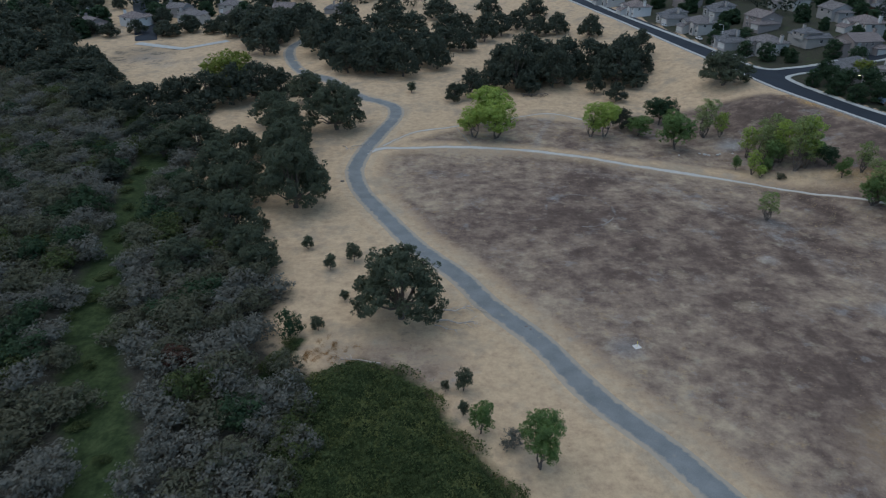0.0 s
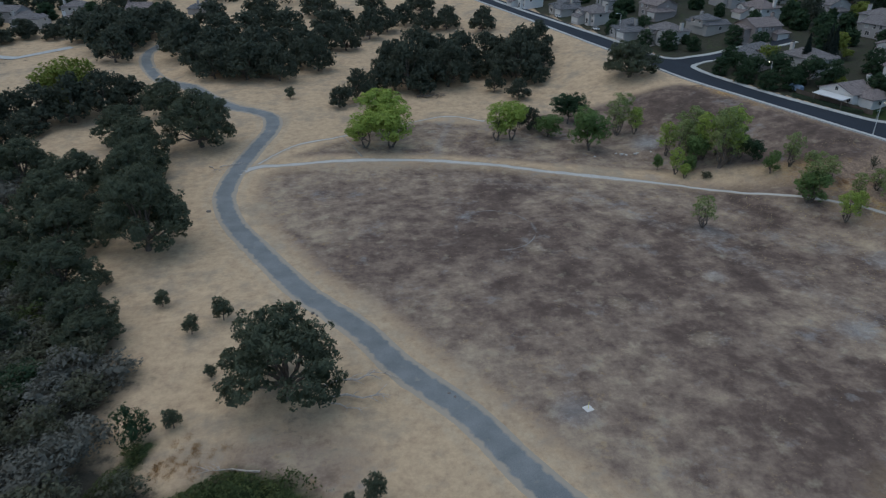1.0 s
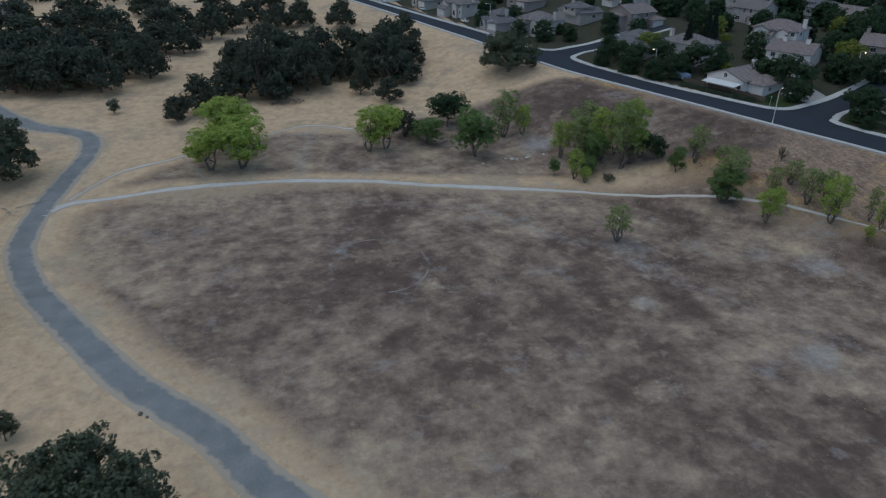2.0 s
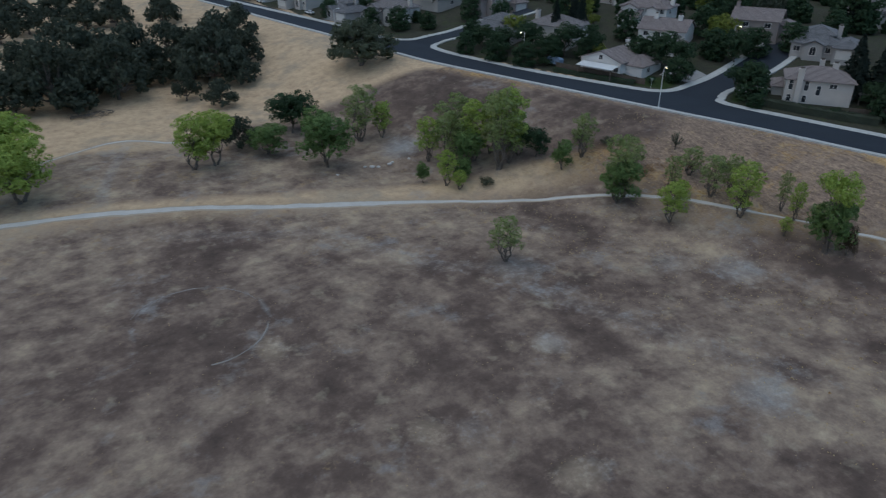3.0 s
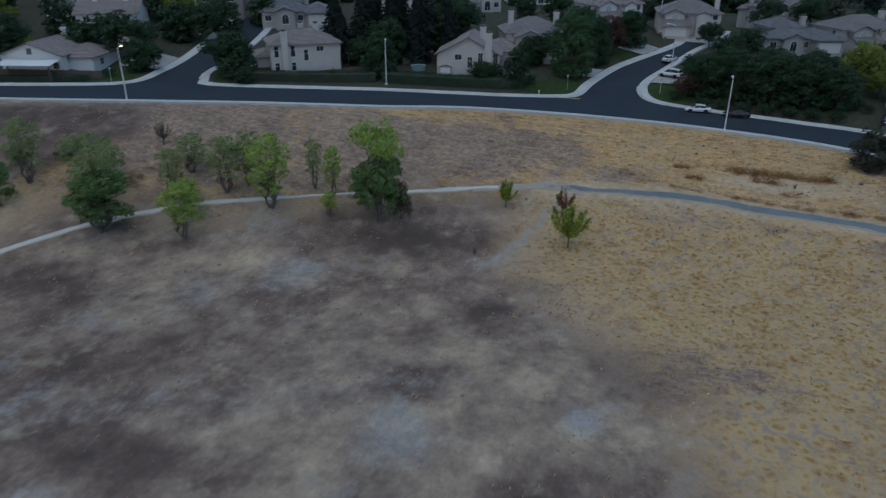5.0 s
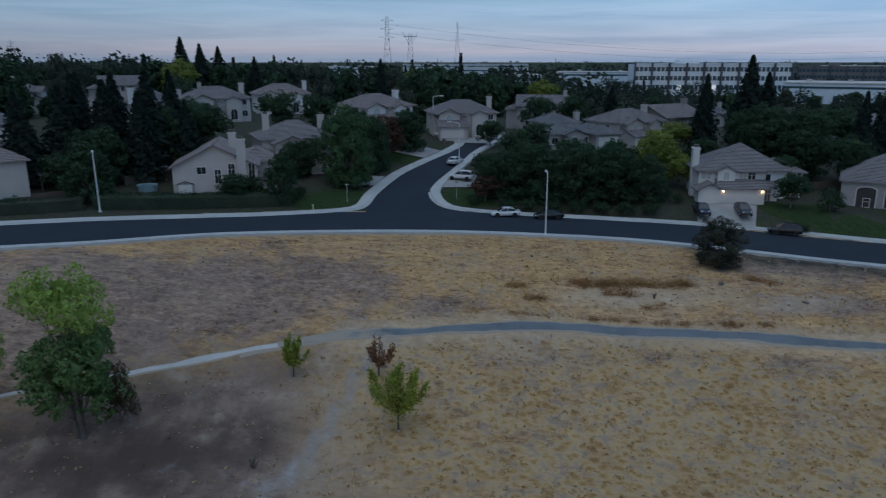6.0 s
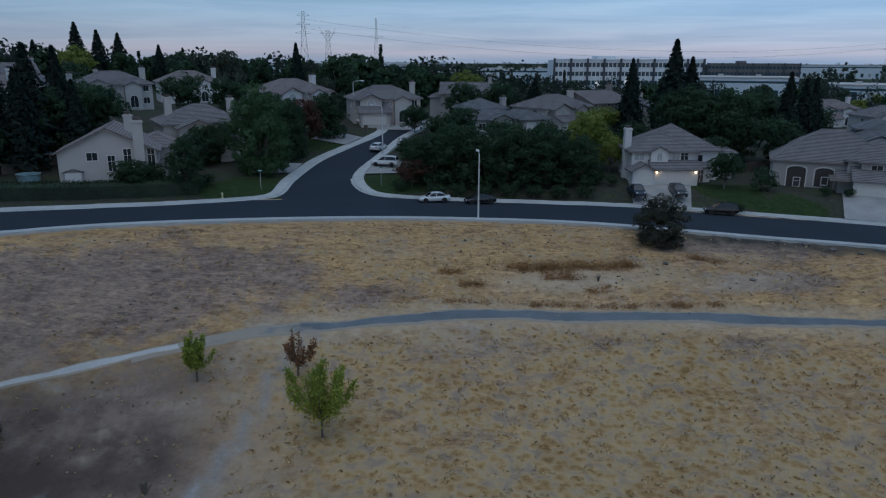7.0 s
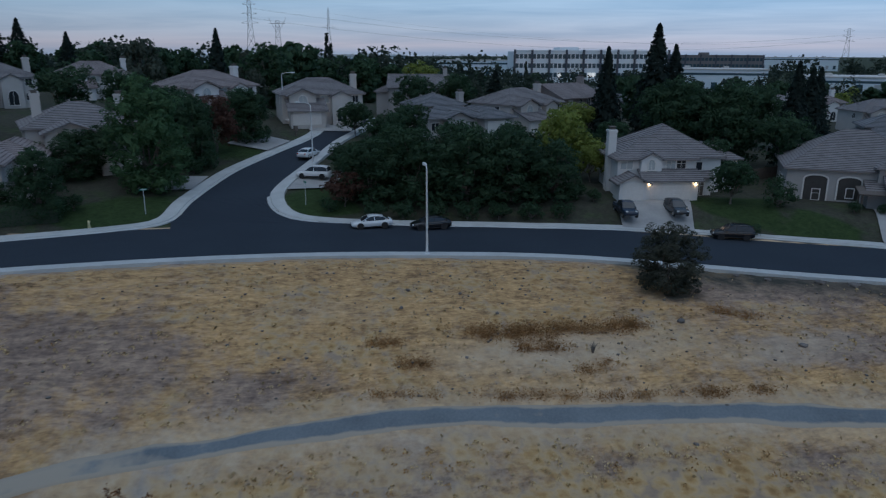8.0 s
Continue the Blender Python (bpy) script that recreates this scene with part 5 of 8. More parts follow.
def bramble():
    """One mound of bramble over the gully, in uneven swells with a ragged edge."""
    r = np.random.default_rng(9)
    n = 95000
    x, y = r.uniform(-34, 16, n), r.uniform(36, 112, n)
    poly = [(-25, 104), (-16, 109), (-8, 106), (-2, 100), (1, 91), (6, 84), (12, 75), (14, 60), (9, 50), (1, 43), (-11, 40), (-22, 45), (-28, 56), (-27, 70), (-29, 92)]
    jag = 1.2 * np.sin(x * 0.5 + 2 * np.sin(y * 0.3)) + 0.8 * np.sin(y * 0.9 + x * 0.4) + r.normal(0, 0.5, n)
    e = poly_soft(x + 0.6 * jag, y + 0.6 * jag, poly, 12)
    keep = e > 0.5
    x, y, e = x[keep], y[keep], e[keep]
    swell = 0.55 + 0.28 * np.sin(x * 0.33 + 1) * np.sin(y * 0.27) + 0.22 * np.sin(x * 0.8 + y * 0.5) * np.sin(y * 0.9 - x * 0.3) + 0.14 * np.sin(x * 2.1) * np.sin(y * 1.9 + x)
    h = 4.6 * np.sqrt(np.clip((e - 0.5) * 2.2, 0, 1)) * swell * r.uniform(0.75, 1.06, len(x))
    c = np.stack([x, y, ground_z(x, y) + h + 0.1], 1)
    v, q, lit = sprays(c, np.tile([0, 0, 1.0], (len(c), 1)) + r.normal(0, 0.5, (len(c), 3)), 0.21, r)
    tagged(part("bramble", quick_mesh("bramble", v, q, lit), L_BRAMBLE), "rounded dark green bramble mound over the gully", "bramble", kind="stuff")


bramble()


# ---- houses ----
def roof_solid(kind, x0, x1, y0, y1, z, pitch, over=0.55, thick=0.20):
    """A tiled roof slab over a rectangle: its mesh lists and its ridge and hip lines."""
    X0, X1, Y0, Y1 = x0 - over, x1 + over, y0 - over, y1 + over
    e = z - over * pitch
    w, d = X1 - X0, Y1 - Y0
    xm, ym = (X0 + X1) / 2, (Y0 + Y1) / 2
    if kind == "shedF":
        top = [(X0, Y0, e), (X1, Y0, e), (X1, y1, e + (y1 - Y0) * pitch), (X0, y1, e + (y1 - Y0) * pitch)]
        faces, lines, rim = [(0, 1, 2, 3)], [], [0, 1, 2, 3]
    elif kind == "gabY":
        h = e + w / 2 * pitch
        top = [(X0, Y0, e), (X1, Y0, e), (X1, Y1, e), (X0, Y1, e), (xm, Y0, h), (xm, Y1, h)]
        faces, lines, rim = [(0, 4, 5, 3), (1, 2, 5, 4)], [(4, 5)], [0, 4, 1, 2, 5, 3]
    elif kind == "gabX":
        h = e + d / 2 * pitch
        top = [(X0, Y0, e), (X1, Y0, e), (X1, Y1, e), (X0, Y1, e), (X0, ym, h), (X1, ym, h)]
        faces, lines, rim = [(0, 1, 5, 4), (2, 3, 4, 5)], [(4, 5)], [0, 1, 5, 2, 3, 4]
    else:
        r = min(w, d) / 2
        h = e + r * pitch
        if w >= d:
            a, b = (X0 + r, ym, h), (X1 - r - 0.01, ym, h)
            top = [(X0, Y0, e), (X1, Y0, e), (X1, Y1, e), (X0, Y1, e), a, b]
            faces, lines = [(0, 1, 5, 4), (1, 2, 5), (2, 3, 4, 5), (3, 0, 4)], [(4, 5), (0, 4), (3, 4), (1, 5), (2, 5)]
        else:
            a, b = (xm, Y0 + r, h), (xm, Y1 - r - 0.01, h)
            top = [(X0, Y0, e), (X1, Y0, e), (X1, Y1, e), (X0, Y1, e), a, b]
            faces, lines = [(0, 1, 4), (1, 2, 5, 4), (2, 3, 5), (3, 0, 4, 5)], [(4, 5), (0, 4), (1, 4), (2, 5), (3, 5)]
        rim = [0, 1, 2, 3]
    n = len(top)
    v = top + [(x, y, zz - thick) for x, y, zz in top]
    f = list(faces) + [tuple(i + n for i in q[::-1]) for q in faces]
    for i in range(len(rim)):
        a, b = rim[i - 1], rim[i]
        f.append((a, a + n, b + n, b))
    caps = [tube([top[a], top[b]], [0.11, 0.11], 5) for a, b in lines]
    return (v, f), caps


def courses(slab, n, row=0.19, lap=0.06):
    """Lapped tile courses over the upper faces of a roof slab: each strip lifts at its lower edge."""
    pts = [Vector(p) for p in slab[0][:n]]
    v, f = [], []
    for face in slab[1]:
        if max(face) >= n or len({round(pts[i].z, 3) for i in face}) < 2:
            continue
        poly = [pts[i] for i in face]
        nrm = (poly[1] - poly[0]).cross(poly[2] - poly[0]).normalized()
        nrm = nrm if nrm.z > 0 else -nrm
        z0, z1 = min(p.z for p in poly), max(p.z for p in poly)

        def cut(z):
            out = []
            for a, b in zip(poly, poly[1:] + poly[:1]):
                if (a.z - z) * (b.z - z) < 0 or a.z == z:
                    out.append(a + (b - a) * ((z - a.z) / (b.z - a.z)) if b.z != a.z else a.copy())
            return out[:2] if len(out) > 1 else None

        k, last = math.ceil(z0 / row), None
        while k * row < z1:
            c = cut(k * row + 1e-4)
            k += 1
            if not c:
                continue
            if last and (c[0] - last[0]).length > (c[0] - last[1]).length:
                c = c[::-1]
            o = len(v)
            v += [tuple(p) for p in (c[0] + nrm * 0.006, c[1] + nrm * 0.006, c[0] + nrm * lap, c[1] + nrm * lap)]
            if last:
                f.append((o - 2, o - 1, o + 1, o))
            f.append((o, o + 1, o + 3, o + 2))
            last = c
        if last:
            o, top = len(v), [p for p in poly if p.z > z1 - 1e-3]
            a, b = top[0], top[-1]
            if (a - last[0]).length > (a - last[1]).length:
                a, b = b, a
            v += [tuple(a + nrm * 0.006), tuple(b + nrm * 0.006)]
            f.append((o - 2, o - 1, o + 1, o))
    return v, f


FACES = {"F": 0, "L": -90, "R": 90, "B": 180}
PANES = {}


def lattice(xs, zs, y0, y1):
    """A window frame in one piece: bars on a grid, with a light in every second cell."""
    nx, nz = len(xs), len(zs)
    v = [(x, y, z) for y in (y0, y1) for z in zs for x in xs]
    at = lambda i, k, s: s * nx * nz + k * nx + i
    solid = lambda i, k: 0 <= i < nx - 1 and 0 <= k < nz - 1 and not (i % 2 and k % 2)
    f = []
    for i in range(nx - 1):
        for k in range(nz - 1):
            if not solid(i, k):
                continue
            f += [(at(i, k, 0), at(i + 1, k, 0), at(i + 1, k + 1, 0), at(i, k + 1, 0)), (at(i, k, 1), at(i, k + 1, 1), at(i + 1, k + 1, 1), at(i + 1, k, 1))]
            for (di, dk), (p, q) in (((-1, 0), ((i, k + 1), (i, k))), ((1, 0), ((i + 1, k), (i + 1, k + 1))), ((0, -1), ((i, k), (i + 1, k))), ((0, 1), ((i + 1, k + 1), (i, k + 1)))):
                if not solid(i + di, k + dk):
                    f.append((at(*p, 0), at(*p, 1), at(*q, 1), at(*q, 0)))
    return v, f


def opening_meshes(kind, w, h):
    key = (kind, round(w, 2), round(h, 2))
    if key in PANES:
        return PANES[key]
    a, b = -w / 2, w / 2
    t = 0.11
    if kind == "garage":
        frame = join(box(a - 0.14, a, -0.05, 0.06, 0, h + 0.14), box(b, b + 0.14, -0.05, 0.06, 0, h + 0.14), box(a, b, -0.05, 0.06, h, h + 0.14))
        n = max(2, int(w / 1.2))
        xs = [x for c in range(n + 1) for x in (a + c * (w - 0.1) / n, a + c * (w - 0.1) / n + 0.1)]
        zs = [z for r in range(5) for z in (r * (h - 0.08) / 4, r * (h - 0.08) / 4 + 0.08)]
        fill = join(box(a, b, -0.025, 0.02, 0, h), lattice(xs, zs, -0.05, -0.022))
    elif kind == "arch":
        n = 9
        ring = []
        for i in range(n):
            p0, p1 = math.pi * i / n, math.pi * (i + 1) / n
            ring.append(tube([(-w / 2 * math.cos(p0), -0.04, h - w / 2 + w / 2 * math.sin(p0)), (-w / 2 * math.cos(p1), -0.04, h - w / 2 + w / 2 * math.sin(p1))], [t * 0.8, t * 0.8], 4))
        frame = join(box(a - t, a, -0.09, 0.02, 0, h - w / 2), box(b, b + t, -0.09, 0.02, 0, h - w / 2), box(a - 0.2, b + 0.2, -0.14, 0.02, -0.13, 0), box(-0.03, 0.03, -0.055, 0, 0, h - 0.05), *ring)
        arc = [(w / 2 * math.cos(math.pi * i / 12), -0.03, h - w / 2 + w / 2 * math.sin(math.pi * i / 12)) for i in range(13)]
        pts = [(a, -0.03, 0), (b, -0.03, 0)] + arc
        m = len(pts)
        fill = (pts + [(x, 0.02, z) for x, y, z in pts], [tuple(range(m)), tuple(range(2 * m - 1, m - 1, -1))] + [(i, i + m, (i + 1) % m + m, (i + 1) % m) for i in range(m)])
    else:
        xs = [a - t, a] + ([-0.03, 0.03] if w > 0.9 else []) + [b, b + t]
        zs = [-0.14, 0] + ([h * 0.62, h * 0.62 + 0.05] if h > 1.3 else []) + [h, h + t]
        frame = lattice(xs, zs, -0.09, 0.02)
        fill = box(a, b, -0.035, 0.02, 0, h)
    if kind == "porch":
        n, rise = 10, 0.55
        top = [(w / 2 * math.cos(math.pi * (1 - i / n)), h - rise + rise * math.sin(math.pi * i / n)) for i in range(n + 1)]
        band = [tube([(top[i][0], -0.05, top[i][1]), (top[i + 1][0], -0.05, top[i + 1][1])], [0.13, 0.13], 4) for i in range(n)]
        frame = join(box(a - 0.10, a + 0.08, -0.12, 0.02, 0, h - rise), box(b - 0.08, b + 0.10, -0.12, 0.02, 0, h - rise), *band)
        arch = [(a, 0.0), (b, 0.0)] + [(x, z) for x, z in top[::-1]]
        m = len(arch)
        fill = ([(x, -0.03, z) for x, z in arch] + [(x, 0.02, z) for x, z in arch], [tuple(range(m)), tuple(range(2 * m - 1, m - 1, -1))] + [(i, i + m, (i + 1) % m + m, (i + 1) % m) for i in range(m)])
    out = []
    for nm, vf in (("frame", frame), ("fill", fill)):
        me = bpy.data.meshes.new(nm)
        me.from_pydata(vf[0], [], vf[1])
        out.append(me)
    PANES[key] = out
    return out


def put_opening(parent, kind, face, u, z, w, h, plane):
    look_ = "arch" if kind in ("arch", "archb") else (kind if kind in ("garage", "porch") else "win")
    key_kind = look_ + ("b" if kind in ("winb", "archb") else "")
    fr, fi = opening_meshes(look_, w, h)
    if key_kind.endswith("b") and (look_, w, h, "b") not in PANES:
        PANES[(look_, w, h, "b")] = fi.copy()
        PANES[(look_, w, h, "b")].materials.clear()
    if key_kind.endswith("b"):
        fi = PANES[(look_, w, h, "b")]
    x, y = {"F": (u, plane), "B": (u, plane), "L": (plane, u), "R": (plane, u)}[face]
    m = pose(x, y, z, 0, 0, FACES[face])
    if kind == "garage":
        g = part("garage_door", fi, TRIM, parent, "white panelled garage door", m)
        part("door_frame", fr, TRIM, g)
    elif kind == "door":
        g = part("front_door", fi, DARKTRIM, parent, "", m)
        part("door_frame", fr, TRIM, g)
    elif kind == "porch":
        g = part("porch_opening", fi, PORCH, parent, "flat porch panel painted dark as deep shade", m)
        part("arch_band", fr, TRIM, g)
        wf, wi = opening_meshes("win", round(w * 0.30, 2), round(h * 0.38, 2))
        inner = part("porch_window", wf, TRIM, g, "", pose(0.15, -0.035, 0.35))
        if not wi.materials:
            wi.materials.append(BLIND)
        inner["label"] = "pale framed window in the porch"
    else:
        g = part("window", fr, TRIM, parent, "", m)
        part("pane", fi, BLIND if key_kind.endswith("b") else GLASS, g)


def build_house(m, wall, tiles, blocks, openings, chimneys=(), label="two-storey stucco house with a grey tile roof", group="houses of the estate"):
    ob = thing("house", m, label, "house", group)
    for b in blocks:
        x0, x1, y0, y1, z1, kind, pitch = b[:7]
        z0 = b[7] if len(b) > 7 else -1.5
        vf = box(x0, x1, y0, y1, z0, z1)
        if kind == "gabY":
            h = z1 + (x1 - x0) / 2 * pitch - 0.2
            xm = (x0 + x1) / 2
            vf = join(vf, ([(x0, y0, z1), (x1, y0, z1), (xm, y0, h), (x0, y1, z1), (x1, y1, z1), (xm, y1, h)], [(0, 1, 2), (5, 4, 3), (0, 2, 5, 3), (1, 4, 5, 2)]))
        elif kind == "gabX":
            h = z1 + (y1 - y0) / 2 * pitch - 0.2
            ym = (y0 + y1) / 2
            vf = join(vf, ([(x0, y0, z1), (x0, y1, z1), (x0, ym, h), (x1, y0, z1), (x1, y1, z1), (x1, ym, h)], [(1, 0, 2), (3, 4, 5), (0, 3, 5, 2), (4, 1, 2, 5)]))
        elif kind == "shedF":
            h = z1 + (y1 - y0) * pitch - 0.2
            vf = join(vf, ([(x0, y0, z1), (x1, y0, z1), (x0, y1, z1), (x1, y1, z1), (x0, y1, h), (x1, y1, h)], [(0, 4, 2), (1, 3, 5), (0, 1, 5, 4), (2, 4, 5, 3)]))
        part("wall", vf, wall, ob)
        over = 0.3 if (x1 - x0) < 3.5 else 0.55
        slab, caps = roof_solid(kind, x0, x1, y0, y1, z1 + 0.05, pitch, over)
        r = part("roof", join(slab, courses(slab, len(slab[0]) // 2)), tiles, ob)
        for c in caps:
            part("ridge_cap", c, tiles, r)
    for o in openings:
        put_opening(ob, *o)
    for x, y, w, d, z0, z1 in chimneys:
        c = part("chimney", join(box(x - w / 2, x + w / 2, y - d / 2, y + d / 2, z0, z1), box(x - w / 2 - 0.1, x + w / 2 + 0.1, y - d / 2 - 0.1, y + d / 2 + 0.1, z1 - 0.35, z1 - 0.1)), wall, ob)
        part("chimney_cap", join(box(x - w * 0.3, x + w * 0.3, y - d * 0.3, y + d * 0.3, z1, z1 + 0.35), box(x - w * 0.42, x + w * 0.42, y - d * 0.42, y + d * 0.42, z1 + 0.35, z1 + 0.42)), DARKTRIM, c)
    return ob


def site(x, y, rz, dz=0.0):
    return pose(x, y, float(surface(np.array(float(x)), np.array(float(y)))) + dz, 0, 0, rz)


# the cream house with lit garage lamps
build_house(pose(197.6, 71.9, 8.75, 0, 0, -98), STUCCO[2], TILES[0],
            [(0, 10.4, 2.2, 11, 5.3, "hip", 0.50), (2.6, 14.9, 4.2, 17.5, 5.32, "hip", 0.56), (13.4, 18.0, 5.6, 16, 4.8, "hip", 0.50), (3.2, 10.3, -0.1, 2.2, 2.75, "shedF", 0.42), (-0.4, 3.2, -0.6, 2.2, 2.5, "gabY", 0.5), (2.9, 5.7, 1.4, 3.5, 5.25, "gabY", 0.55, 3.1), (10.4, 13.2, 2.6, 4.2, 2.5, "shedF", 0.4)],
            [("winb", "F", 1.2, 3.7, 1.6, 1.1, 2.2), ("archb", "F", 4.3, 3.7, 0.85, 1.4, 1.4), ("winb", "F", 7.2, 3.5, 1.2, 1.5, 2.2), ("win", "F", 8.6, 3.5, 1.2, 1.5, 2.2), ("win", "F", 11.9, 3.2, 0.8, 1.1, 4.2), ("garage", "F", 6.7, 0.0, 5.3, 2.3, -0.1), ("garage", "F", 1.4, 0.0, 2.5, 2.2, -0.6),
             ("winb", "F", 15.9, 0.9, 1.6, 1.4, 5.6), ("winb", "F", 16.0, 3.0, 1.2, 1.2, 5.6), ("door", "F", 11.6, 0, 1.0, 2.1, 2.6), ("win", "R", 7, 3.0, 1.2, 1.2, 18.0), ("win", "L", 9, 3.2, 1.2, 1.2, 0.0)],
            [(0.0, 6.0, 1.1, 1.3, 0, 8.6)], "cream two-storey house with lit garage lamps and grey tile roof")
# the low-eaved grey-stone house with arched porches
build_house(pose(194.6, 49.8, 8.2, 0, 0, -121), STUCCO[4], TILES[0],
            [(0, 17.5, 1.2, 15.2, 4.9, "hip", 0.60), (10.6, 20.5, 0.4, 12.5, 5.4, "hip", 0.52), (11.6, 20.0, -3.2, 0.4, 2.7, "shedF", 0.42), (12.4, 17.0, -0.4, 3.0, 5.3, "hip", 0.5, 2.8), (9.4, 11.6, -1.4, 1.2, 2.5, "shedF", 0.35)],
            [("porch", "F", 3.6, 0.1, 2.9, 3.7, 1.2), ("porch", "F", 7.6, 0.6, 2.8, 3.1, 1.2), ("win", "F", 14.5, 3.3, 1.5, 1.3, -0.4), ("winb", "F", 18.4, 3.3, 0.9, 1.3, 0.4), ("garage", "F", 13.9, 0, 4.9, 2.3, -3.2), ("garage", "F", 18.2, 0, 2.4, 2.3, -3.2), ("win", "L", 6.5, 1.2, 1.0, 1.5, 0.0), ("win", "L", 9.5, 1.2, 1.0, 1.5, 0.0)],
            [(19.0, 9.0, 1.3, 1.0, 4, 9.0)], "taupe stone-faced house with arched porches and tile roof")
# the house with its gable end towards the road
build_house(pose(195.0, 158.8, 10.1, 0, 0, -78.5), STUCCO[0], TILES[1],
            [(0, 13.2, 0, 13.0, 5.3, "gabY", 0.50), (9.0, 16.5, 7.0, 19.0, 5.0, "hip", 0.42), (13.0, 17.0, 2.5, 9.0, 2.7, "hip", 0.4)],
            [("win", "F", 4.5, 4.0, 1.4, 1.1, 0), ("win", "F", 7.0, 2.4, 0.95, 2.2, 0), ("win", "F", 9.2, 3.0, 1.0, 2.5, 0), ("win", "F", 12.4, 3.0, 0.95, 2.5, 0), ("win", "F", 9.4, 0.6, 1.0, 1.2, 0), ("win", "R", 3.0, 3.4, 1.1, 1.4, 13.2), ("win", "R", 6.0, 3.4, 1.0, 1.4, 13.2)],
            [(10.9, -0.35, 1.4, 0.8, -1, 9.6), (9.2, 6.5, 1.2, 1.0, 5, 10.0)], "beige gable-ended house with a tall outside chimney")
build_house(site(213.5, 148.5, -68, 0.2), STUCCO[0], TILES[0],
            [(0, 14, 0, 12, 5.3, "hip", 0.45), (2, 8, -3.5, 1, 4.8, "gabY", 0.4), (8, 13, -5, 1, 2.7, "hip", 0.4)],
            [("win", "F", 5.0, 3.2, 1.4, 1.3, -3.5), ("win", "F", 11, 3.3, 1.2, 1.2, 0), ("garage", "F", 10.5, 0, 4.2, 2.2, -5)], [(2, 7, 1.2, 1.0, 4, 9.3), (12.6, 6, 1.2, 1.0, 4, 9.0)], "beige house with hipped roofs and twin chimneys")
# the tall cream house with long narrow windows
build_house(pose(181.2, 190.6, 11.6, 0, 0, -53), STUCCO[0], TILES[1],
            [(0, 14.6, 0, 10.5, 5.9, "hip", 0.42), (2.0, 9.0, 8.0, 16.0, 5.0, "hip", 0.42), (-2.5, 1.5, 4.0, 12.0, 3.0, "hip", 0.4)],
            [("win", "F", 1.2, 3.2, 0.9, 2.2, 0), ("win", "F", 4.6, 3.2, 0.9, 2.2, 0), ("win", "F", 7.3, 2.3, 0.9, 2.2, 0), ("win", "F", 10.3, 4.1, 1.5, 1.0, 0), ("win", "F", 1.2, 0.4, 0.9, 1.6, 0), ("win", "F", 4.6, 0.4, 0.9, 1.6, 0), ("win", "R", 3.0, 3.8, 1.2, 1.2, 14.6), ("win", "R", 7.5, 3.6, 1.4, 1.2, 14.6), ("door", "R", 4.5, 0.1, 1.8, 2.1, 14.6)],
            [(2.9, -0.35, 1.3, 0.8, -1, 8.4), (10.5, 6.0, 1.3, 1.0, 5, 9.0), (8.0, 11.5, 1.1, 1.0, 5, 8.6)], "tall cream house with long narrow windows and chimneys")
# the low white house with an awning, and the tall one behind it
build_house(pose(158.6, 238.6, 12.75, 0, 0, -74), STUCCO[2], TILES[1],
            [(0, 12.5, 0, 11, 3.6, "gabY", 0.36), (9.5, 17.5, 2.5, 13, 3.0, "hip", 0.42), (3, 10, 9, 20, 3.4, "gabY", 0.36)],
            [("win", "F", 6.2, 3.6, 1.0, 1.2, 0), ("win", "F", 11.2, 0.9, 1.2, 1.2, 0), ("win", "R", 6, 0.9, 1.4, 1.2, 17.5)], [(6.2, 14.0, 1.1, 1.0, 3, 7.2)], "low white house with a pale awning and rosy roof")
build_house(site(183.5, 242.5, -62, 0.2), STUCCO[2], TILES[1],
            [(0, 13.5, 0, 11, 5.6, "gabX", 0.45), (9, 14, -4.5, 1, 2.8, "gabY", 0.5)],
            [("win", "F", 2.2, 3.6, 1.3, 1.2, 0), ("win", "F", 5.8, 3.6, 1.3, 1.2, 0), ("win", "F", 11, 3.6, 1.2, 1.2, 0), ("garage", "F", 11.5, 0, 3.6, 2.2, -4.5), ("win", "F", 3, 0.8, 1.4, 1.3, 0)], [(3.5, 5, 1.2, 1.0, 5, 9.2), (10.5, 5, 1.2, 1.0, 5, 9.2)], "white two-storey house with two chimneys")

# three model types repeated through the estate
A1 = ([(0, 15, 1.5, 12.5, 5.4, "hip", 0.45), (1.0, 7.2, -2.6, 1.5, 2.7, "shedF", 0.42), (1.2, 6.0, -0.2, 3.5, 5.2, "gabY", 0.45, 2.9), (9.0, 12.4, 0.3, 2.5, 4.9, "gabY", 0.5)],
      [("archb", "F", 3.6, 3.4, 1.6, 1.7, -0.2), ("garage", "F", 3.9, 0, 4.8, 2.2, -2.6), ("winb", "F", 7.9, 3.6, 1.4, 1.2, 1.5), ("arch", "F", 10.7, 0.2, 1.6, 2.6, 0.3), ("win", "F", 13.6, 3.6, 1.1, 1.2, 1.5), ("win", "F", 13.6, 0.9, 1.3, 1.3, 1.5), ("win", "L", 5, 3.4, 1.2, 1.2, 0.0), ("win", "R", 5, 3.4, 1.2, 1.2, 15.0), ("win", "B", 4, 3.4, 1.6, 1.2, 12.5), ("win", "B", 10, 3.4, 1.6, 1.2, 12.5)], [(14.6, 8, 1.1, 1.2, 0, 8.6)])
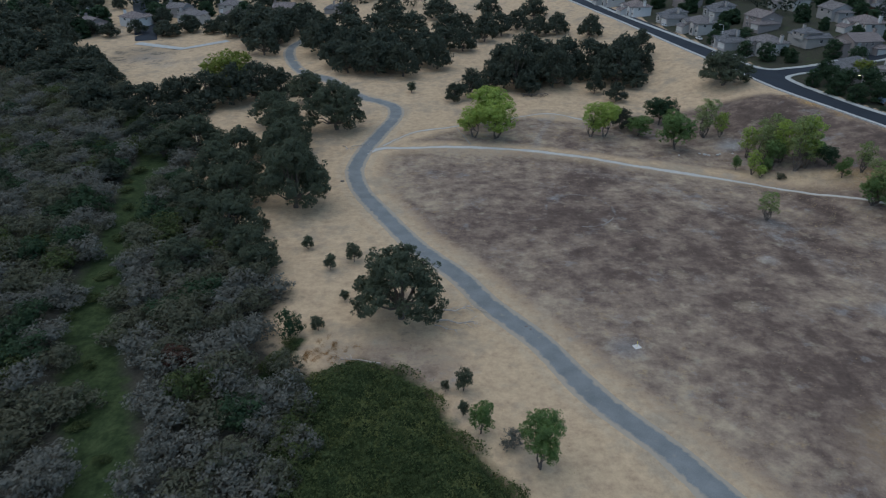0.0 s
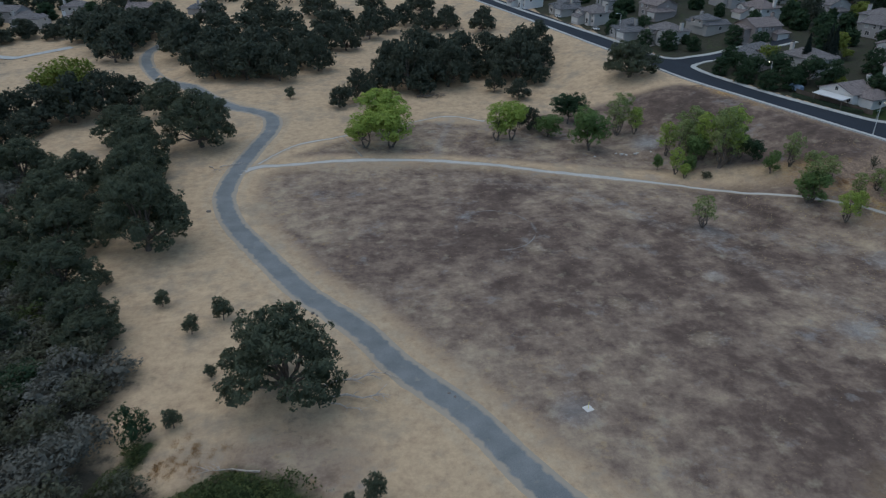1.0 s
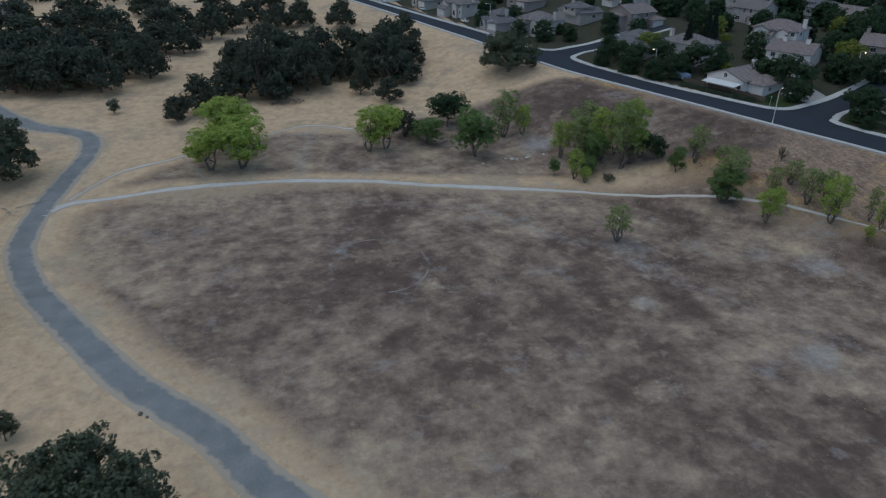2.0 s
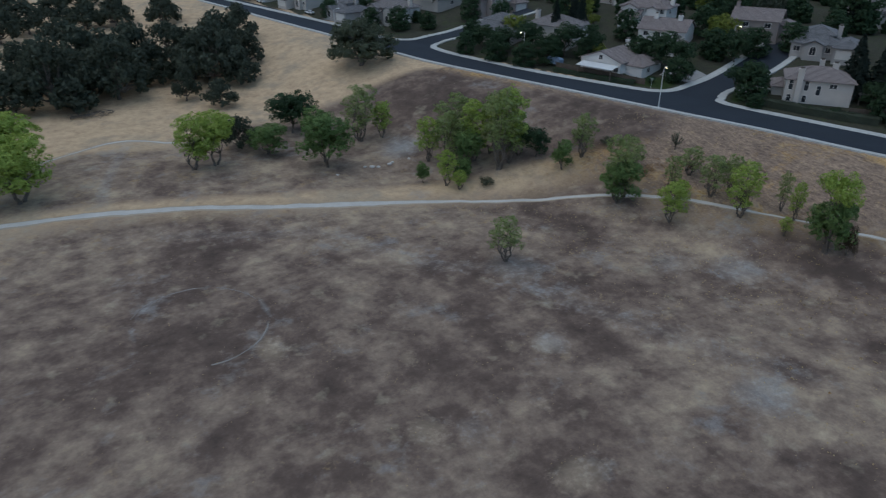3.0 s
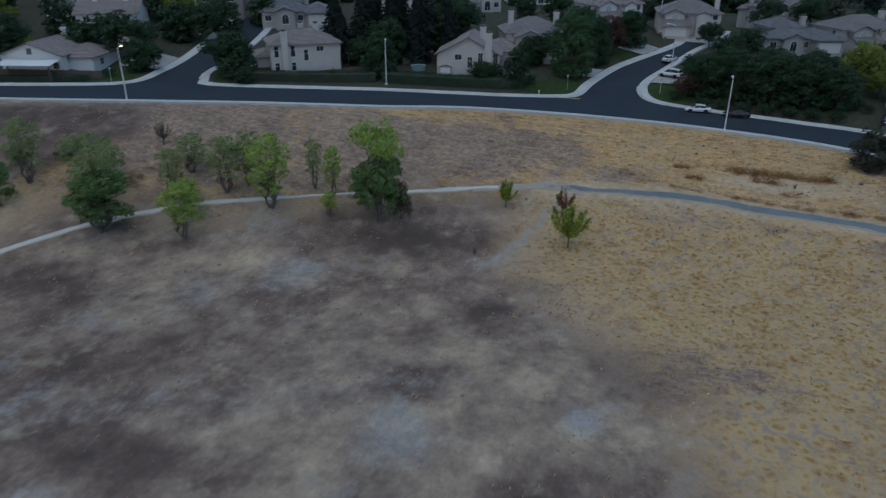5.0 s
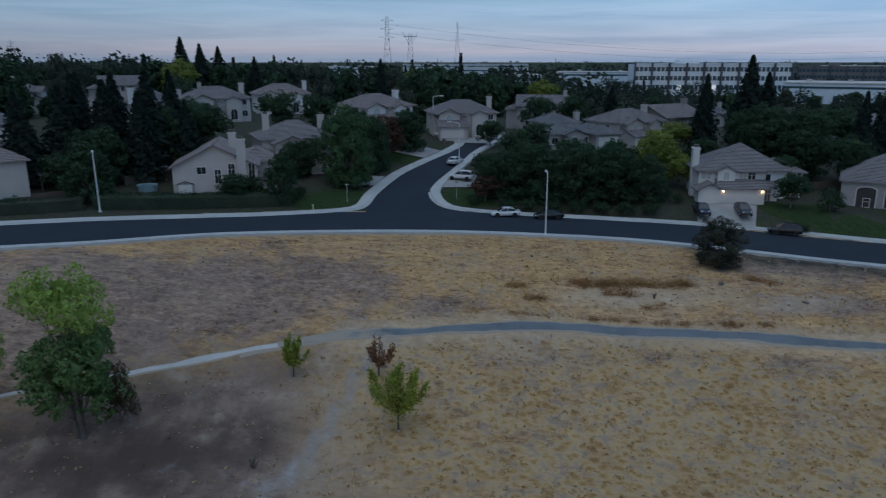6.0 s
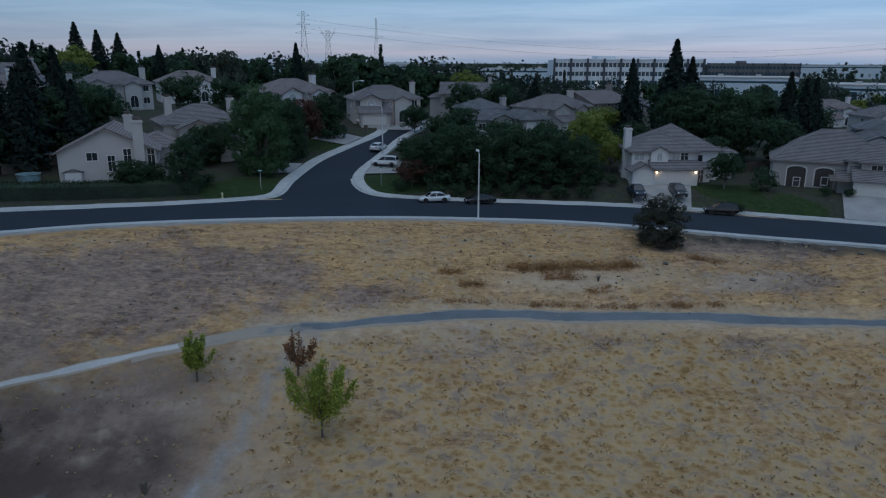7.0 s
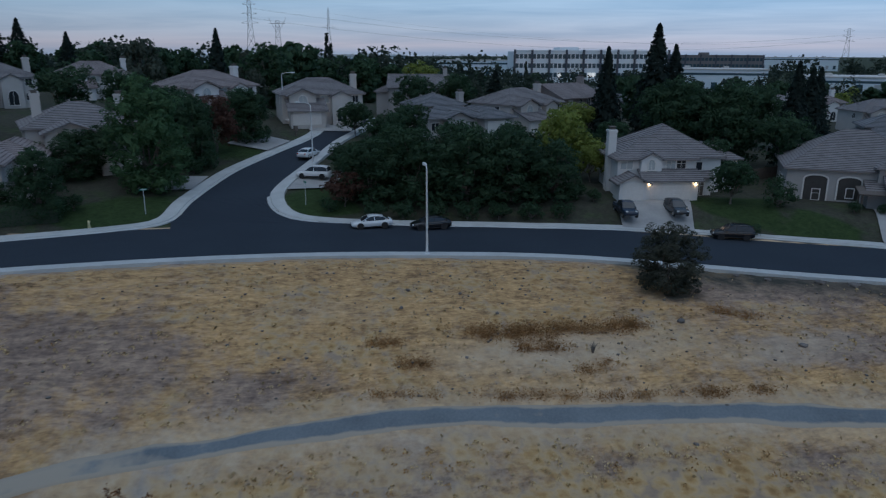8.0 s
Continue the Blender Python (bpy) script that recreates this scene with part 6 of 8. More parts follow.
A2 = ([(0, 13, 0, 12, 5.5, "gabX", 0.42), (9.0, 15.5, -2.5, 9, 3.0, "hip", 0.45), (-3.0, 0.5, 2.5, 10, 4.6, "hip", 0.45)],
      [("winb", "F", 2.2, 3.6, 1.3, 1.3, 0), ("win", "F", 5.6, 3.6, 1.0, 1.5, 0), ("win", "F", 8.2, 3.6, 1.0, 1.5, 0), ("garage", "F", 12.2, 0, 4.8, 2.2, -2.5), ("door", "F", 7.0, 0.1, 1.0, 2.1, 0), ("win", "F", 3.2, 0.8, 1.8, 1.4, 0), ("win", "L", 6, 3.0, 1.1, 1.2, -3.0), ("win", "R", 6, 3.6, 1.1, 1.4, 13.0), ("win", "B", 3, 3.5, 1.6, 1.2, 12), ("win", "B", 9, 3.5, 1.6, 1.2, 12)], [(12.6, 6, 0.9, 1.4, 0, 9.4)])
A3 = ([(0, 12, 1, 13, 3.3, "hip", 0.45), (10.5, 17, -1.5, 11, 3.1, "hip", 0.45), (3.2, 8.0, -0.6, 4, 3.2, "gabY", 0.42), (2, 10, 5, 14, 5.2, "hip", 0.42, 2.0)],
      [("arch", "F", 5.6, 0.3, 1.5, 2.3, -0.6), ("garage", "F", 13.7, 0, 4.8, 2.2, -1.5), ("win", "F", 1.5, 0.9, 1.5, 1.3, 1), ("win", "F", 9.2, 0.9, 1.2, 1.3, 1), ("win", "L", 6, 0.9, 1.3, 1.3, 0), ("win", "R", 6, 0.9, 1.3, 1.2, 17), ("win", "B", 4, 3.6, 1.4, 1.1, 14), ("win", "B", 8, 3.6, 1.4, 1.1, 14)], [(11.0, 8, 1.1, 1.1, 2, 7.2)])
MODELS = []
HOUSE_SPOTS = []


def model_house(i, x, y, rz, dz=0.15):
    """Sets the model type i with its middle at a place."""
    c = pose(x, y, 0, 0, 0, rz) @ Vector((-7.2, -5.5, 0))
    z = float(surface(np.array(float(x)), np.array(float(y)))) + dz
    m = pose(c.x, c.y, z, 0, 0, rz)
    HOUSE_SPOTS.append((x, y))
    done = [h for k, h in MODELS if k == i]
    if done:
        copy_thing(done[0], m)
    else:
        spec = (A1, A2, A3)[i % 3]
        words = ("two-storey stucco house with a hipped tile roof", "two-storey house with a long gabled tile roof", "low stucco house under broad hipped tile roofs")[i % 3]
        tone = ("beige", "rosy brown", "grey", "pale", "taupe", "sand")[i % 6]
        MODELS.append((i, build_house(m, STUCCO[(0, 3, 4, 2, 4, 1)[i % 6]], TILES[(0, 1, 2, 1, 0, 2)[i % 6]], *spec, label=tone + " " + words)))


# second row, seen over the first
model_house(0, 251, 110, -82)
model_house(3, 251, 130, -52)
model_house(2, 243, 86, -70)
model_house(0, 250, 70, -60)
model_house(1, 260, 57, -60, 1.1)
model_house(4, 276, 86, -100, 1.2)
model_house(0, 258, 170, -62)
model_house(3, 288, 160, -70)
model_house(2, 246, 178, -65)
model_house(3, 300, -35, -95)
model_house(0, 268, -30, -100)
model_house(0, 284, -12, -75)
model_house(5, 262, 20, 170)
model_house(2, 222, 8, -120)
model_house(0, 205, -14, -125)
model_house(1, 188, 14, -128)
model_house(2, 214, 204, -60)
model_house(0, 264, 220, 20)
model_house(4, 306, 211, -60)
model_house(5, 286, 186, -70)
model_house(3, 233, 182, -160)
model_house(1, 214, 226, 120)
model_house(5, 330, 120, -80)
model_house(2, 325, 20, -80)
# north of the second side street
model_house(2, 160, 282, -75)
model_house(0, 172, 264, 105)
model_house(3, 202, 258, -65)
model_house(4, 222, 292, -70)
model_house(1, 176, 306, 10)
model_house(0, 143, 324, -75)
model_house(5, 166, 328, 100)
model_house(2, 133, 342, -78)
model_house(3, 192, 337, -80)
model_house(1, 157, 363, -75)
model_house(0, 128, 372, -78)
model_house(4, 197, 372, 95)
model_house(5, 122, 400, -78)
model_house(2, 147, 399, -80)
model_house(0, 186, 402, -70)
model_house(3, 108, 425, -78)
model_house(1, 140, 430, 100)
model_house(4, 230, 340, -80)
model_house(0, 236, 310, 100)
model_house(5, 226, 380, 100)
model_house(1, 250, 270, -75)
model_house(2, 262, 300, 20)
model_house(3, 172, 440, -80)
model_house(2, 205, 435, -80)
model_house(0, 100, 458, -78)
model_house(5, 130, 465, 100)
model_house(4, 160, 478, -80)
model_house(1, 240, 420, 100)
# over the creek
model_house(1, -208, 424, 140)
model_house(3, -188, 440, 150)
model_house(0, -156, 448, 170)
model_house(3, -130, 446, 175)
model_house(2, -238, 386, 130)
model_house(3, -250, 404, 130)
model_house(4, -172, 468, 160)
model_house(5, -220, 455, 150)
model_house(0, -140, 480, 170)
model_house(1, -105, 470, 175)
model_house(2, -70, 478, 180)

# driveways, walks and lawns' edging
for a, b in (([(190.6, 74.6), (197.0, 72.6)], [(187.6, 66.6), (195.8, 63.0)]), ([(180.6, 46.5), (187.5, 42.4)], [(176.6, 38.3), (183.0, 34.5)]), ([(206.5, 127.3), (205.5, 134)], [(212.5, 125.8), (212, 133)]), ([(207, 115.4), (208, 109)], [(215, 113.2), (216, 107)]),
             ([(173, 212.6), (172, 222)], [(181, 213.6), (183, 224)]), ([(240, 111.8), (246, 112.5)], [(241, 104.3), (247, 104)]), ([(226, 118.5), (229, 125)], [(232, 115), (236, 121)]), ([(178, 202.0), (179, 196.5)], [(184, 202.3), (186, 196)]), ([(131.5, 318), (138, 320)], [(129.7, 326), (137, 327)]), ([(127, 338), (130, 339)], [(125, 345), (129, 346)])):
    sheet("driveway", a, b, DRIVE, "pale concrete driveway before a garage", "driveway", 0.16, 8, 4)


# ---- around the houses ----
def hedge(pts, w, h, label, lf, seed=0):
    """A clipped hedge along a line, with a ragged top."""
    line = smooth_line(pts, 0.5)
    r = np.random.default_rng(seed)
    n = int(len(line) * 0.5 * (w + 2 * h) * 60)
    i = r.integers(0, len(line), n)
    side = offset(line, 1.0) - line
    k = r.uniform(0, 1, n)
    o = np.where(k < 0.4, r.uniform(-1, 1, n), np.where(k < 0.7, -1.0, 1.0)) * w / 2 * r.uniform(0.86, 1.08, n)
    z = np.where(k < 0.4, h * (0.94 + 0.05 * np.sin(i * 0.35) * np.sin(i * 0.13)), r.uniform(0, h, n))
    p = line[i] + side[i] * o[:, None] + np.gradient(line, axis=0)[i] * r.uniform(-0.7, 0.7, n)[:, None]
    c = np.column_stack([p, ground_z(p[:, 0], p[:, 1]) + z])
    out = np.column_stack([side[i] * np.sign(o)[:, None], np.where(k < 0.4, 1.5, 0.2)])
    v, q, lit = sprays(c, out, 0.10, r)
    ob = thing("hedge", pose(0, 0, 0), label, "hedge", "hedges")
    part("foliage", quick_mesh("foliage", v, q, lit), lf, ob)
    inner = []
    for d_, zz in ((-0.42 * w, -0.4), (-0.42 * w, 0.88 * h), (0.42 * w, 0.88 * h), (0.42 * w, -0.4)):
        q2 = offset(line, d_)
        inner.append(np.column_stack([q2, ground_z(q2[:, 0], q2[:, 1]) + zz]))
    m = len(line)
    part("core", (np.concatenate(inner).tolist(), [(c_ * m + j, c_ * m + j + 1, (c_ + 1) * m + j + 1, (c_ + 1) * m + j) for c_ in range(3) for j in range(m - 1)]), L_OAK2, ob)


hedge([(187.0, 168), (190.0, 158.5), (191.8, 152), (193.6, 146), (195.6, 140)], 2.4, 1.9, "long clipped dark green hedge before a house", L_GARDEN, 1)
hedge([(174.5, 196.5), (179, 185), (184, 174), (186.4, 169.5)], 2.0, 1.7, "uneven dark hedge along the sidewalk", L_OAK2, 3)
hedge([(153, 243), (157, 231.5), (162, 221)], 1.1, 1.2, "low dark hedge before a white house", L_GARDEN, 4)

G = "garden trees"
for x, y, w, h in ((220, 130, 8, 10), (231, 123, 7.5, 8.5), (193.5, 58.5, 5.6, 5.8), (215, 47, 12, 13), (222, 52, 11, 13),
                   (231, 30, 11, 12), (172, 213, 5, 6), (176, 226, 9, 10), (178, 220, 8, 9), (175, 199, 7, 8.5), (180, 198, 7, 8), (158, 262, 10, 9), (150, 276, 7, 7), (152, 268, 8, 7.5), (164, 252, 9, 10), (193, 215, 9, 9), (238, 104, 6, 6), (214, 107, 5, 5), (199, 173, 8, 9), (194, 176, 6, 6), (218, 160, 9, 10), (224, 164, 9, 10), (236, 150, 9, 10), (240, 142, 8, 9), (232, 134, 7, 8), (213, 139, 7, 7), (219, 70, 7, 6), (224, 62, 7, 6), (229, 96, 8, 8), (222, 100, 7, 8), (262, 90, 9, 10), (268, 80, 9, 10), (206, 42, 9, 10), (203, 56, 6, 7)):
    plant("garden_tree", x, y, w, h, "", G)
for x, y, w, h in ((202.5, 104.5, 9, 8.2), (202, 98.5, 9.5, 9.2), (201, 92, 9.5, 9.8), (200.5, 86, 9.5, 9.6), (199.8, 80.5, 8, 7.8), (208, 101, 9, 8.6), (207, 92, 9.5, 9.2), (206.5, 84, 9, 9), (215, 47, 12, 13), (222, 52, 11, 13), (208, 164, 9, 11), (200, 171, 8, 9)):
    plant("leafy_tree", x, y, w, h, "", "trees along the sidewalk")
plant("street_tree", 206.5, 131.8, 9.8, 13.6)
for x, y, w, h in ((216.5, 127.6, 5.8, 10.0), (231, 121.5, 7.2, 8.5), (211, 142, 7, 6), (195.4, 141.6, 5.6, 8.2), (222, 136, 7, 8)):
    plant("leafy_tree", x, y, w, h, "dark leafy tree beside the side street", "trees of the side street")
# gardens of the northern streets
for x, y, w, h in ((146, 262, 8, 8), (143, 274, 6, 7), (149, 252, 7, 7), (156, 250, 8, 8), (152, 284, 7, 7), (166, 288, 8, 9), (168, 246, 9, 9), (174, 232, 8, 8), (171, 216, 5.5, 6.5), (176, 196, 8, 9), (173, 192, 4, 3.5), (190, 170, 8, 9), (200, 214, 8, 8), (210, 210, 8, 8), (192, 222, 8, 8), (204, 236, 9, 9), (140, 312, 8, 8), (134, 322, 7, 7), (148, 306, 6, 6), (128, 345, 7, 7), (140, 340, 8, 8), (164, 304, 8, 8), (186, 250, 8, 9), (190, 284, 9, 9), (212, 276, 8, 8), (226, 250, 9, 9), (240, 236, 8, 8), (232, 212, 8, 8), (250, 252, 9, 10), (200, 300, 9, 9), (238, 268, 9, 9)):
    plant("backyard_tree" if x > 170 or y > 270 else "leafy_tree", x, y, w, h, "leafy green tree in a front garden", "front garden trees")
plant("leafy_tree", 196.5, 146.5, 4.0, 3.6, "dark narrow-leaved tree before a beige house", G)
plant("leafy_tree", 194.5, 149, 5.5, 4.6, "dark spreading shrub before a beige house", G)
plant("flowering_shrub", 198.1, 153.3, 3.2, 1.9)
plant("dark_shrub", 191.2, 53.2, 5.2, 4.0, "rounded dull green garden shrub")
plant("rust_tree", 200.5, 108, 5.0, 4.6, "reddish brown garden tree beside a lawn")
plant("rust_tree", 224, 126, 7.0, 9.0, "dark reddish garden tree beside the street")
plant("yellow_tree", 212, 75, 9, 10)
plant("yellow_tree", 208, 72, 6, 6.5)
plant("yellow_tree", 240, 62, 7.5, 6.5)
plant("yellow_tree", 162, 275, 7, 8)
for x, y, w, h in ((203, 172, 8.5, 16), (206, 166, 8.5, 18), (200, 178, 8, 15), (209, 173, 8.5, 16), (198, 184, 7.5, 14), (243, 45, 9.5, 21.5), (247, 39, 8, 18), (238, 57, 6, 14.5), (212, 37, 6, 16.5), (219, 29, 6.5, 15), (226, 22, 6, 15), (207, 160, 6, 13), (202, 166, 7, 15), (212, 164, 7, 17), (205, 178, 7, 16), (211, 180, 6.5, 15), (195, 181, 6, 11), (168, 262, 5, 14), (178, 262, 5, 15), (182, 270, 5, 13), (329, 201, 10, 20.5), (330, 195, 9, 18.5), (334, 190, 9, 18), (325, 212, 7, 15), (335, 178, 7, 15), (250, 52, 7, 17)):
    plant("conifer", x, y, w, h, "", "conifers")
for x, y, w, h in ((196.8, 104.5, 4, 2.2), (196.6, 101, 4, 2.4), (196.4, 97, 4.2, 2.2), (196, 93, 4, 2.5), (195.6, 89, 4.2, 2.3), (195.2, 85, 4, 2.4), (194.8, 81, 3.6, 2.2), (196, 147.5, 2.6, 1.8), (195.6, 149.5, 2.0, 1.4), (198, 139, 3, 2), (188, 171, 4, 2.4), (183, 178, 3.5, 2.2), (180, 183, 3, 2), (186, 60, 2.4, 1.4), (187, 45.5, 2.4, 1.5), (185.5, 42.5, 2.2, 1.5), (199, 110, 3, 2), (200, 77, 3, 2), (198, 75.5, 2.6, 1.8), (166, 219, 3, 1.8), (163, 226, 2.6, 1.6), (214, 128, 3, 2)):
    plant("dark_shrub", x, y, w, h, "", "garden shrubs")

# trees that fill the gardens behind
rng = random.Random(12)
n = 0
while n < 198:
    x, y = rng.uniform(196, 420), rng.uniform(-120, 480)
    d, side, _ = to_line(x, y, KERB)
    if float(side) < 0 or float(d) < 66 or min((x - a) ** 2 + (y - b) ** 2 for a, b in HOUSE_SPOTS) < 155 or min(float(to_line(x, y, l)[0]) for l in (FAR_A, FAR_B, FAR_C, FAR_D)) < 7:
        continue
    if y < 200 and x < 262 and rng.random() < 0.5:
        continue
    n += 1
    k = rng.choices(["backyard_tree", "dark_oak", "conifer", "yellow_tree"], [0.66, 0.22, 0.05, 0.07])[0]
    h = rng.uniform(8.5, 14.5) if y > 75 else rng.uniform(6.5, 10.5)
    if k == "conifer":
        plant(k, x, y, rng.uniform(5.5, 7.5), h * 1.25, "", "conifers")
    else:
        if x > 290 or y > 260:
            k = {"backyard_tree": "far_garden_tree", "dark_oak": "far_oak"}.get(k, k)
        plant(k, x, y, h * rng.uniform(0.75, 1.0), h, "garden tree among the estate houses", "garden trees")
# leafy gardens along the northern streets
n = 0
rng3 = random.Random(41)
while n < 135:
    x, y = rng3.uniform(118, 300), rng3.uniform(205, 470)
    d, side, _ = to_line(x, y, KERB)
    if float(side) < 0 or float(d) < 18 or min((x - a) ** 2 + (y - b) ** 2 for a, b in HOUSE_SPOTS + [(166, 232), (188, 186), (190, 236)]) < 95 or min(float(to_line(x, y, l)[0]) for l in (FAR_A, FAR_B, FAR_C, FAR_D)) < 5:
        continue
    n += 1
    h = rng3.uniform(3.2, 9.5)
    plant(rng3.choices(["far_garden_tree", "yellow_tree", "rust_tree"], [0.86, 0.09, 0.05])[0], x, y, h * rng3.uniform(0.8, 1.05), h, "garden tree among the estate houses", "garden trees")
for i in range(46):
    x, y = rng.uniform(-280, -90), rng.uniform(400, 520)
    if min((x - a) ** 2 + (y - b) ** 2 for a, b in HOUSE_SPOTS) < 170 or abs(x + 145) < 38 and y < 425:
        continue
    plant("far_garden_tree" if i % 3 else "far_oak", x, y, rng.uniform(9, 13), rng.uniform(8, 12), "dark green tree among houses over the creek", "garden trees")


# ---- vehicles ----
def extrude(profile):
    """A body from a side profile: points (x, z, half width)."""
    n = len(profile)
    v = [(x, -w, z) for x, z, w in profile] + [(x, w, z) for x, z, w in profile]
    return v, [tuple(range(n)), tuple(range(2 * n - 1, n - 1, -1))] + [(i, i + n, (i + 1) % n + n, (i + 1) % n) for i in range(n)]


def loft(rings, caps=True):
    """A skin over rings of equal point counts."""
    n = len(rings[0])
    v = [p for r in rings for p in r]
    f = [(i * n + k, i * n + (k + 1) % n, (i + 1) * n + (k + 1) % n, (i + 1) * n + k) for i in range(len(rings) - 1) for k in range(n)]
    return v, f + ([tuple(range(n - 1, -1, -1)), tuple((len(rings) - 1) * n + k for k in range(n))] if caps else [])


def shell(stations):
    """Car body: stations of x, sill height, deck height and half width."""
    rings = []
    for x, z0, z1, w in stations:
        m = z0 + (z1 - z0) * 0.55
        half = [(w * 0.90, z0), (w, z0 + 0.10), (w * 1.01, m), (w * 0.97, z1 - 0.10), (w * 0.86, z1 - 0.02), (w * 0.45, z1 + 0.012)]
        rings.append([(x, y, z) for y, z in half] + [(x, -y, z) for y, z in half[::-1]])
    return loft(rings)


def cabin(stations, lift=0.0, narrow=1.0):
    rings = []
    for x, z0, z1, wb, wt in stations:
        half = [(wb, z0), (wt * 1.03, z1 - 0.06), (wt * 0.93 * narrow, z1 + lift), (wt * 0.4, z1 + 0.02 + lift)]
        rings.append([(x, y, z) for y, z in half] + [(x, -y, z) for y, z in half[::-1]])
    return loft(rings)


WHEEL = lathe([(0.16, -0.11), (0.31, -0.115), (0.335, -0.07), (0.335, 0.07), (0.31, 0.115), (0.16, 0.11)], 14)
RIM = lathe([(0.03, -0.135), (0.20, -0.12), (0.20, 0.12), (0.03, 0.135)], 10)
SHAPES = {
    "sedan": (4.82, 0.90, 1.42,
              [(-2.41, 0.48, 0.72, 0.66), (-2.36, 0.30, 0.93, 0.79), (-2.12, 0.24, 1.01, 0.86), (-1.5, 0.21, 1.03, 0.89), (-0.5, 0.20, 0.98, 0.90), (0.6, 0.20, 0.97, 0.90), (1.15, 0.21, 0.95, 0.89), (1.75, 0.22, 0.86, 0.87), (2.15, 0.26, 0.76, 0.80), (2.36, 0.33, 0.66, 0.68), (2.41, 0.42, 0.56, 0.56)],
              [(-1.98, 0.99, 1.02, 0.78, 0.70), (-1.30, 0.97, 1.35, 0.81, 0.64), (-0.6, 0.96, 1.46, 0.83, 0.62), (0.1, 0.95, 1.46, 0.83, 0.62), (0.5, 0.95, 1.37, 0.83, 0.65), (1.28, 0.92, 0.95, 0.80, 0.74)]),
    "suv": (4.80, 0.94, 1.45,
            [(-2.40, 0.55, 0.9, 0.78), (-2.36, 0.38, 1.08, 0.86), (-2.1, 0.32, 1.12, 0.91), (-1.0, 0.30, 1.11, 0.94), (0.6, 0.30, 1.09, 0.94), (1.2, 0.30, 1.06, 0.93), (1.85, 0.32, 0.99, 0.90), (2.22, 0.36, 0.88, 0.82), (2.38, 0.44, 0.74, 0.70), (2.40, 0.5, 0.64, 0.60)],
            [(-2.34, 1.08, 1.12, 0.84, 0.76), (-2.10, 1.08, 1.60, 0.86, 0.70), (-1.4, 1.08, 1.74, 0.87, 0.68), (0.0, 1.07, 1.75, 0.87, 0.68), (0.4, 1.07, 1.64, 0.87, 0.70), (1.22, 1.04, 1.07, 0.84, 0.78)]),
    "pickup": (5.5, 0.96, 1.75,
               [(-2.75, 0.60, 1.05, 0.86), (-2.72, 0.44, 1.16, 0.92), (-2.3, 0.36, 1.17, 0.95), (-0.9, 0.34, 1.17, 0.96), (0.9, 0.34, 1.14, 0.96), (1.5, 0.34, 1.12, 0.95), (2.3, 0.36, 1.05, 0.92), (2.62, 0.42, 0.94, 0.84), (2.74, 0.5, 0.8, 0.74)],
               [(-0.95, 1.14, 1.18, 0.86, 0.80), (-0.80, 1.13, 1.72, 0.88, 0.72), (-0.3, 1.13, 1.82, 0.89, 0.70), (0.5, 1.12, 1.82, 0.89, 0.70), (0.85, 1.12, 1.72, 0.89, 0.72), (1.55, 1.09, 1.12, 0.86, 0.80)]),
}
PAINT = {n: mat("car_paint_" + n, [(0.3, tuple(0.94 * v for v in c)), (0.7, c)], 0.22, 0.8, 0.0, metal=mt, spec=0.6) for n, c, mt in
         (("silver", (0.66, 0.69, 0.71), 0.15), ("black", (0.012, 0.013, 0.015), 0.0), ("white", (0.72, 0.73, 0.74), 0.0), ("blue", (0.018, 0.028, 0.05), 0.1), ("grey", (0.045, 0.052, 0.06), 0.2), ("navy", (0.02, 0.028, 0.05), 0.2))}
HEAD = mat("headlight_glass", [(0.3, (0.5, 0.52, 0.54)), (0.7, (0.62, 0.64, 0.66))], 0.1, 2.0, 0.0)
TAIL = mat("tail_light_glass", [(0.3, (0.20, 0.01, 0.01)), (0.7, (0.28, 0.015, 0.015))], 0.15, 2.0, 0.0)


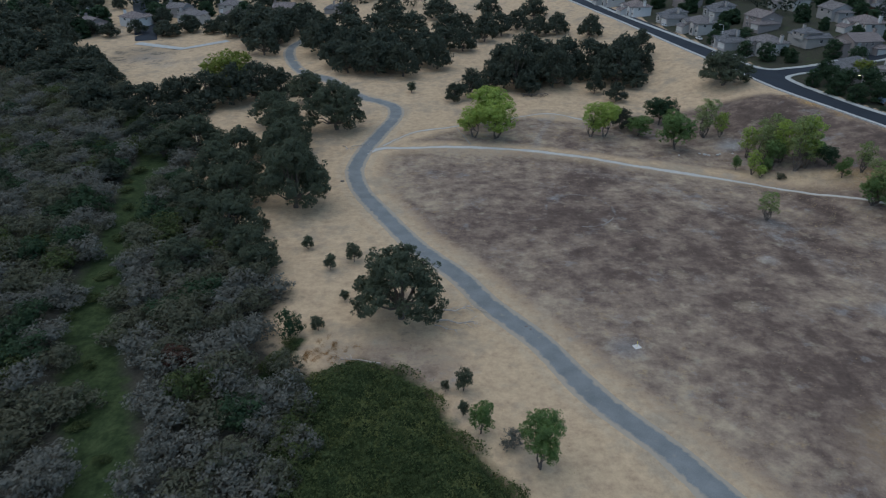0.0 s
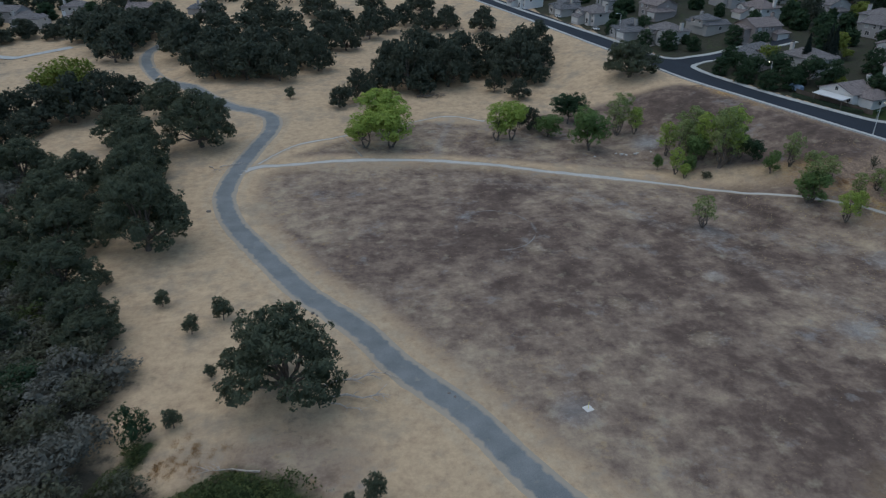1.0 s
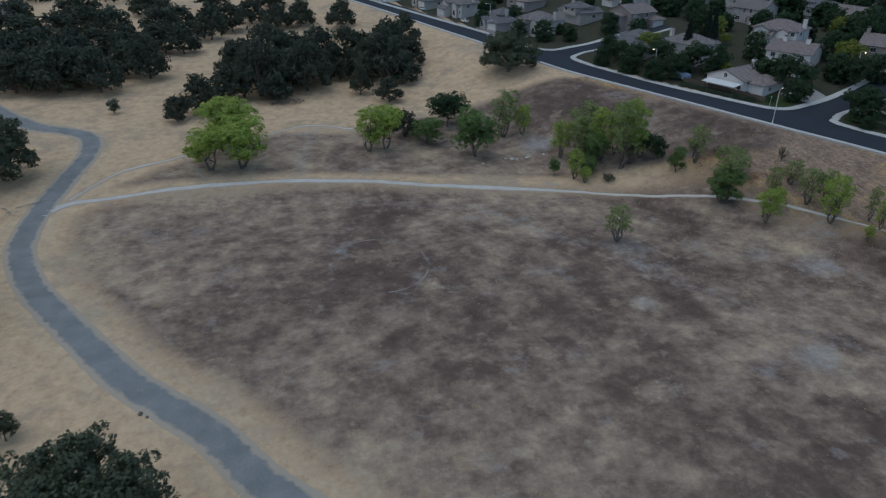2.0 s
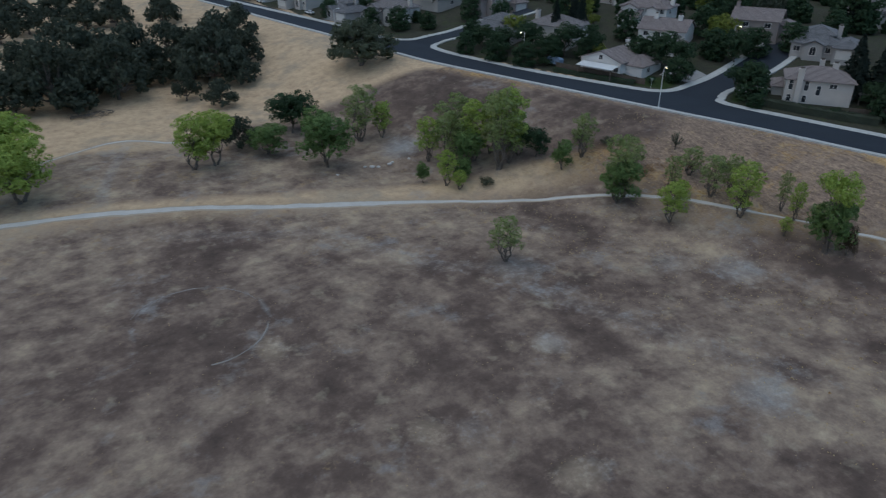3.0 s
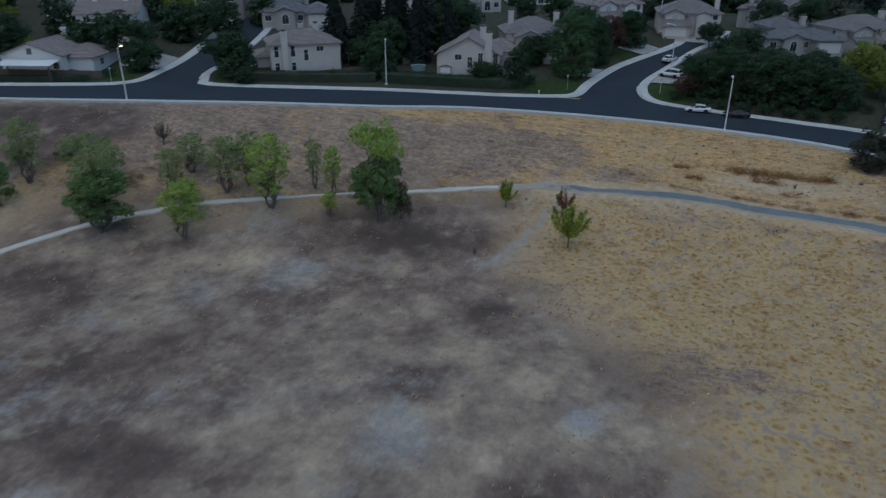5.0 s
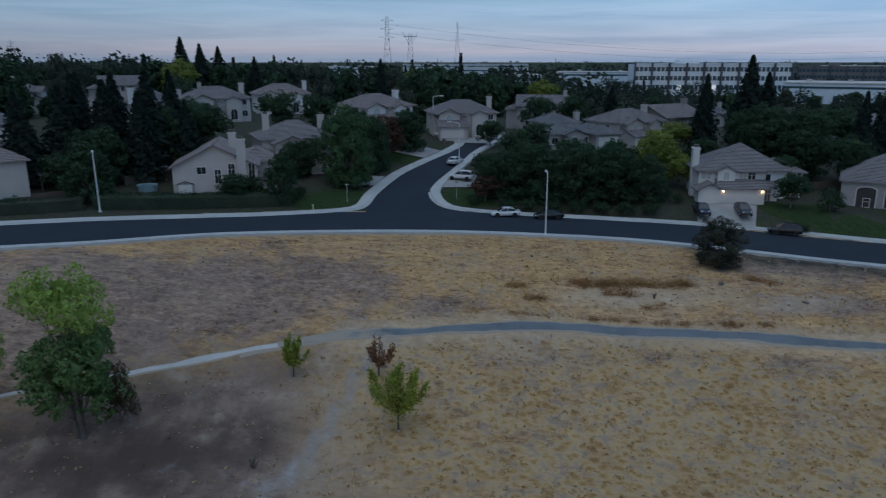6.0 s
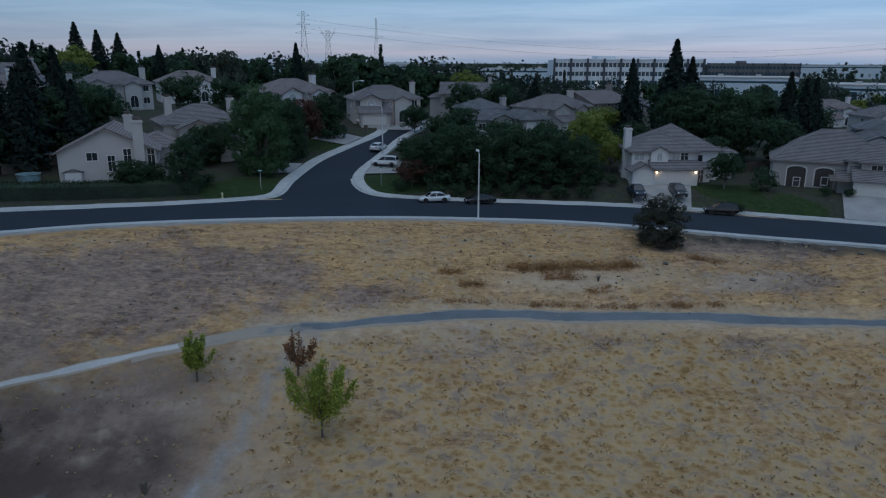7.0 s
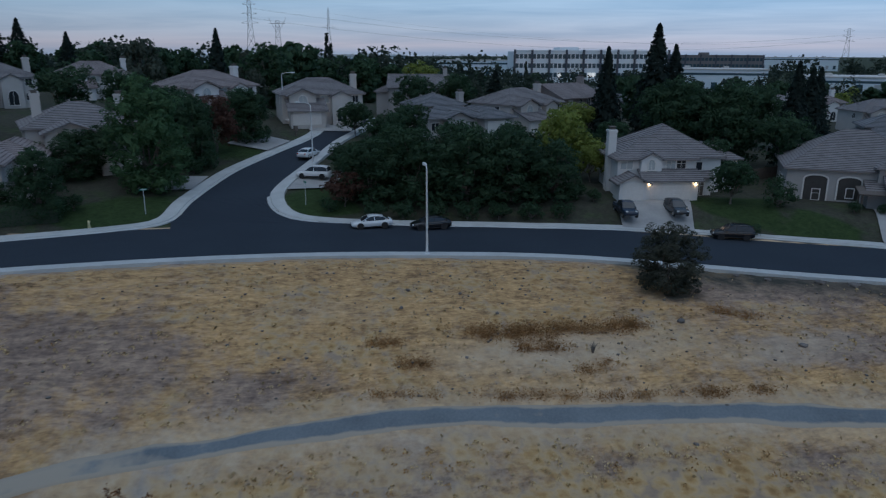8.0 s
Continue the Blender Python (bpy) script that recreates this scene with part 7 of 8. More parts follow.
def car(kind, paint, x, y, rz, label, lift=0.02):
    length, hw, axle, body, glass = SHAPES[kind]
    z = float(surface(np.array(float(x)), np.array(float(y)))) + lift
    ob = thing(kind if kind != "sedan" else "car", pose(x, y, z, 0, 0, rz), label, "car", "parked cars")
    part("body", shell(body), PAINT[paint], ob, smooth=True)
    part("cabin_glass", cabin(glass), GLASS, ob)
    part("roof", cabin([(gx, g1 - 0.05, g1, wt * 1.01, wt) for gx, g0, g1, wb, wt in glass[1:-1]], 0.02, 1.03), PAINT[paint], ob, smooth=True)
    for s in (-1, 1):
        for (x0, z0, w0), (x1, z1, w1) in (((glass[-1][0] - 0.05, glass[-1][2] - 0.02, glass[-1][3] * 0.97), (glass[-2][0], glass[-2][2] - 0.03, glass[-2][4])), ((-0.22 if kind != "pickup" else 0.3, 0.98, hw * 0.93), (-0.26 if kind != "pickup" else 0.3, glass[3][2] - 0.03, glass[3][4] * 1.03)), ((glass[0][0] + 0.15, glass[0][2] - 0.01, glass[0][3] * 0.97), (glass[1][0], glass[1][2] - 0.03, glass[1][4] * 1.02))):
            part("pillar", tube([(x0, s * w0, z0), (x1, s * w1, z1)], [0.045, 0.045], 4), PAINT[paint], ob)
        part("side_trim", box(-1.0, 1.0, s * (hw * 0.99) - 0.015, s * (hw * 0.99) + 0.015, body[4][1] + 0.02, body[4][1] + 0.10), RUBBER, ob)
    for px in (-axle, axle):
        for s in (-1, 1):
            part("wheel_arch", moved(lathe([(0.41, -0.10), (0.41, 0.02)], 16), pose(px, s * (hw - 0.07), 0.36, 90, 0, 0)), RUBBER, ob)
            w = part("wheel", moved(WHEEL, pose(px, s * (hw - 0.11), 0.335, 90, 0, 0)), RUBBER, ob)
            part("rim", moved(RIM, pose(px, s * (hw - 0.11), 0.335, 90, 0, 0)), CHROME, w)
    f, h = length / 2, body[-3][2] - 0.16
    for s in (-1, 1):
        part("headlight", box(f - 0.26, f - 0.05, s * 0.60 - 0.17, s * 0.60 + 0.13, h - 0.02, h + 0.13, 0.03), HEAD, ob)
        part("tail_light", box(-f + 0.0, -f + 0.14, s * 0.62 - 0.14, s * 0.62 + 0.14, 0.72, 0.90, 0.02), TAIL, ob)
        part("door_mirror", box(0.75, 0.95, s * (hw + 0.06) - 0.09, s * (hw + 0.06) + 0.09, 0.98, 1.12, 0.02), PAINT[paint], ob)
    return ob


car("sedan", "silver", 192.5, 105.3, 95, "silver sedan parked at the kerb")
car("sedan", "black", 191.8, 98.4, 95, "black sedan parked at the kerb")
car("suv", "black", 185.0, 63.4, 72, "black people carrier parked at the kerb")
car("suv", "white", 212.4, 111.6, 72, "white sport utility vehicle on a driveway", 0.2)
car("sedan", "silver", 223.5, 112.2, -28, "silver car parked on the side street")
car("pickup", "blue", 193.6, 73.0, 172, "dark blue pickup truck on a driveway", 0.2)
car("suv", "grey", 192.2, 66.8, 172, "dark grey car on a driveway", 0.2)
car("suv", "grey", 249.5, 107.2, 60, "dark car before a far garage", 0.2)
car("sedan", "white", 246.5, 113.8, 110, "white car on a far driveway", 0.2)
car("sedan", "white", 124.6, 357, 103, "white car parked at the north kerb", 0.05)
car("sedan", "white", 135.5, 335.5, 15, "white car before a far garage", 0.2)
car("sedan", "silver", 116.5, 391, 103, "silver car parked along the road", 0.05)
car("suv", "navy", 131.8, 356, 12, "dark blue car on a far driveway", 0.2)


# ---- street furniture ----
def street_lamp(x, y, rz, lit=False, height=9.0, arm=1.9):
    """A tapered steel pole with a curved arm along its own x."""
    z = float(surface(np.array(float(x)), np.array(float(y)))) + 0.1
    ob = thing("street_lamp", pose(x, y, z, 0, 0, rz), "tall galvanised street lamp beside the road" + (", lit warm" if lit else ""), "street lamp", "street lamps")
    part("base_plate", lathe([(0.26, -0.4), (0.26, 0.06), (0.15, 0.12), (0.13, 0.5)], 8), METAL, ob)
    part("pole", tube([(0, 0, 0), (0, 0, height * 0.5), (0, 0, height - 0.35)], [0.13, 0.10, 0.075], 8), METAL, ob)
    part("arm", tube([(0, 0, height - 0.4), (0.12, 0, height - 0.12), (arm * 0.5, 0, height + 0.08), (arm, 0, height + 0.12)], [0.07, 0.06, 0.05, 0.045], 6), METAL, ob)
    head = part("lamp_head", box(arm - 0.1, arm + 0.65, -0.16, 0.16, height + 0.03, height + 0.24, 0.05), METAL, ob)
    part("lens", box(arm + 0.05, arm + 0.58, -0.13, 0.13, height - 0.05, height + 0.03), LAMPGLOW if lit else BLIND, head)
    return ob


street_lamp(180.6, 100.7, 5, False, 9.0, 0.6)
street_lamp(151.4, 202.2, 28, True)
street_lamp(185.6, 166.6, 205)
street_lamp(150.6, 254.6, 205, True)
street_lamp(219.6, 111.6, 60)
street_lamp(229, 36.5, 150)
street_lamp(196.6, 219.2, 250, True, 8.0)
street_lamp(250.0, 116.5, 250, False, 8.5)
street_lamp(131, 344, 190)
street_lamp(116, 312, 20)


def street_sign(x, y, rz):
    z = gz(x, y)
    ob = thing("street_sign", pose(x, y, z, 0, 0, rz), "green street name sign on a thin pole", "sign", "street signs")
    part("pole", tube([(0, 0, -0.3), (0, 0, 3.0)], [0.035, 0.03], 6), METAL, ob)
    green = mat("sign_green", [(0.3, (0.02, 0.14, 0.10)), (0.7, (0.03, 0.18, 0.13))], 0.4, 2.0, 0.0)
    p = part("sign_plate", box(-0.42, 0.42, -0.02, 0.02, 2.72, 2.95), green, ob)
    part("letter_bar", box(-0.3, 0.3, -0.027, -0.021, 2.80, 2.87), TRIM, p)


street_sign(197.6, 131.2, -60)
street_sign(162.5, 215.5, -70)
street_sign(201, 112.8, 20)


def hydrant(x, y):
    ob = thing("fire_hydrant", pose(x, y, gz(x, y), 0, 0, 20), "small pale yellow fire hydrant on a lawn", "hydrant")
    pale = mat("hydrant_paint", [(0.3, (0.55, 0.50, 0.28)), (0.7, (0.66, 0.60, 0.36))], 0.5, 3.0, 0.05)
    part("barrel", lathe([(0.17, -0.3), (0.17, 0.05), (0.12, 0.08), (0.12, 0.55), (0.16, 0.58), (0.15, 0.68), (0.06, 0.78)], 10), pale, ob)
    for s in (-1, 1):
        part("outlet", tube([(s * 0.1, 0, 0.44), (s * 0.22, 0, 0.44)], [0.06, 0.06], 8), pale, ob)


hydrant(193.2, 136.2)


def mailbox(x, y, rz):
    ob = thing("mailbox", pose(x, y, gz(x, y), 0, 0, rz), "dark clustered mailbox on a post beside the walk", "mailbox")
    part("post", box(-0.08, 0.08, -0.08, 0.08, -0.3, 0.8), DARKTRIM, ob)
    part("cabinet", box(-0.4, 0.4, -0.25, 0.25, 0.8, 1.6, 0.03), DARKTRIM, ob)


mailbox(236.5, 114.2, 30)

# garage lamps of the cream house
for lx in (3.62, 9.85):
    m = pose(197.6, 71.9, 8.75, 0, 0, -98) @ pose(lx, -0.22, 2.05)
    ob = thing("wall_lamp", m, "glowing warm lamp beside a garage door", "lamp", "garage lamps")
    part("bracket", box(-0.05, 0.05, 0.0, 0.2, 0.1, 0.2), DARKTRIM, ob)
    part("shade", box(-0.09, 0.09, -0.11, 0.06, -0.12, 0.16, 0.03), LAMPGLOW, ob)
    bulb = new("garage_bulb", bpy.data.lights.new("garage_bulb", "POINT"))
    bulb.data.energy, bulb.data.color, bulb.data.shadow_soft_size = 6.0, (1.0, 0.62, 0.30), 0.12
    bulb.matrix_world = m @ pose(0, -0.45, -0.05)


# ---- back gardens ----
def garden_shed(x, y, rz):
    ob = thing("garden_shed", pose(x, y, gz(x, y), 0, 0, rz), "pale garden shed with double doors beside a house", "shed")
    part("wall", box(0, 2.6, 0, 2.0, -0.2, 2.0), STUCCO[4], ob)
    slab, caps = roof_solid("gabY", 0, 2.6, 0, 2.0, 2.0, 0.35, 0.15, 0.08)
    part("roof", slab, TILES[2], ob)
    for k in (0, 1):
        d = part("door", box(0.25 + k * 1.06, 1.27 + k * 1.06, -0.05, 0.0, 0.05, 1.85), TRIM, ob)
        part("door_handle", box(1.14 + k * 0.18, 1.18 + k * 0.18, -0.09, -0.05, 0.9, 1.05), DARKTRIM, d)


garden_shed(194.7, 158.2, -78)
tub = thing("hot_tub", pose(197.5, 164.0, gz(197.5, 164)), "round blue-rimmed tub in a dark yard", "tub")
part("shell", lathe([(1.5, -0.2), (1.55, 0.75), (1.65, 0.8), (1.65, 0.86), (1.4, 0.86), (1.35, 0.6)], 24), mat("tub_rim", [(0.3, (0.20, 0.30, 0.33)), (0.7, (0.28, 0.38, 0.40))], 0.4, 1.0, 0.0), tub)
part("water", lathe([(0.02, 0.62), (1.38, 0.62), (1.38, 0.64), (0.02, 0.64)], 24), mat("tub_water", [(0.3, (0.03, 0.09, 0.10)), (0.7, (0.05, 0.12, 0.13))], 0.05, 1.0, 0.0), tub)


def shelter(name, m, w, d, h, label, top):
    """Posts and a sloped roof."""
    ob = thing(name, m, label, "shelter")
    for px in (0.15, w - 0.15):
        for py in (0.15, d - 0.15):
            part("post", box(px - 0.1, px + 0.1, py - 0.1, py + 0.1, -0.6, h), DARKTRIM, ob)
    part("roof", ([(-0.3, -0.3, h), (w + 0.3, -0.3, h), (w + 0.3, d + 0.3, h + 0.5), (-0.3, d + 0.3, h + 0.5), (-0.3, -0.3, h - 0.14), (w + 0.3, -0.3, h - 0.14), (w + 0.3, d + 0.3, h + 0.36), (-0.3, d + 0.3, h + 0.36)],
                  [(0, 1, 2, 3), (7, 6, 5, 4), (0, 4, 5, 1), (1, 5, 6, 2), (2, 6, 7, 3), (3, 7, 4, 0)]), top, ob)


shelter("patio_cover", pose(191.5, 179.2, 11.9, 0, 0, -53) @ pose(1.2, 0.8, 0), 8.0, 4.2, 2.7, "dark tiled patio cover behind a house", TILES[2])
shelter("patio_cover", pose(200.5, 167.0, gz(200.5, 167), 0, 0, -60), 5.0, 4.0, 2.4, "dark patio cover in a back yard", TILES[2])
AWNING = mat("awning_metal", [(0.3, (0.55, 0.58, 0.60)), (0.7, (0.68, 0.71, 0.73))], 0.45, 0.6, 0.05)
shelter("awning", pose(158.4, 237.0, 12.6, 0, 0, -74) @ pose(0, -3.4, 0), 10.5, 3.2, 2.4, "long pale metal awning along a white house", AWNING)
shelter("trellis", pose(194.6, 49.8, 8.2, 0, 0, -121) @ pose(8.4, -2.8, 0), 3.4, 2.6, 2.3, "low wooden trellis before a porch", DARKTRIM)


def board_fence(x0, y0, x1, y1, label):
    n = int(math.hypot(x1 - x0, y1 - y0) / 2.4)
    ob = thing("board_fence", pose(x0, y0, 0, 0, 0, math.degrees(math.atan2(y1 - y0, x1 - x0))), label, "fence", "board fences")
    wood = mat("fence_wood", [(0.3, (0.075, 0.06, 0.05)), (0.7, (0.13, 0.105, 0.085))], 0.9, 1.0, 0.4)
    run = math.hypot(x1 - x0, y1 - y0) / n
    for i in range(n):
        px, py = x0 + (x1 - x0) * i / n, y0 + (y1 - y0) * i / n
        z = gz(px, py)
        part("post", box(i * run - 0.06, i * run + 0.06, -0.06, 0.06, z - 0.4, z + 1.75), wood, ob)
        part("panel", box(i * run + 0.06, (i + 1) * run - 0.06, -0.025, 0.025, z + 0.02, z + 1.6), wood, ob)


board_fence(198.5, 168, 209, 160, "dark wooden board fence between yards")
board_fence(155.5, 245.5, 164, 219, "dark wooden board fence before a house")
board_fence(186, 176.5, 193.5, 168, "dark wooden board fence between yards")
board_fence(203, 55, 208, 38, "dark wooden board fence between yards")
trailer = thing("covered_trailer", pose(156.5, 247.5, gz(156.5, 247.5), 0, 0, 100), "trailer under a faded blue cover beside a house", "trailer")
part("cover", extrude([(-2.6, 0.5, 1.0), (-2.6, 1.9, 0.95), (-1.8, 2.3, 0.7), (1.6, 2.4, 0.7), (2.7, 1.6, 0.9), (2.7, 0.5, 1.0)]), mat("blue_tarp", [(0.3, (0.12, 0.18, 0.27)), (0.7, (0.20, 0.27, 0.37))], 0.6, 0.8, 0.3), trailer)
part("chassis", box(-2.8, 3.4, -0.6, 0.6, 0.35, 0.5), DARKTRIM, trailer)
for s in (-1, 1):
    part("wheel", moved(WHEEL, pose(0, s * 0.95, 0.335, 90, 0, 0)), RUBBER, trailer)

# ---- the business park ----
BAND = mat("office_glass", [(0.3, (0.035, 0.070, 0.095)), (0.7, (0.055, 0.10, 0.13))], 0.25, 0.1, 0.0, spec=0.4)
PANEL = mat("office_panel", [(0.3, (0.66, 0.71, 0.74)), (0.7, (0.76, 0.80, 0.83))], 0.6, 0.05, 0.1)
PIER = mat("office_pier", [(0.3, (0.055, 0.065, 0.085)), (0.7, (0.08, 0.092, 0.115))], 0.5, 0.1, 0.1)
BROWNPANEL = mat("office_brown", [(0.3, (0.15, 0.145, 0.15)), (0.7, (0.20, 0.19, 0.195))], 0.7, 0.1, 0.1)
WHITEWALL = mat("warehouse_wall", [(0.3, (0.58, 0.66, 0.71)), (0.7, (0.66, 0.74, 0.79))], 0.7, 0.05, 0.1)


def office(x, y, rz, w, d, z0, z1, wall, pier, bays, label, lit=()):
    ob = thing("office_building", pose(x, y, z0, 0, 0, rz), label, "office", "office buildings")
    h = z1 - z0
    part("wall", box(0, w, 0, d, -3, h), wall, ob)
    part("parapet", join(box(-0.3, w + 0.3, -0.3, 0.3, h, h + 0.8), box(w * 0.3, w * 0.42, 4, d - 6, h, h + 2.6)), wall, ob)
    bw = w / bays
    floors = 3
    pane = bpy.data.meshes.new("window")
    ph = h / floors
    v, f = box(0.25, bw / 2 - 0.35, -0.16, 0.05, 0.22 * ph, 0.70 * ph)
    pane.from_pydata(v, [], f)
    lamp = pane.copy()
    for fl in range(floors):
        for b in range(bays):
            for k in (0, 1):
                on = (fl, b, k) in lit
                part("window", lamp if on else pane, COOLGLOW if on else BAND, ob, "", pose(b * bw + k * (bw / 2) + 0.15, 0, h - ph * (fl + 1) + 0.1))
    for b in range(0, bays + 1, 2):
        part("pier", box(b * bw - 0.6, b * bw + 0.6, -1.0, 0.4, -3, h + 1.1), pier, ob)


office(541, -14, -97.5, 96, 30, 12, 28.6, PANEL, PIER, 18, "long pale three-storey office with dark piers", ((2, 8, 1), (2, 9, 0), (2, 5, 0)))
office(632, -166, -121, 66, 26, 12, 26.0, BROWNPANEL, PIER, 12, "dark brown three-storey office with window bands", ((2, 4, 0), (2, 7, 1)))


def warehouse(x, y, rz, w, d, z0, z1, label):
    ob = thing("warehouse", pose(x, y, z0, 0, 0, rz), label, "warehouse", "warehouses")
    h = z1 - z0
    part("wall", box(0, w, 0, d, -3, h), WHITEWALL, ob)
    part("roof", join(box(-0.4, w + 0.4, -0.4, d + 0.4, h, h + 0.5), box(w * 0.2, w * 0.2 + 3, d * 0.4, d * 0.4 + 3, h + 0.5, h + 1.8), box(w * 0.6, w * 0.6 + 2.5, d * 0.5, d * 0.5 + 3, h + 0.5, h + 1.6)), PALESTONE, ob)
    part("stripe", box(-0.1, w + 0.1, -0.12, 0.0, h - 2.6, h - 1.5), BAND, ob)
    n = int(w / 7)
    for i in range(n):
        part("loading_door", box((i + 0.5) * w / n - 1.4, (i + 0.5) * w / n + 1.4, -0.14, 0.0, -0.5, 3.4), BAND if i % 2 else BLIND, ob)


warehouse(462, -72, -119, 50, 40, 10, 19.6, "white flat-roofed warehouse behind tall trees")
warehouse(430, -128, -125, 60, 40, 10, 16.6, "white flat-roofed warehouse with a blue stripe")
warehouse(684, 118, -92, 50, 30, 12, 24.6, "pale low warehouse among distant trees")
warehouse(560, 67, -96, 24, 24, 12, 21.5, "pale low warehouse among distant trees")
warehouse(632, 20, -102, 78, 30, 12, 22.2, "long pale warehouse among distant trees")
warehouse(730, 215, -84, 60, 30, 12, 25.0, "pale low warehouse among distant trees")
warehouse(1000, 150, -88, 160, 40, 12, 25, "long pale warehouse near the horizon")
warehouse(900, -330, -120, 160, 40, 12, 24, "long pale warehouse near the horizon")


def pylon(az, r, h, label, arms=3, spread=5.0, waist=1.6, head=False):
    """A lattice tower; its arms lie across the line from the field."""
    a = radians(az)
    x, y = 83.8 + r * math.cos(a), 118 + r * math.sin(a)
    ob = thing("power_pylon", pose(x, y, gz(x, y), 0, 0, az + 90), label, "pylon", "power pylons")
    pieces = []
    levels = [0, 0.2, 0.38, 0.54, 0.68, 0.80, 0.90, 1.0]
    hw = lambda t: spread + (waist - spread) * min(1, t / 0.68) - (0.5 * (t - 0.68) / 0.32 if t > 0.68 else 0)
    ring = lambda t: [Vector((sx * hw(t), sy * hw(t), h * t)) for sx, sy in ((-1, -1), (1, -1), (1, 1), (-1, 1))]
    for t0, t1 in zip(levels[:-1], levels[1:]):
        p, q = ring(t0), ring(t1)
        for k in range(4):
            pieces.append(tube([p[k], q[k]], [0.16, 0.16], 4))
            pieces.append(tube([p[k], q[(k + 1) % 4]], [0.09, 0.09], 3))
            pieces.append(tube([p[(k + 1) % 4], q[k]], [0.09, 0.09], 3))
            pieces.append(tube([q[k], q[(k + 1) % 4]], [0.09, 0.09], 3))
    part("tower", join(*pieces), STEELGREY, ob)
    for i in range(arms):
        z = h * (0.70 + 0.12 * i)
        for s in (-1, 1):
            L = 6.5 - 0.8 * i
            part("crossarm", join(tube([(s * 1.2, 0.8, z), (s * L, 0, z + 0.5)], [0.12, 0.1], 4), tube([(s * 1.2, -0.8, z), (s * L, 0, z + 0.5)], [0.12, 0.1], 4), tube([(s * 1.1, 0, z + 2.0), (s * L, 0, z + 0.5)], [0.1, 0.1], 4)), STEELGREY, ob)
    if head:
        for s in (-1, 1):
            part("horn", tube([(s * 1.4, 0, h * 0.8), (s * 6.5, 0, h), (s * 7.5, 0, h * 1.06)], [0.2, 0.16, 0.12], 4), STEELGREY, ob)
        part("beam", tube([(-7, 0, h * 0.95), (7, 0, h * 0.95)], [0.3, 0.3], 4), STEELGREY, ob)
    return Vector((x, y, gz(x, y)))


P1 = pylon(3.2, 600, 55.5, "tall steel lattice power pylon with antennas")
P2 = pylon(1.4, 720, 46, "squat steel lattice pylon with a forked head", 0, 4.5, 2.2, True)
P3 = pylon(-2.3, 700, 56.5, "slender steel lattice power pylon", 1, 4.5, 1.0)
P4 = pylon(-38.85, 900, 44, "distant steel lattice power pylon")
P5 = pylon(-43.0, 980, 42, "distant steel lattice power pylon", 0, 4.5, 2.2, True)
P6 = pylon(29.5, 1100, 46, "distant steel lattice power pylon")


def cable(a, b, sag):
    pts = [a + (b - a) * t - Vector((0, 0, sag * 4 * t * (1 - t))) for t in [i / 24 for i in range(25)]]
    tagged(part("power_cable", tube(pts, [0.045] * 25, 3), STEELGREY), "thin dark power cable between pylons", "cable", "power cables")


for da, db, z1, z2 in ((-5, -5, 43, 33), (5, 5, 43, 33), (-5, -5, 50, 38), (5, 5, 50, 38)):
    cable(P1 + Vector((da, 0, z1)), P4 + Vector((db, 0, z2)), 16)
cable(P3 + Vector((0, 0, 52)), P5 + Vector((0, 0, 40)), 18)


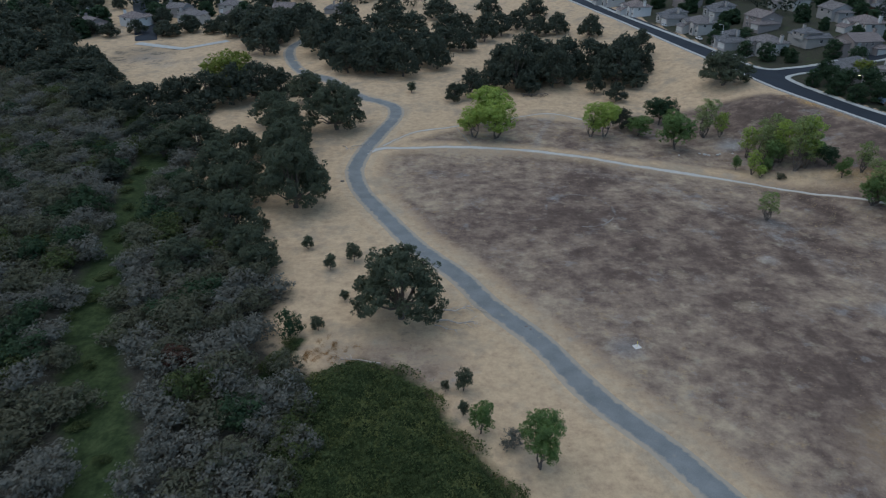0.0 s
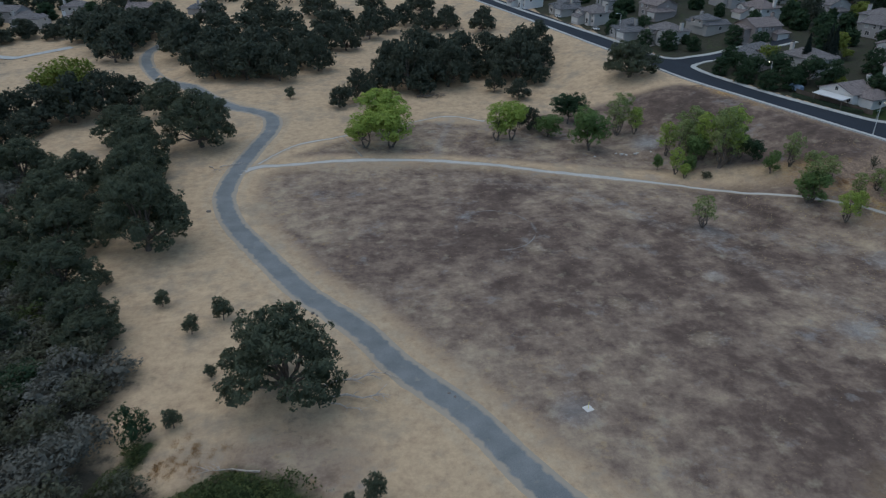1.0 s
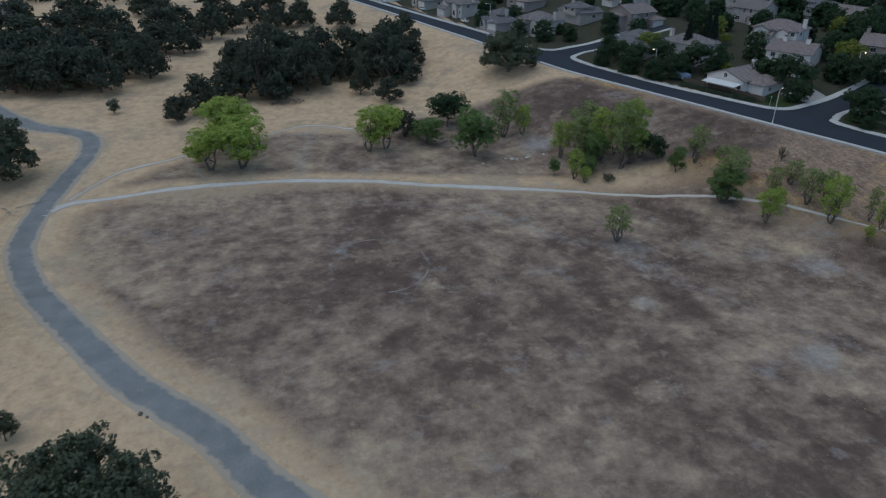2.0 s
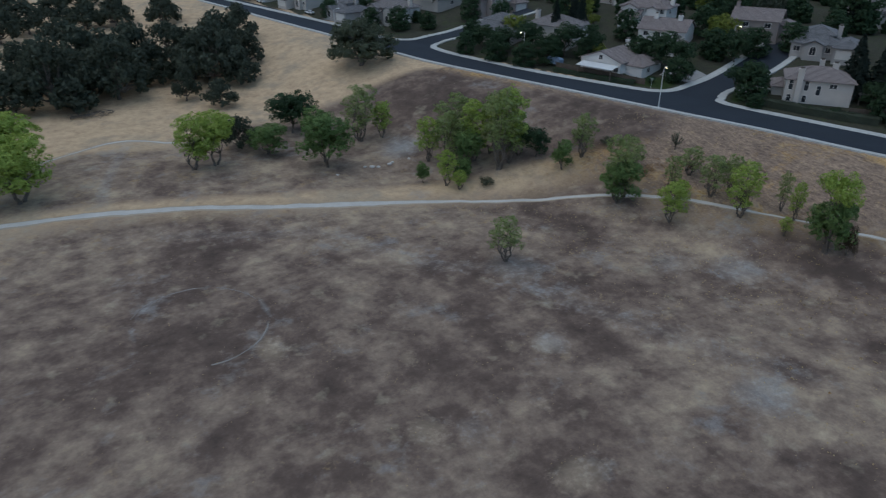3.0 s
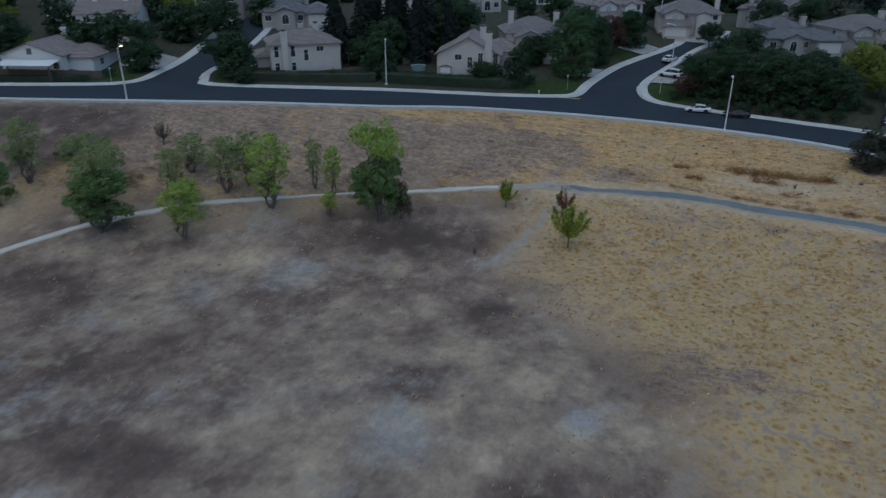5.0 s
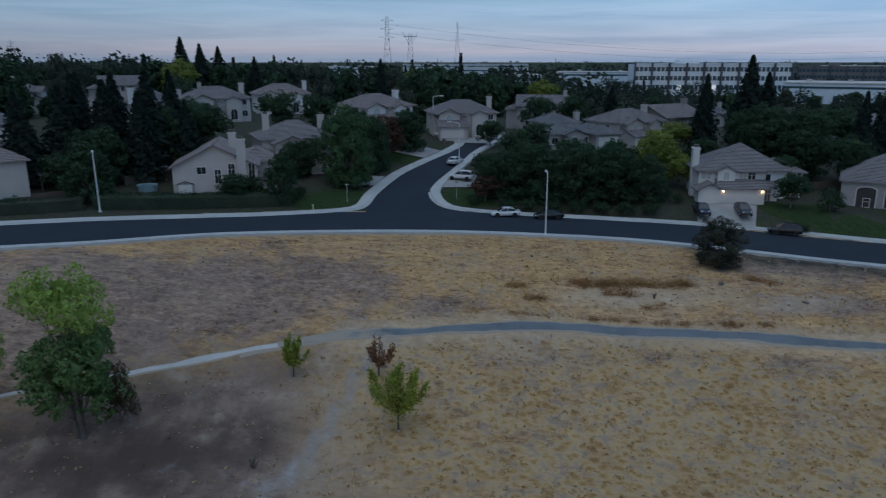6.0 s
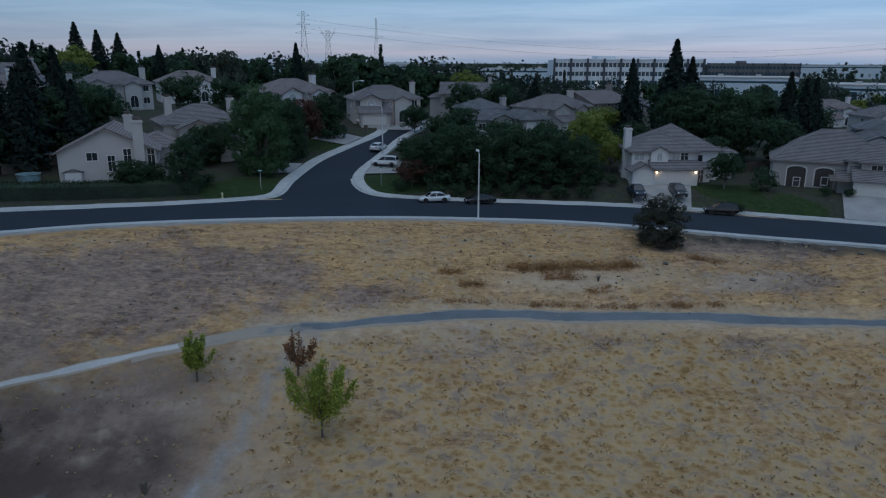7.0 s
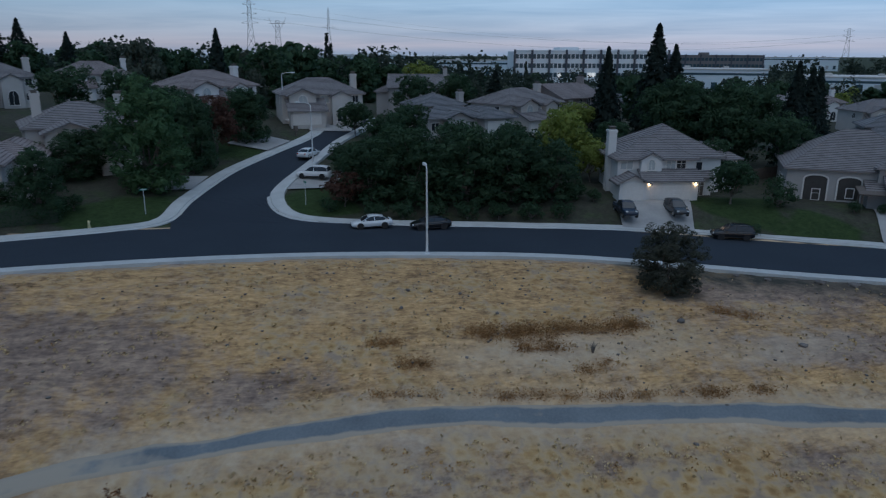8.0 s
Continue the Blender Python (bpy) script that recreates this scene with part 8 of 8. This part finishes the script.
def distant_trees():
    """Woods and street trees from the estate to the horizon."""
    r = np.random.default_rng(3)
    vs, qs, ns, n0 = [], [], [], 0
    spots = []
    for lo, hi, count in ((270, 420, 420), (420, 650, 800), (650, 1100, 620), (1100, 2200, 520), (2200, 4200, 420)):
        a = np.radians(r.uniform(-62, 150, count))
        d = np.sqrt(r.uniform(lo * lo, hi * hi, count))
        spots += list(zip(84 + d * np.cos(a), 118 + d * np.sin(a), d))
    built = [(541, -70, 75), (600, -205, 50), (440, -95, 34), (410, -150, 40), (684, 90, 34), (556, 55, 20), (620, -20, 46), (730, 185, 38)]
    gx, gy, gd = [np.array(c) for c in zip(*spots)]
    d2, side, _ = to_line(gx, gy, KERB)
    gzz = ground_z(gx, gy)
    for x, y, d, z, s, k in zip(gx, gy, gd, gzz, side, d2):
        if s < 0 and y < 470 or k < 70 or min((x - a) ** 2 + (y - b) ** 2 for a, b in HOUSE_SPOTS) < 150 or any(math.hypot(x - a, y - b) < c * 0.62 for a, b, c in built):
            continue
        if any(math.hypot(x - a * 0.94 - 5, y - b * 0.94 - 7) < c * 0.5 for a, b, c in built[2:4]):
            continue
        h = (r.uniform(10, 17.5) if y > 45 else r.uniform(7, 11)) if d < 650 else r.uniform(9, 16)
        w = h * r.uniform(0.42, 0.62)
        m = 240 if d < 420 else (140 if d < 650 else (50 if d < 1100 else 24))
        dirs = r.normal(0, 1, (m, 3))
        dirs /= np.linalg.norm(dirs, axis=1)[:, None]
        if r.random() < (0.10 if y > 60 else 0.03):
            t = r.random(m)
            c = np.stack([dirs[:, 0] * w * 0.45 * (1 - t), dirs[:, 1] * w * 0.45 * (1 - t), t * h * 1.35], 1)
        else:
            rad = 0.72 + 0.28 * r.random(m) + 0.15 * np.sin(5 * dirs[:, 0] + x) * np.sin(5 * dirs[:, 2] + y)
            c = dirs * rad[:, None] * np.array([w, w, h * 0.48]) + np.array([0, 0, h * 0.5])
        v, q, lit = sprays(c + np.array([x, y, z]), dirs, h * (0.048 if d < 420 else 0.066 if d < 650 else 0.115), r, 0.8)
        vs.append(v)
        ns.append(lit)
        qs.append(q + n0)
        n0 += len(v)
    tagged(part("distant_trees", quick_mesh("distant_trees", np.concatenate(vs), np.concatenate(qs), np.concatenate(ns)), leaf("far_leaf", (0.020, 0.032, 0.024), (0.034, 0.050, 0.036), (0.058, 0.078, 0.050), 0.65, 0.2)), "dark green trees to the horizon", "trees", kind="stuff")


distant_trees()


# ---- small things on the open ground ----
def tufts():
    """Bleached grass tufts over the bank and the edge of the field."""
    r = np.random.default_rng(21)
    n = 34000
    x, y = r.uniform(92, 182, n), r.uniform(30, 205, n)
    d, side, _ = to_line(x, y, KERB)
    f, _, _ = to_line(x, y, FOOT_PATH)
    s, _, _ = to_line(x, y, SPUR)
    clump = np.sin(x * 0.9 + 2 * np.sin(y * 0.4)) * np.sin(y * 0.7 + 1.5 * np.sin(x * 0.5)) + 0.6 * np.sin(x * 0.23 + y * 0.31)
    keep = (side < 0) & (d > 2.5) & (f > 1.8) & (s > 1.3) & (r.random(n) < 0.32 + 0.4 * clump) & ((d < 60) | (r.random(n) < 0.3))
    x, y = x[keep], y[keep]
    c = np.stack([x, y, ground_z(x, y) + 0.10], 1)
    v, q, lit = sprays(c, np.stack([r.normal(0, 0.6, len(c)), r.normal(0, 0.6, len(c)), np.full(len(c), 2.4)], 1), 0.13, r, 0.7)
    tagged(part("grass_tufts", quick_mesh("grass_tufts", v, q, lit), L_STRAW), "bleached golden grass tufts over the bank", "grass", kind="stuff")
    # hummocks: clumps of blades that lean outward, straw or rust by the patch
    for lf, count, words in ((TUFT, 4600, "straw-coloured bunch grass in hummocks"), (RUSTY_TUFT, 2000, "rust-brown bunch grass in hummocks")):
        x, y = r.uniform(98, 166, count), r.uniform(56, 136, count)
        d, side, _ = to_line(x, y, KERB)
        f, _, _ = to_line(x, y, FOOT_PATH)
        s, _, _ = to_line(x, y, SPUR)
        fld = poly_soft(x, y, FIELD, 10)
        clump = np.sin(x * 0.31 + 2 * np.sin(y * 0.17)) * np.sin(y * 0.27 + 1.5 * np.sin(x * 0.21))
        keep = (side < 0) & (d > 8) & (f > 2.2) & (s > 1.5) & (r.random(count) < 0.55 + 0.4 * (clump if lf is TUFT else -clump)) & ((fld < 0.6) | (r.random(count) < 0.06)) & ((d > 28) | (r.random(count) < (0.5 if lf is TUFT else 0.12)))
        x, y = x[keep], y[keep]
        k = 15
        wide = np.repeat(r.uniform(0.16, 0.42, len(x)), k)
        a = r.uniform(0, 2 * np.pi, len(x) * k)
        out = np.sqrt(r.random(len(a))) * wide
        px, py = np.repeat(x, k) + out * np.cos(a), np.repeat(y, k) + out * np.sin(a)
        c = np.stack([px, py, ground_z(px, py) + 0.03 + 0.40 * (wide - out)], 1)
        v, q, lit = sprays(c, np.stack([np.cos(a) * out / wide, np.sin(a) * out / wide, np.full(len(a), 1.3)], 1), 0.075, r, 0.6)
        tagged(part("bunch_grass", quick_mesh("bunch_grass", v, q, lit), lf), words, "grass", kind="stuff")
    n = 16000
    x, y = r.uniform(-60, 125, n), r.uniform(75, 240, n)
    fld = poly_soft(x, y, FIELD, 10)
    m, _, _ = to_line(x, y, MAIN_PATH)
    clump = np.sin(x * 0.33 + 2 * np.sin(y * 0.21)) * np.sin(y * 0.37 + 1.5 * np.sin(x * 0.27))
    keep = (m > 3.4) & (r.random(n) < 0.25 + 0.5 * clump) & (x > -48 + 0.1 * y - 8)
    x, y = x[keep], y[keep]
    c = np.stack([x, y, ground_z(x, y) + 0.08], 1)
    v, q, lit = sprays(c, np.stack([r.normal(0, 0.6, len(c)), r.normal(0, 0.6, len(c)), np.full(len(c), 2.4)], 1), 0.08, r, 0.7)
    tagged(part("grass_tufts", quick_mesh("grass_tufts", v, q, lit), L_STRAW), "sparse bleached tufts in the brown field", "grass", kind="stuff")


def weeds():
    """Russet dead weeds in strips on the bank and along the gravel path."""
    r = np.random.default_rng(22)
    cs = []
    thick = 6.0
    for x0, y0, x1, y1, w, n, h in ((163.5, 100, 163, 86, 0.9, 1500, 0.8), (161.2, 97, 161, 93, 0.6, 260, 0.6), (160, 106, 160, 104, 0.5, 160, 0.5), (163, 108, 163, 106, 0.5, 150, 0.4), (158, 93, 158.4, 90, 0.4, 120, 0.4), (157.0, 109, 155.6, 95, 0.22, 260, 0.35), (155.5, 95, 153.2, 80, 0.25, 420, 0.45), (164, 78, 163, 75, 0.7, 200, 0.5), (127, 187, 140, 178, 2.0, 500, 0.5), (-27, 111, -18, 113, 2.6, 700, 0.3)):
        n = int(n * thick)
        t = r.random(n)
        k = max(3, n // 90)
        at, off = r.random(k), r.normal(0, w * 0.8, (k, 2))
        pick = r.integers(0, k, n)
        t = at[pick]
        px, py = x0 + (x1 - x0) * t + off[pick, 0] * 0.6 + r.normal(0, 0.28, n), y0 + (y1 - y0) * t + off[pick, 1] + r.normal(0, 0.42, n)
        cs.append(np.stack([px, py, ground_z(px, py) + h * r.random(n) ** 1.5], 1))
    c = np.concatenate(cs)
    v, q, lit = sprays(c, np.stack([r.normal(0, 1, len(c)), r.normal(0, 1, len(c)), r.normal(0.8, 0.4, len(c))], 1), 0.075, r, 0.35)
    tagged(part("dry_weeds", quick_mesh("dry_weeds", v, q, lit), L_RUSSET), "strips of russet dead weeds on the bank", "weeds", kind="stuff")


tufts()
weeds()


def rock_mesh(seed):
    r = random.Random(seed)
    bm = bmesh.new()
    bmesh.ops.create_icosphere(bm, subdivisions=1, radius=1.0)
    for vv in bm.verts:
        vv.co *= r.uniform(0.7, 1.15)
        vv.co.z *= 0.62
    me = bpy.data.meshes.new("rock")
    bm.to_mesh(me)
    bm.free()
    return me


ROCKS = [rock_mesh(i) for i in range(4)]


def rock(x, y, s, label="grey stone lying on the dry bank", material=None, group="stones on the bank"):
    ob = part("rock", ROCKS[int(abs(x * 5 + y * 3)) % 4] if material is None else ROCKS[int(abs(x * 5 + y * 3)) % 4].copy(), None)
    if material:
        ob.data.materials.clear()
    if not ob.data.materials:
        ob.data.materials.append(material or STONE)
    s *= 0.72
    ob.matrix_basis = pose(x, y, gz(x, y) + 0.18 * s, 0, 0, (x * 77 + y * 31) % 360) @ Matrix.Diagonal((s * 1.2, s, s, 1))
    tagged(ob, label, "rock", group)


for x, y, s in ((163, 82, 0.55), (158, 74, 0.5), (167.5, 61.5, 0.8), (168.6, 64.5, 0.7), (165.2, 59.5, 0.7), (163.5, 57, 0.6), (171, 104, 0.35), (168, 105, 0.3), (160.5, 101, 0.25), (171.5, 71.5, 0.5), (170, 69, 0.55), (149.5, 88, 0.3), (166.5, 97, 0.3), (170, 99.5, 0.28), (152.5, 84, 0.25)):
    rock(x, y, s)
for x, y, s in ((-5.2, 149, 0.6), (-4.4, 148, 0.4), (17.0, 121.2, 0.45), (17.8, 120.2, 0.45), (-32, 202, 0.9)):
    rock(x, y, s, "pale stone beside the gravel road", None, "stones by the gravel road")
for x, y, s in ((88, 227, 0.9), (89.3, 226.4, 0.7), (92, 226, 0.9), (93, 226.6, 0.6), (86.4, 227.6, 0.6), (79, 226, 0.5), (97, 226, 0.6)):
    rock(x, y, s, "whitish rubble stone under the willows", PALESTONE, "whitish rubble")


def clods():
    """Dark clods and stones strewn over the upper bank."""
    r = np.random.default_rng(33)
    v, f = [], []
    ico = bmesh.new()
    bmesh.ops.create_cube(ico, size=1.4)
    base = [tuple(p.co) for p in ico.verts]
    faces = [tuple(p.index for p in q.verts) for q in ico.faces]
    ico.free()
    n = 0
    while n < 620:
        x, y = r.uniform(150, 180), r.uniform(45, 165)
        if r.random() < 0.55:
            y = r.normal(98, 14)
        d, side, _ = to_line(x, y, KERB)
        if float(side) > 0 or float(d) < 1.6 or float(d) > 24 or float(to_line(x, y, FOOT_PATH)[0]) < 2:
            continue
        s = 0.04 + 0.12 * r.random() ** 2.5
        z = gz(x, y)
        o = len(v)
        a = r.uniform(0, 3)
        v += [(x + s * (p[0] * math.cos(a) - p[1] * math.sin(a)) * r.uniform(0.8, 1.2), y + s * (p[0] * math.sin(a) + p[1] * math.cos(a)) * r.uniform(0.8, 1.2), z + s * 0.6 * p[2] * r.uniform(0.7, 1.2) + 0.02) for p in base]
        f += [tuple(i + o for i in q) for q in faces]
        n += 1
    tagged(part("clods", (v, f), mat("dark_clod", [(0.3, (0.10, 0.09, 0.085)), (0.7, (0.18, 0.165, 0.15))], 0.95, 1.0, 0.3)), "dark clods strewn over the upper bank", "clods", kind="stuff")


clods()


def dead_branch(x, y, rz, size, label, seed):
    """A bleached fallen limb with forking twigs, propped on the ground."""
    r = random.Random(seed)
    ob = thing("fallen_branch", pose(x, y, gz(x, y), 0, 0, rz) @ Matrix.Diagonal((size, size, size, 1)), label, "branch", "fallen branches")
    main = [(0, 0, 0.25), (2.2, 0.3, 0.6), (4.4, -0.1, 0.55), (6.5, 0.6, 0.9), (8.2, 0.4, 0.5)]
    part("limb", tube(main, [0.20, 0.16, 0.12, 0.08, 0.03], 6), DEADWOOD, ob)
    for k in range(9):
        i = r.randrange(1, 4)
        p = Vector(main[i]) + (Vector(main[i + 1]) - Vector(main[i])) * r.random()
        e = p + Vector((r.uniform(0.8, 2.2), r.uniform(-1.6, 1.6), r.uniform(-0.4, 0.8)))
        e.z = max(e.z, 0.08)
        part("twig", tube([p, (p + e) / 2 + Vector((0, r.uniform(-0.2, 0.2), 0.1)), e], [0.07, 0.045, 0.015], 4), DEADWOOD, ob)


dead_branch(-3.0, 126.0, 5, 1.25, "bleached fallen limb under the large oak", 1)
dead_branch(-2.0, 123.0, -16, 1.2, "bleached fallen limb under the large oak", 2)
dead_branch(-2.0, 121.5, -35, 0.7, "grey fallen limb beside the large oak", 3)
dead_branch(-12, 108, 170, 0.9, "bleached dead branch lying on bare soil", 4)
dead_branch(-36, 233, -60, 0.9, "grey fallen limb under the creek oaks", 5)
dead_branch(-33, 232, 10, 0.7, "grey fallen limb under the creek oaks", 6)


def dead_shrub(x, y, s, label):
    r = random.Random(int(x * 10))
    ob = thing("dead_shrub", pose(x, y, gz(x, y)) @ Matrix.Diagonal((s, s, s, 1)), label, "shrub", "dead shrubs")
    for k in range(9):
        a = 0.7 * k + r.random()
        e = Vector((math.cos(a) * r.uniform(0.2, 0.6), math.sin(a) * r.uniform(0.2, 0.6), r.uniform(0.6, 1.2)))
        part("stem", tube([(0, 0, -0.1), e * 0.5 + Vector((0.05, 0, 0.05)), e], [0.06, 0.045, 0.015], 4), BARK, ob)


dead_shrub(132.4, 131.8, 1.1, "charred dead shrub stump in a bare patch")
dead_shrub(160.0, 91.0, 0.8, "dry dead shrub on the bank")
dead_shrub(116, 214, 2.0, "grey leafless brush under the willows")
dead_shrub(112, 215, 2.2, "grey leafless brush under the willows")

# survey target staked in the field
target = thing("survey_target", pose(38.2, 114.2, gz(38.2, 114.2), 0, 0, 20), "white survey target with a yellow stake in dry grass", "marker")
part("sheet", box(-0.7, 0.7, -0.7, 0.7, 0.02, 0.06), TRIM, target)
part("stake", tube([(0, 0, 0), (0, 0, 1.3)], [0.05, 0.04], 5), mat("stake_yellow", [(0.3, (0.62, 0.55, 0.08)), (0.7, (0.75, 0.66, 0.12))], 0.6, 3.0, 0.0), target)

# heap of cut brush on the rise
heap = thing("brush_heap", pose(37, 291, gz(37, 291)), "grey heap of cut brush on dry grass", "brush heap")
rb = random.Random(8)
for k in range(60):
    a = rb.uniform(0, 6.28)
    c = Vector((rb.uniform(-5, 5), rb.uniform(-1.6, 1.6), rb.uniform(0.1, 1.3)))
    e = Vector((math.cos(a) * 1.5, math.sin(a) * 1.2, rb.uniform(-0.2, 0.5)))
    part("stick", tube([c - e, c + e], [0.08, 0.04], 4), BARK, heap)
# concrete slab walk over the creek slope
sheet("bank_walk", [(-172, 391), (-142, 379), (-121, 398)], [(-170, 396), (-142, 384), (-124, 402)], CONCRETE, "pale concrete walk on a far slope", "pavement", 0.15, 24, 2)
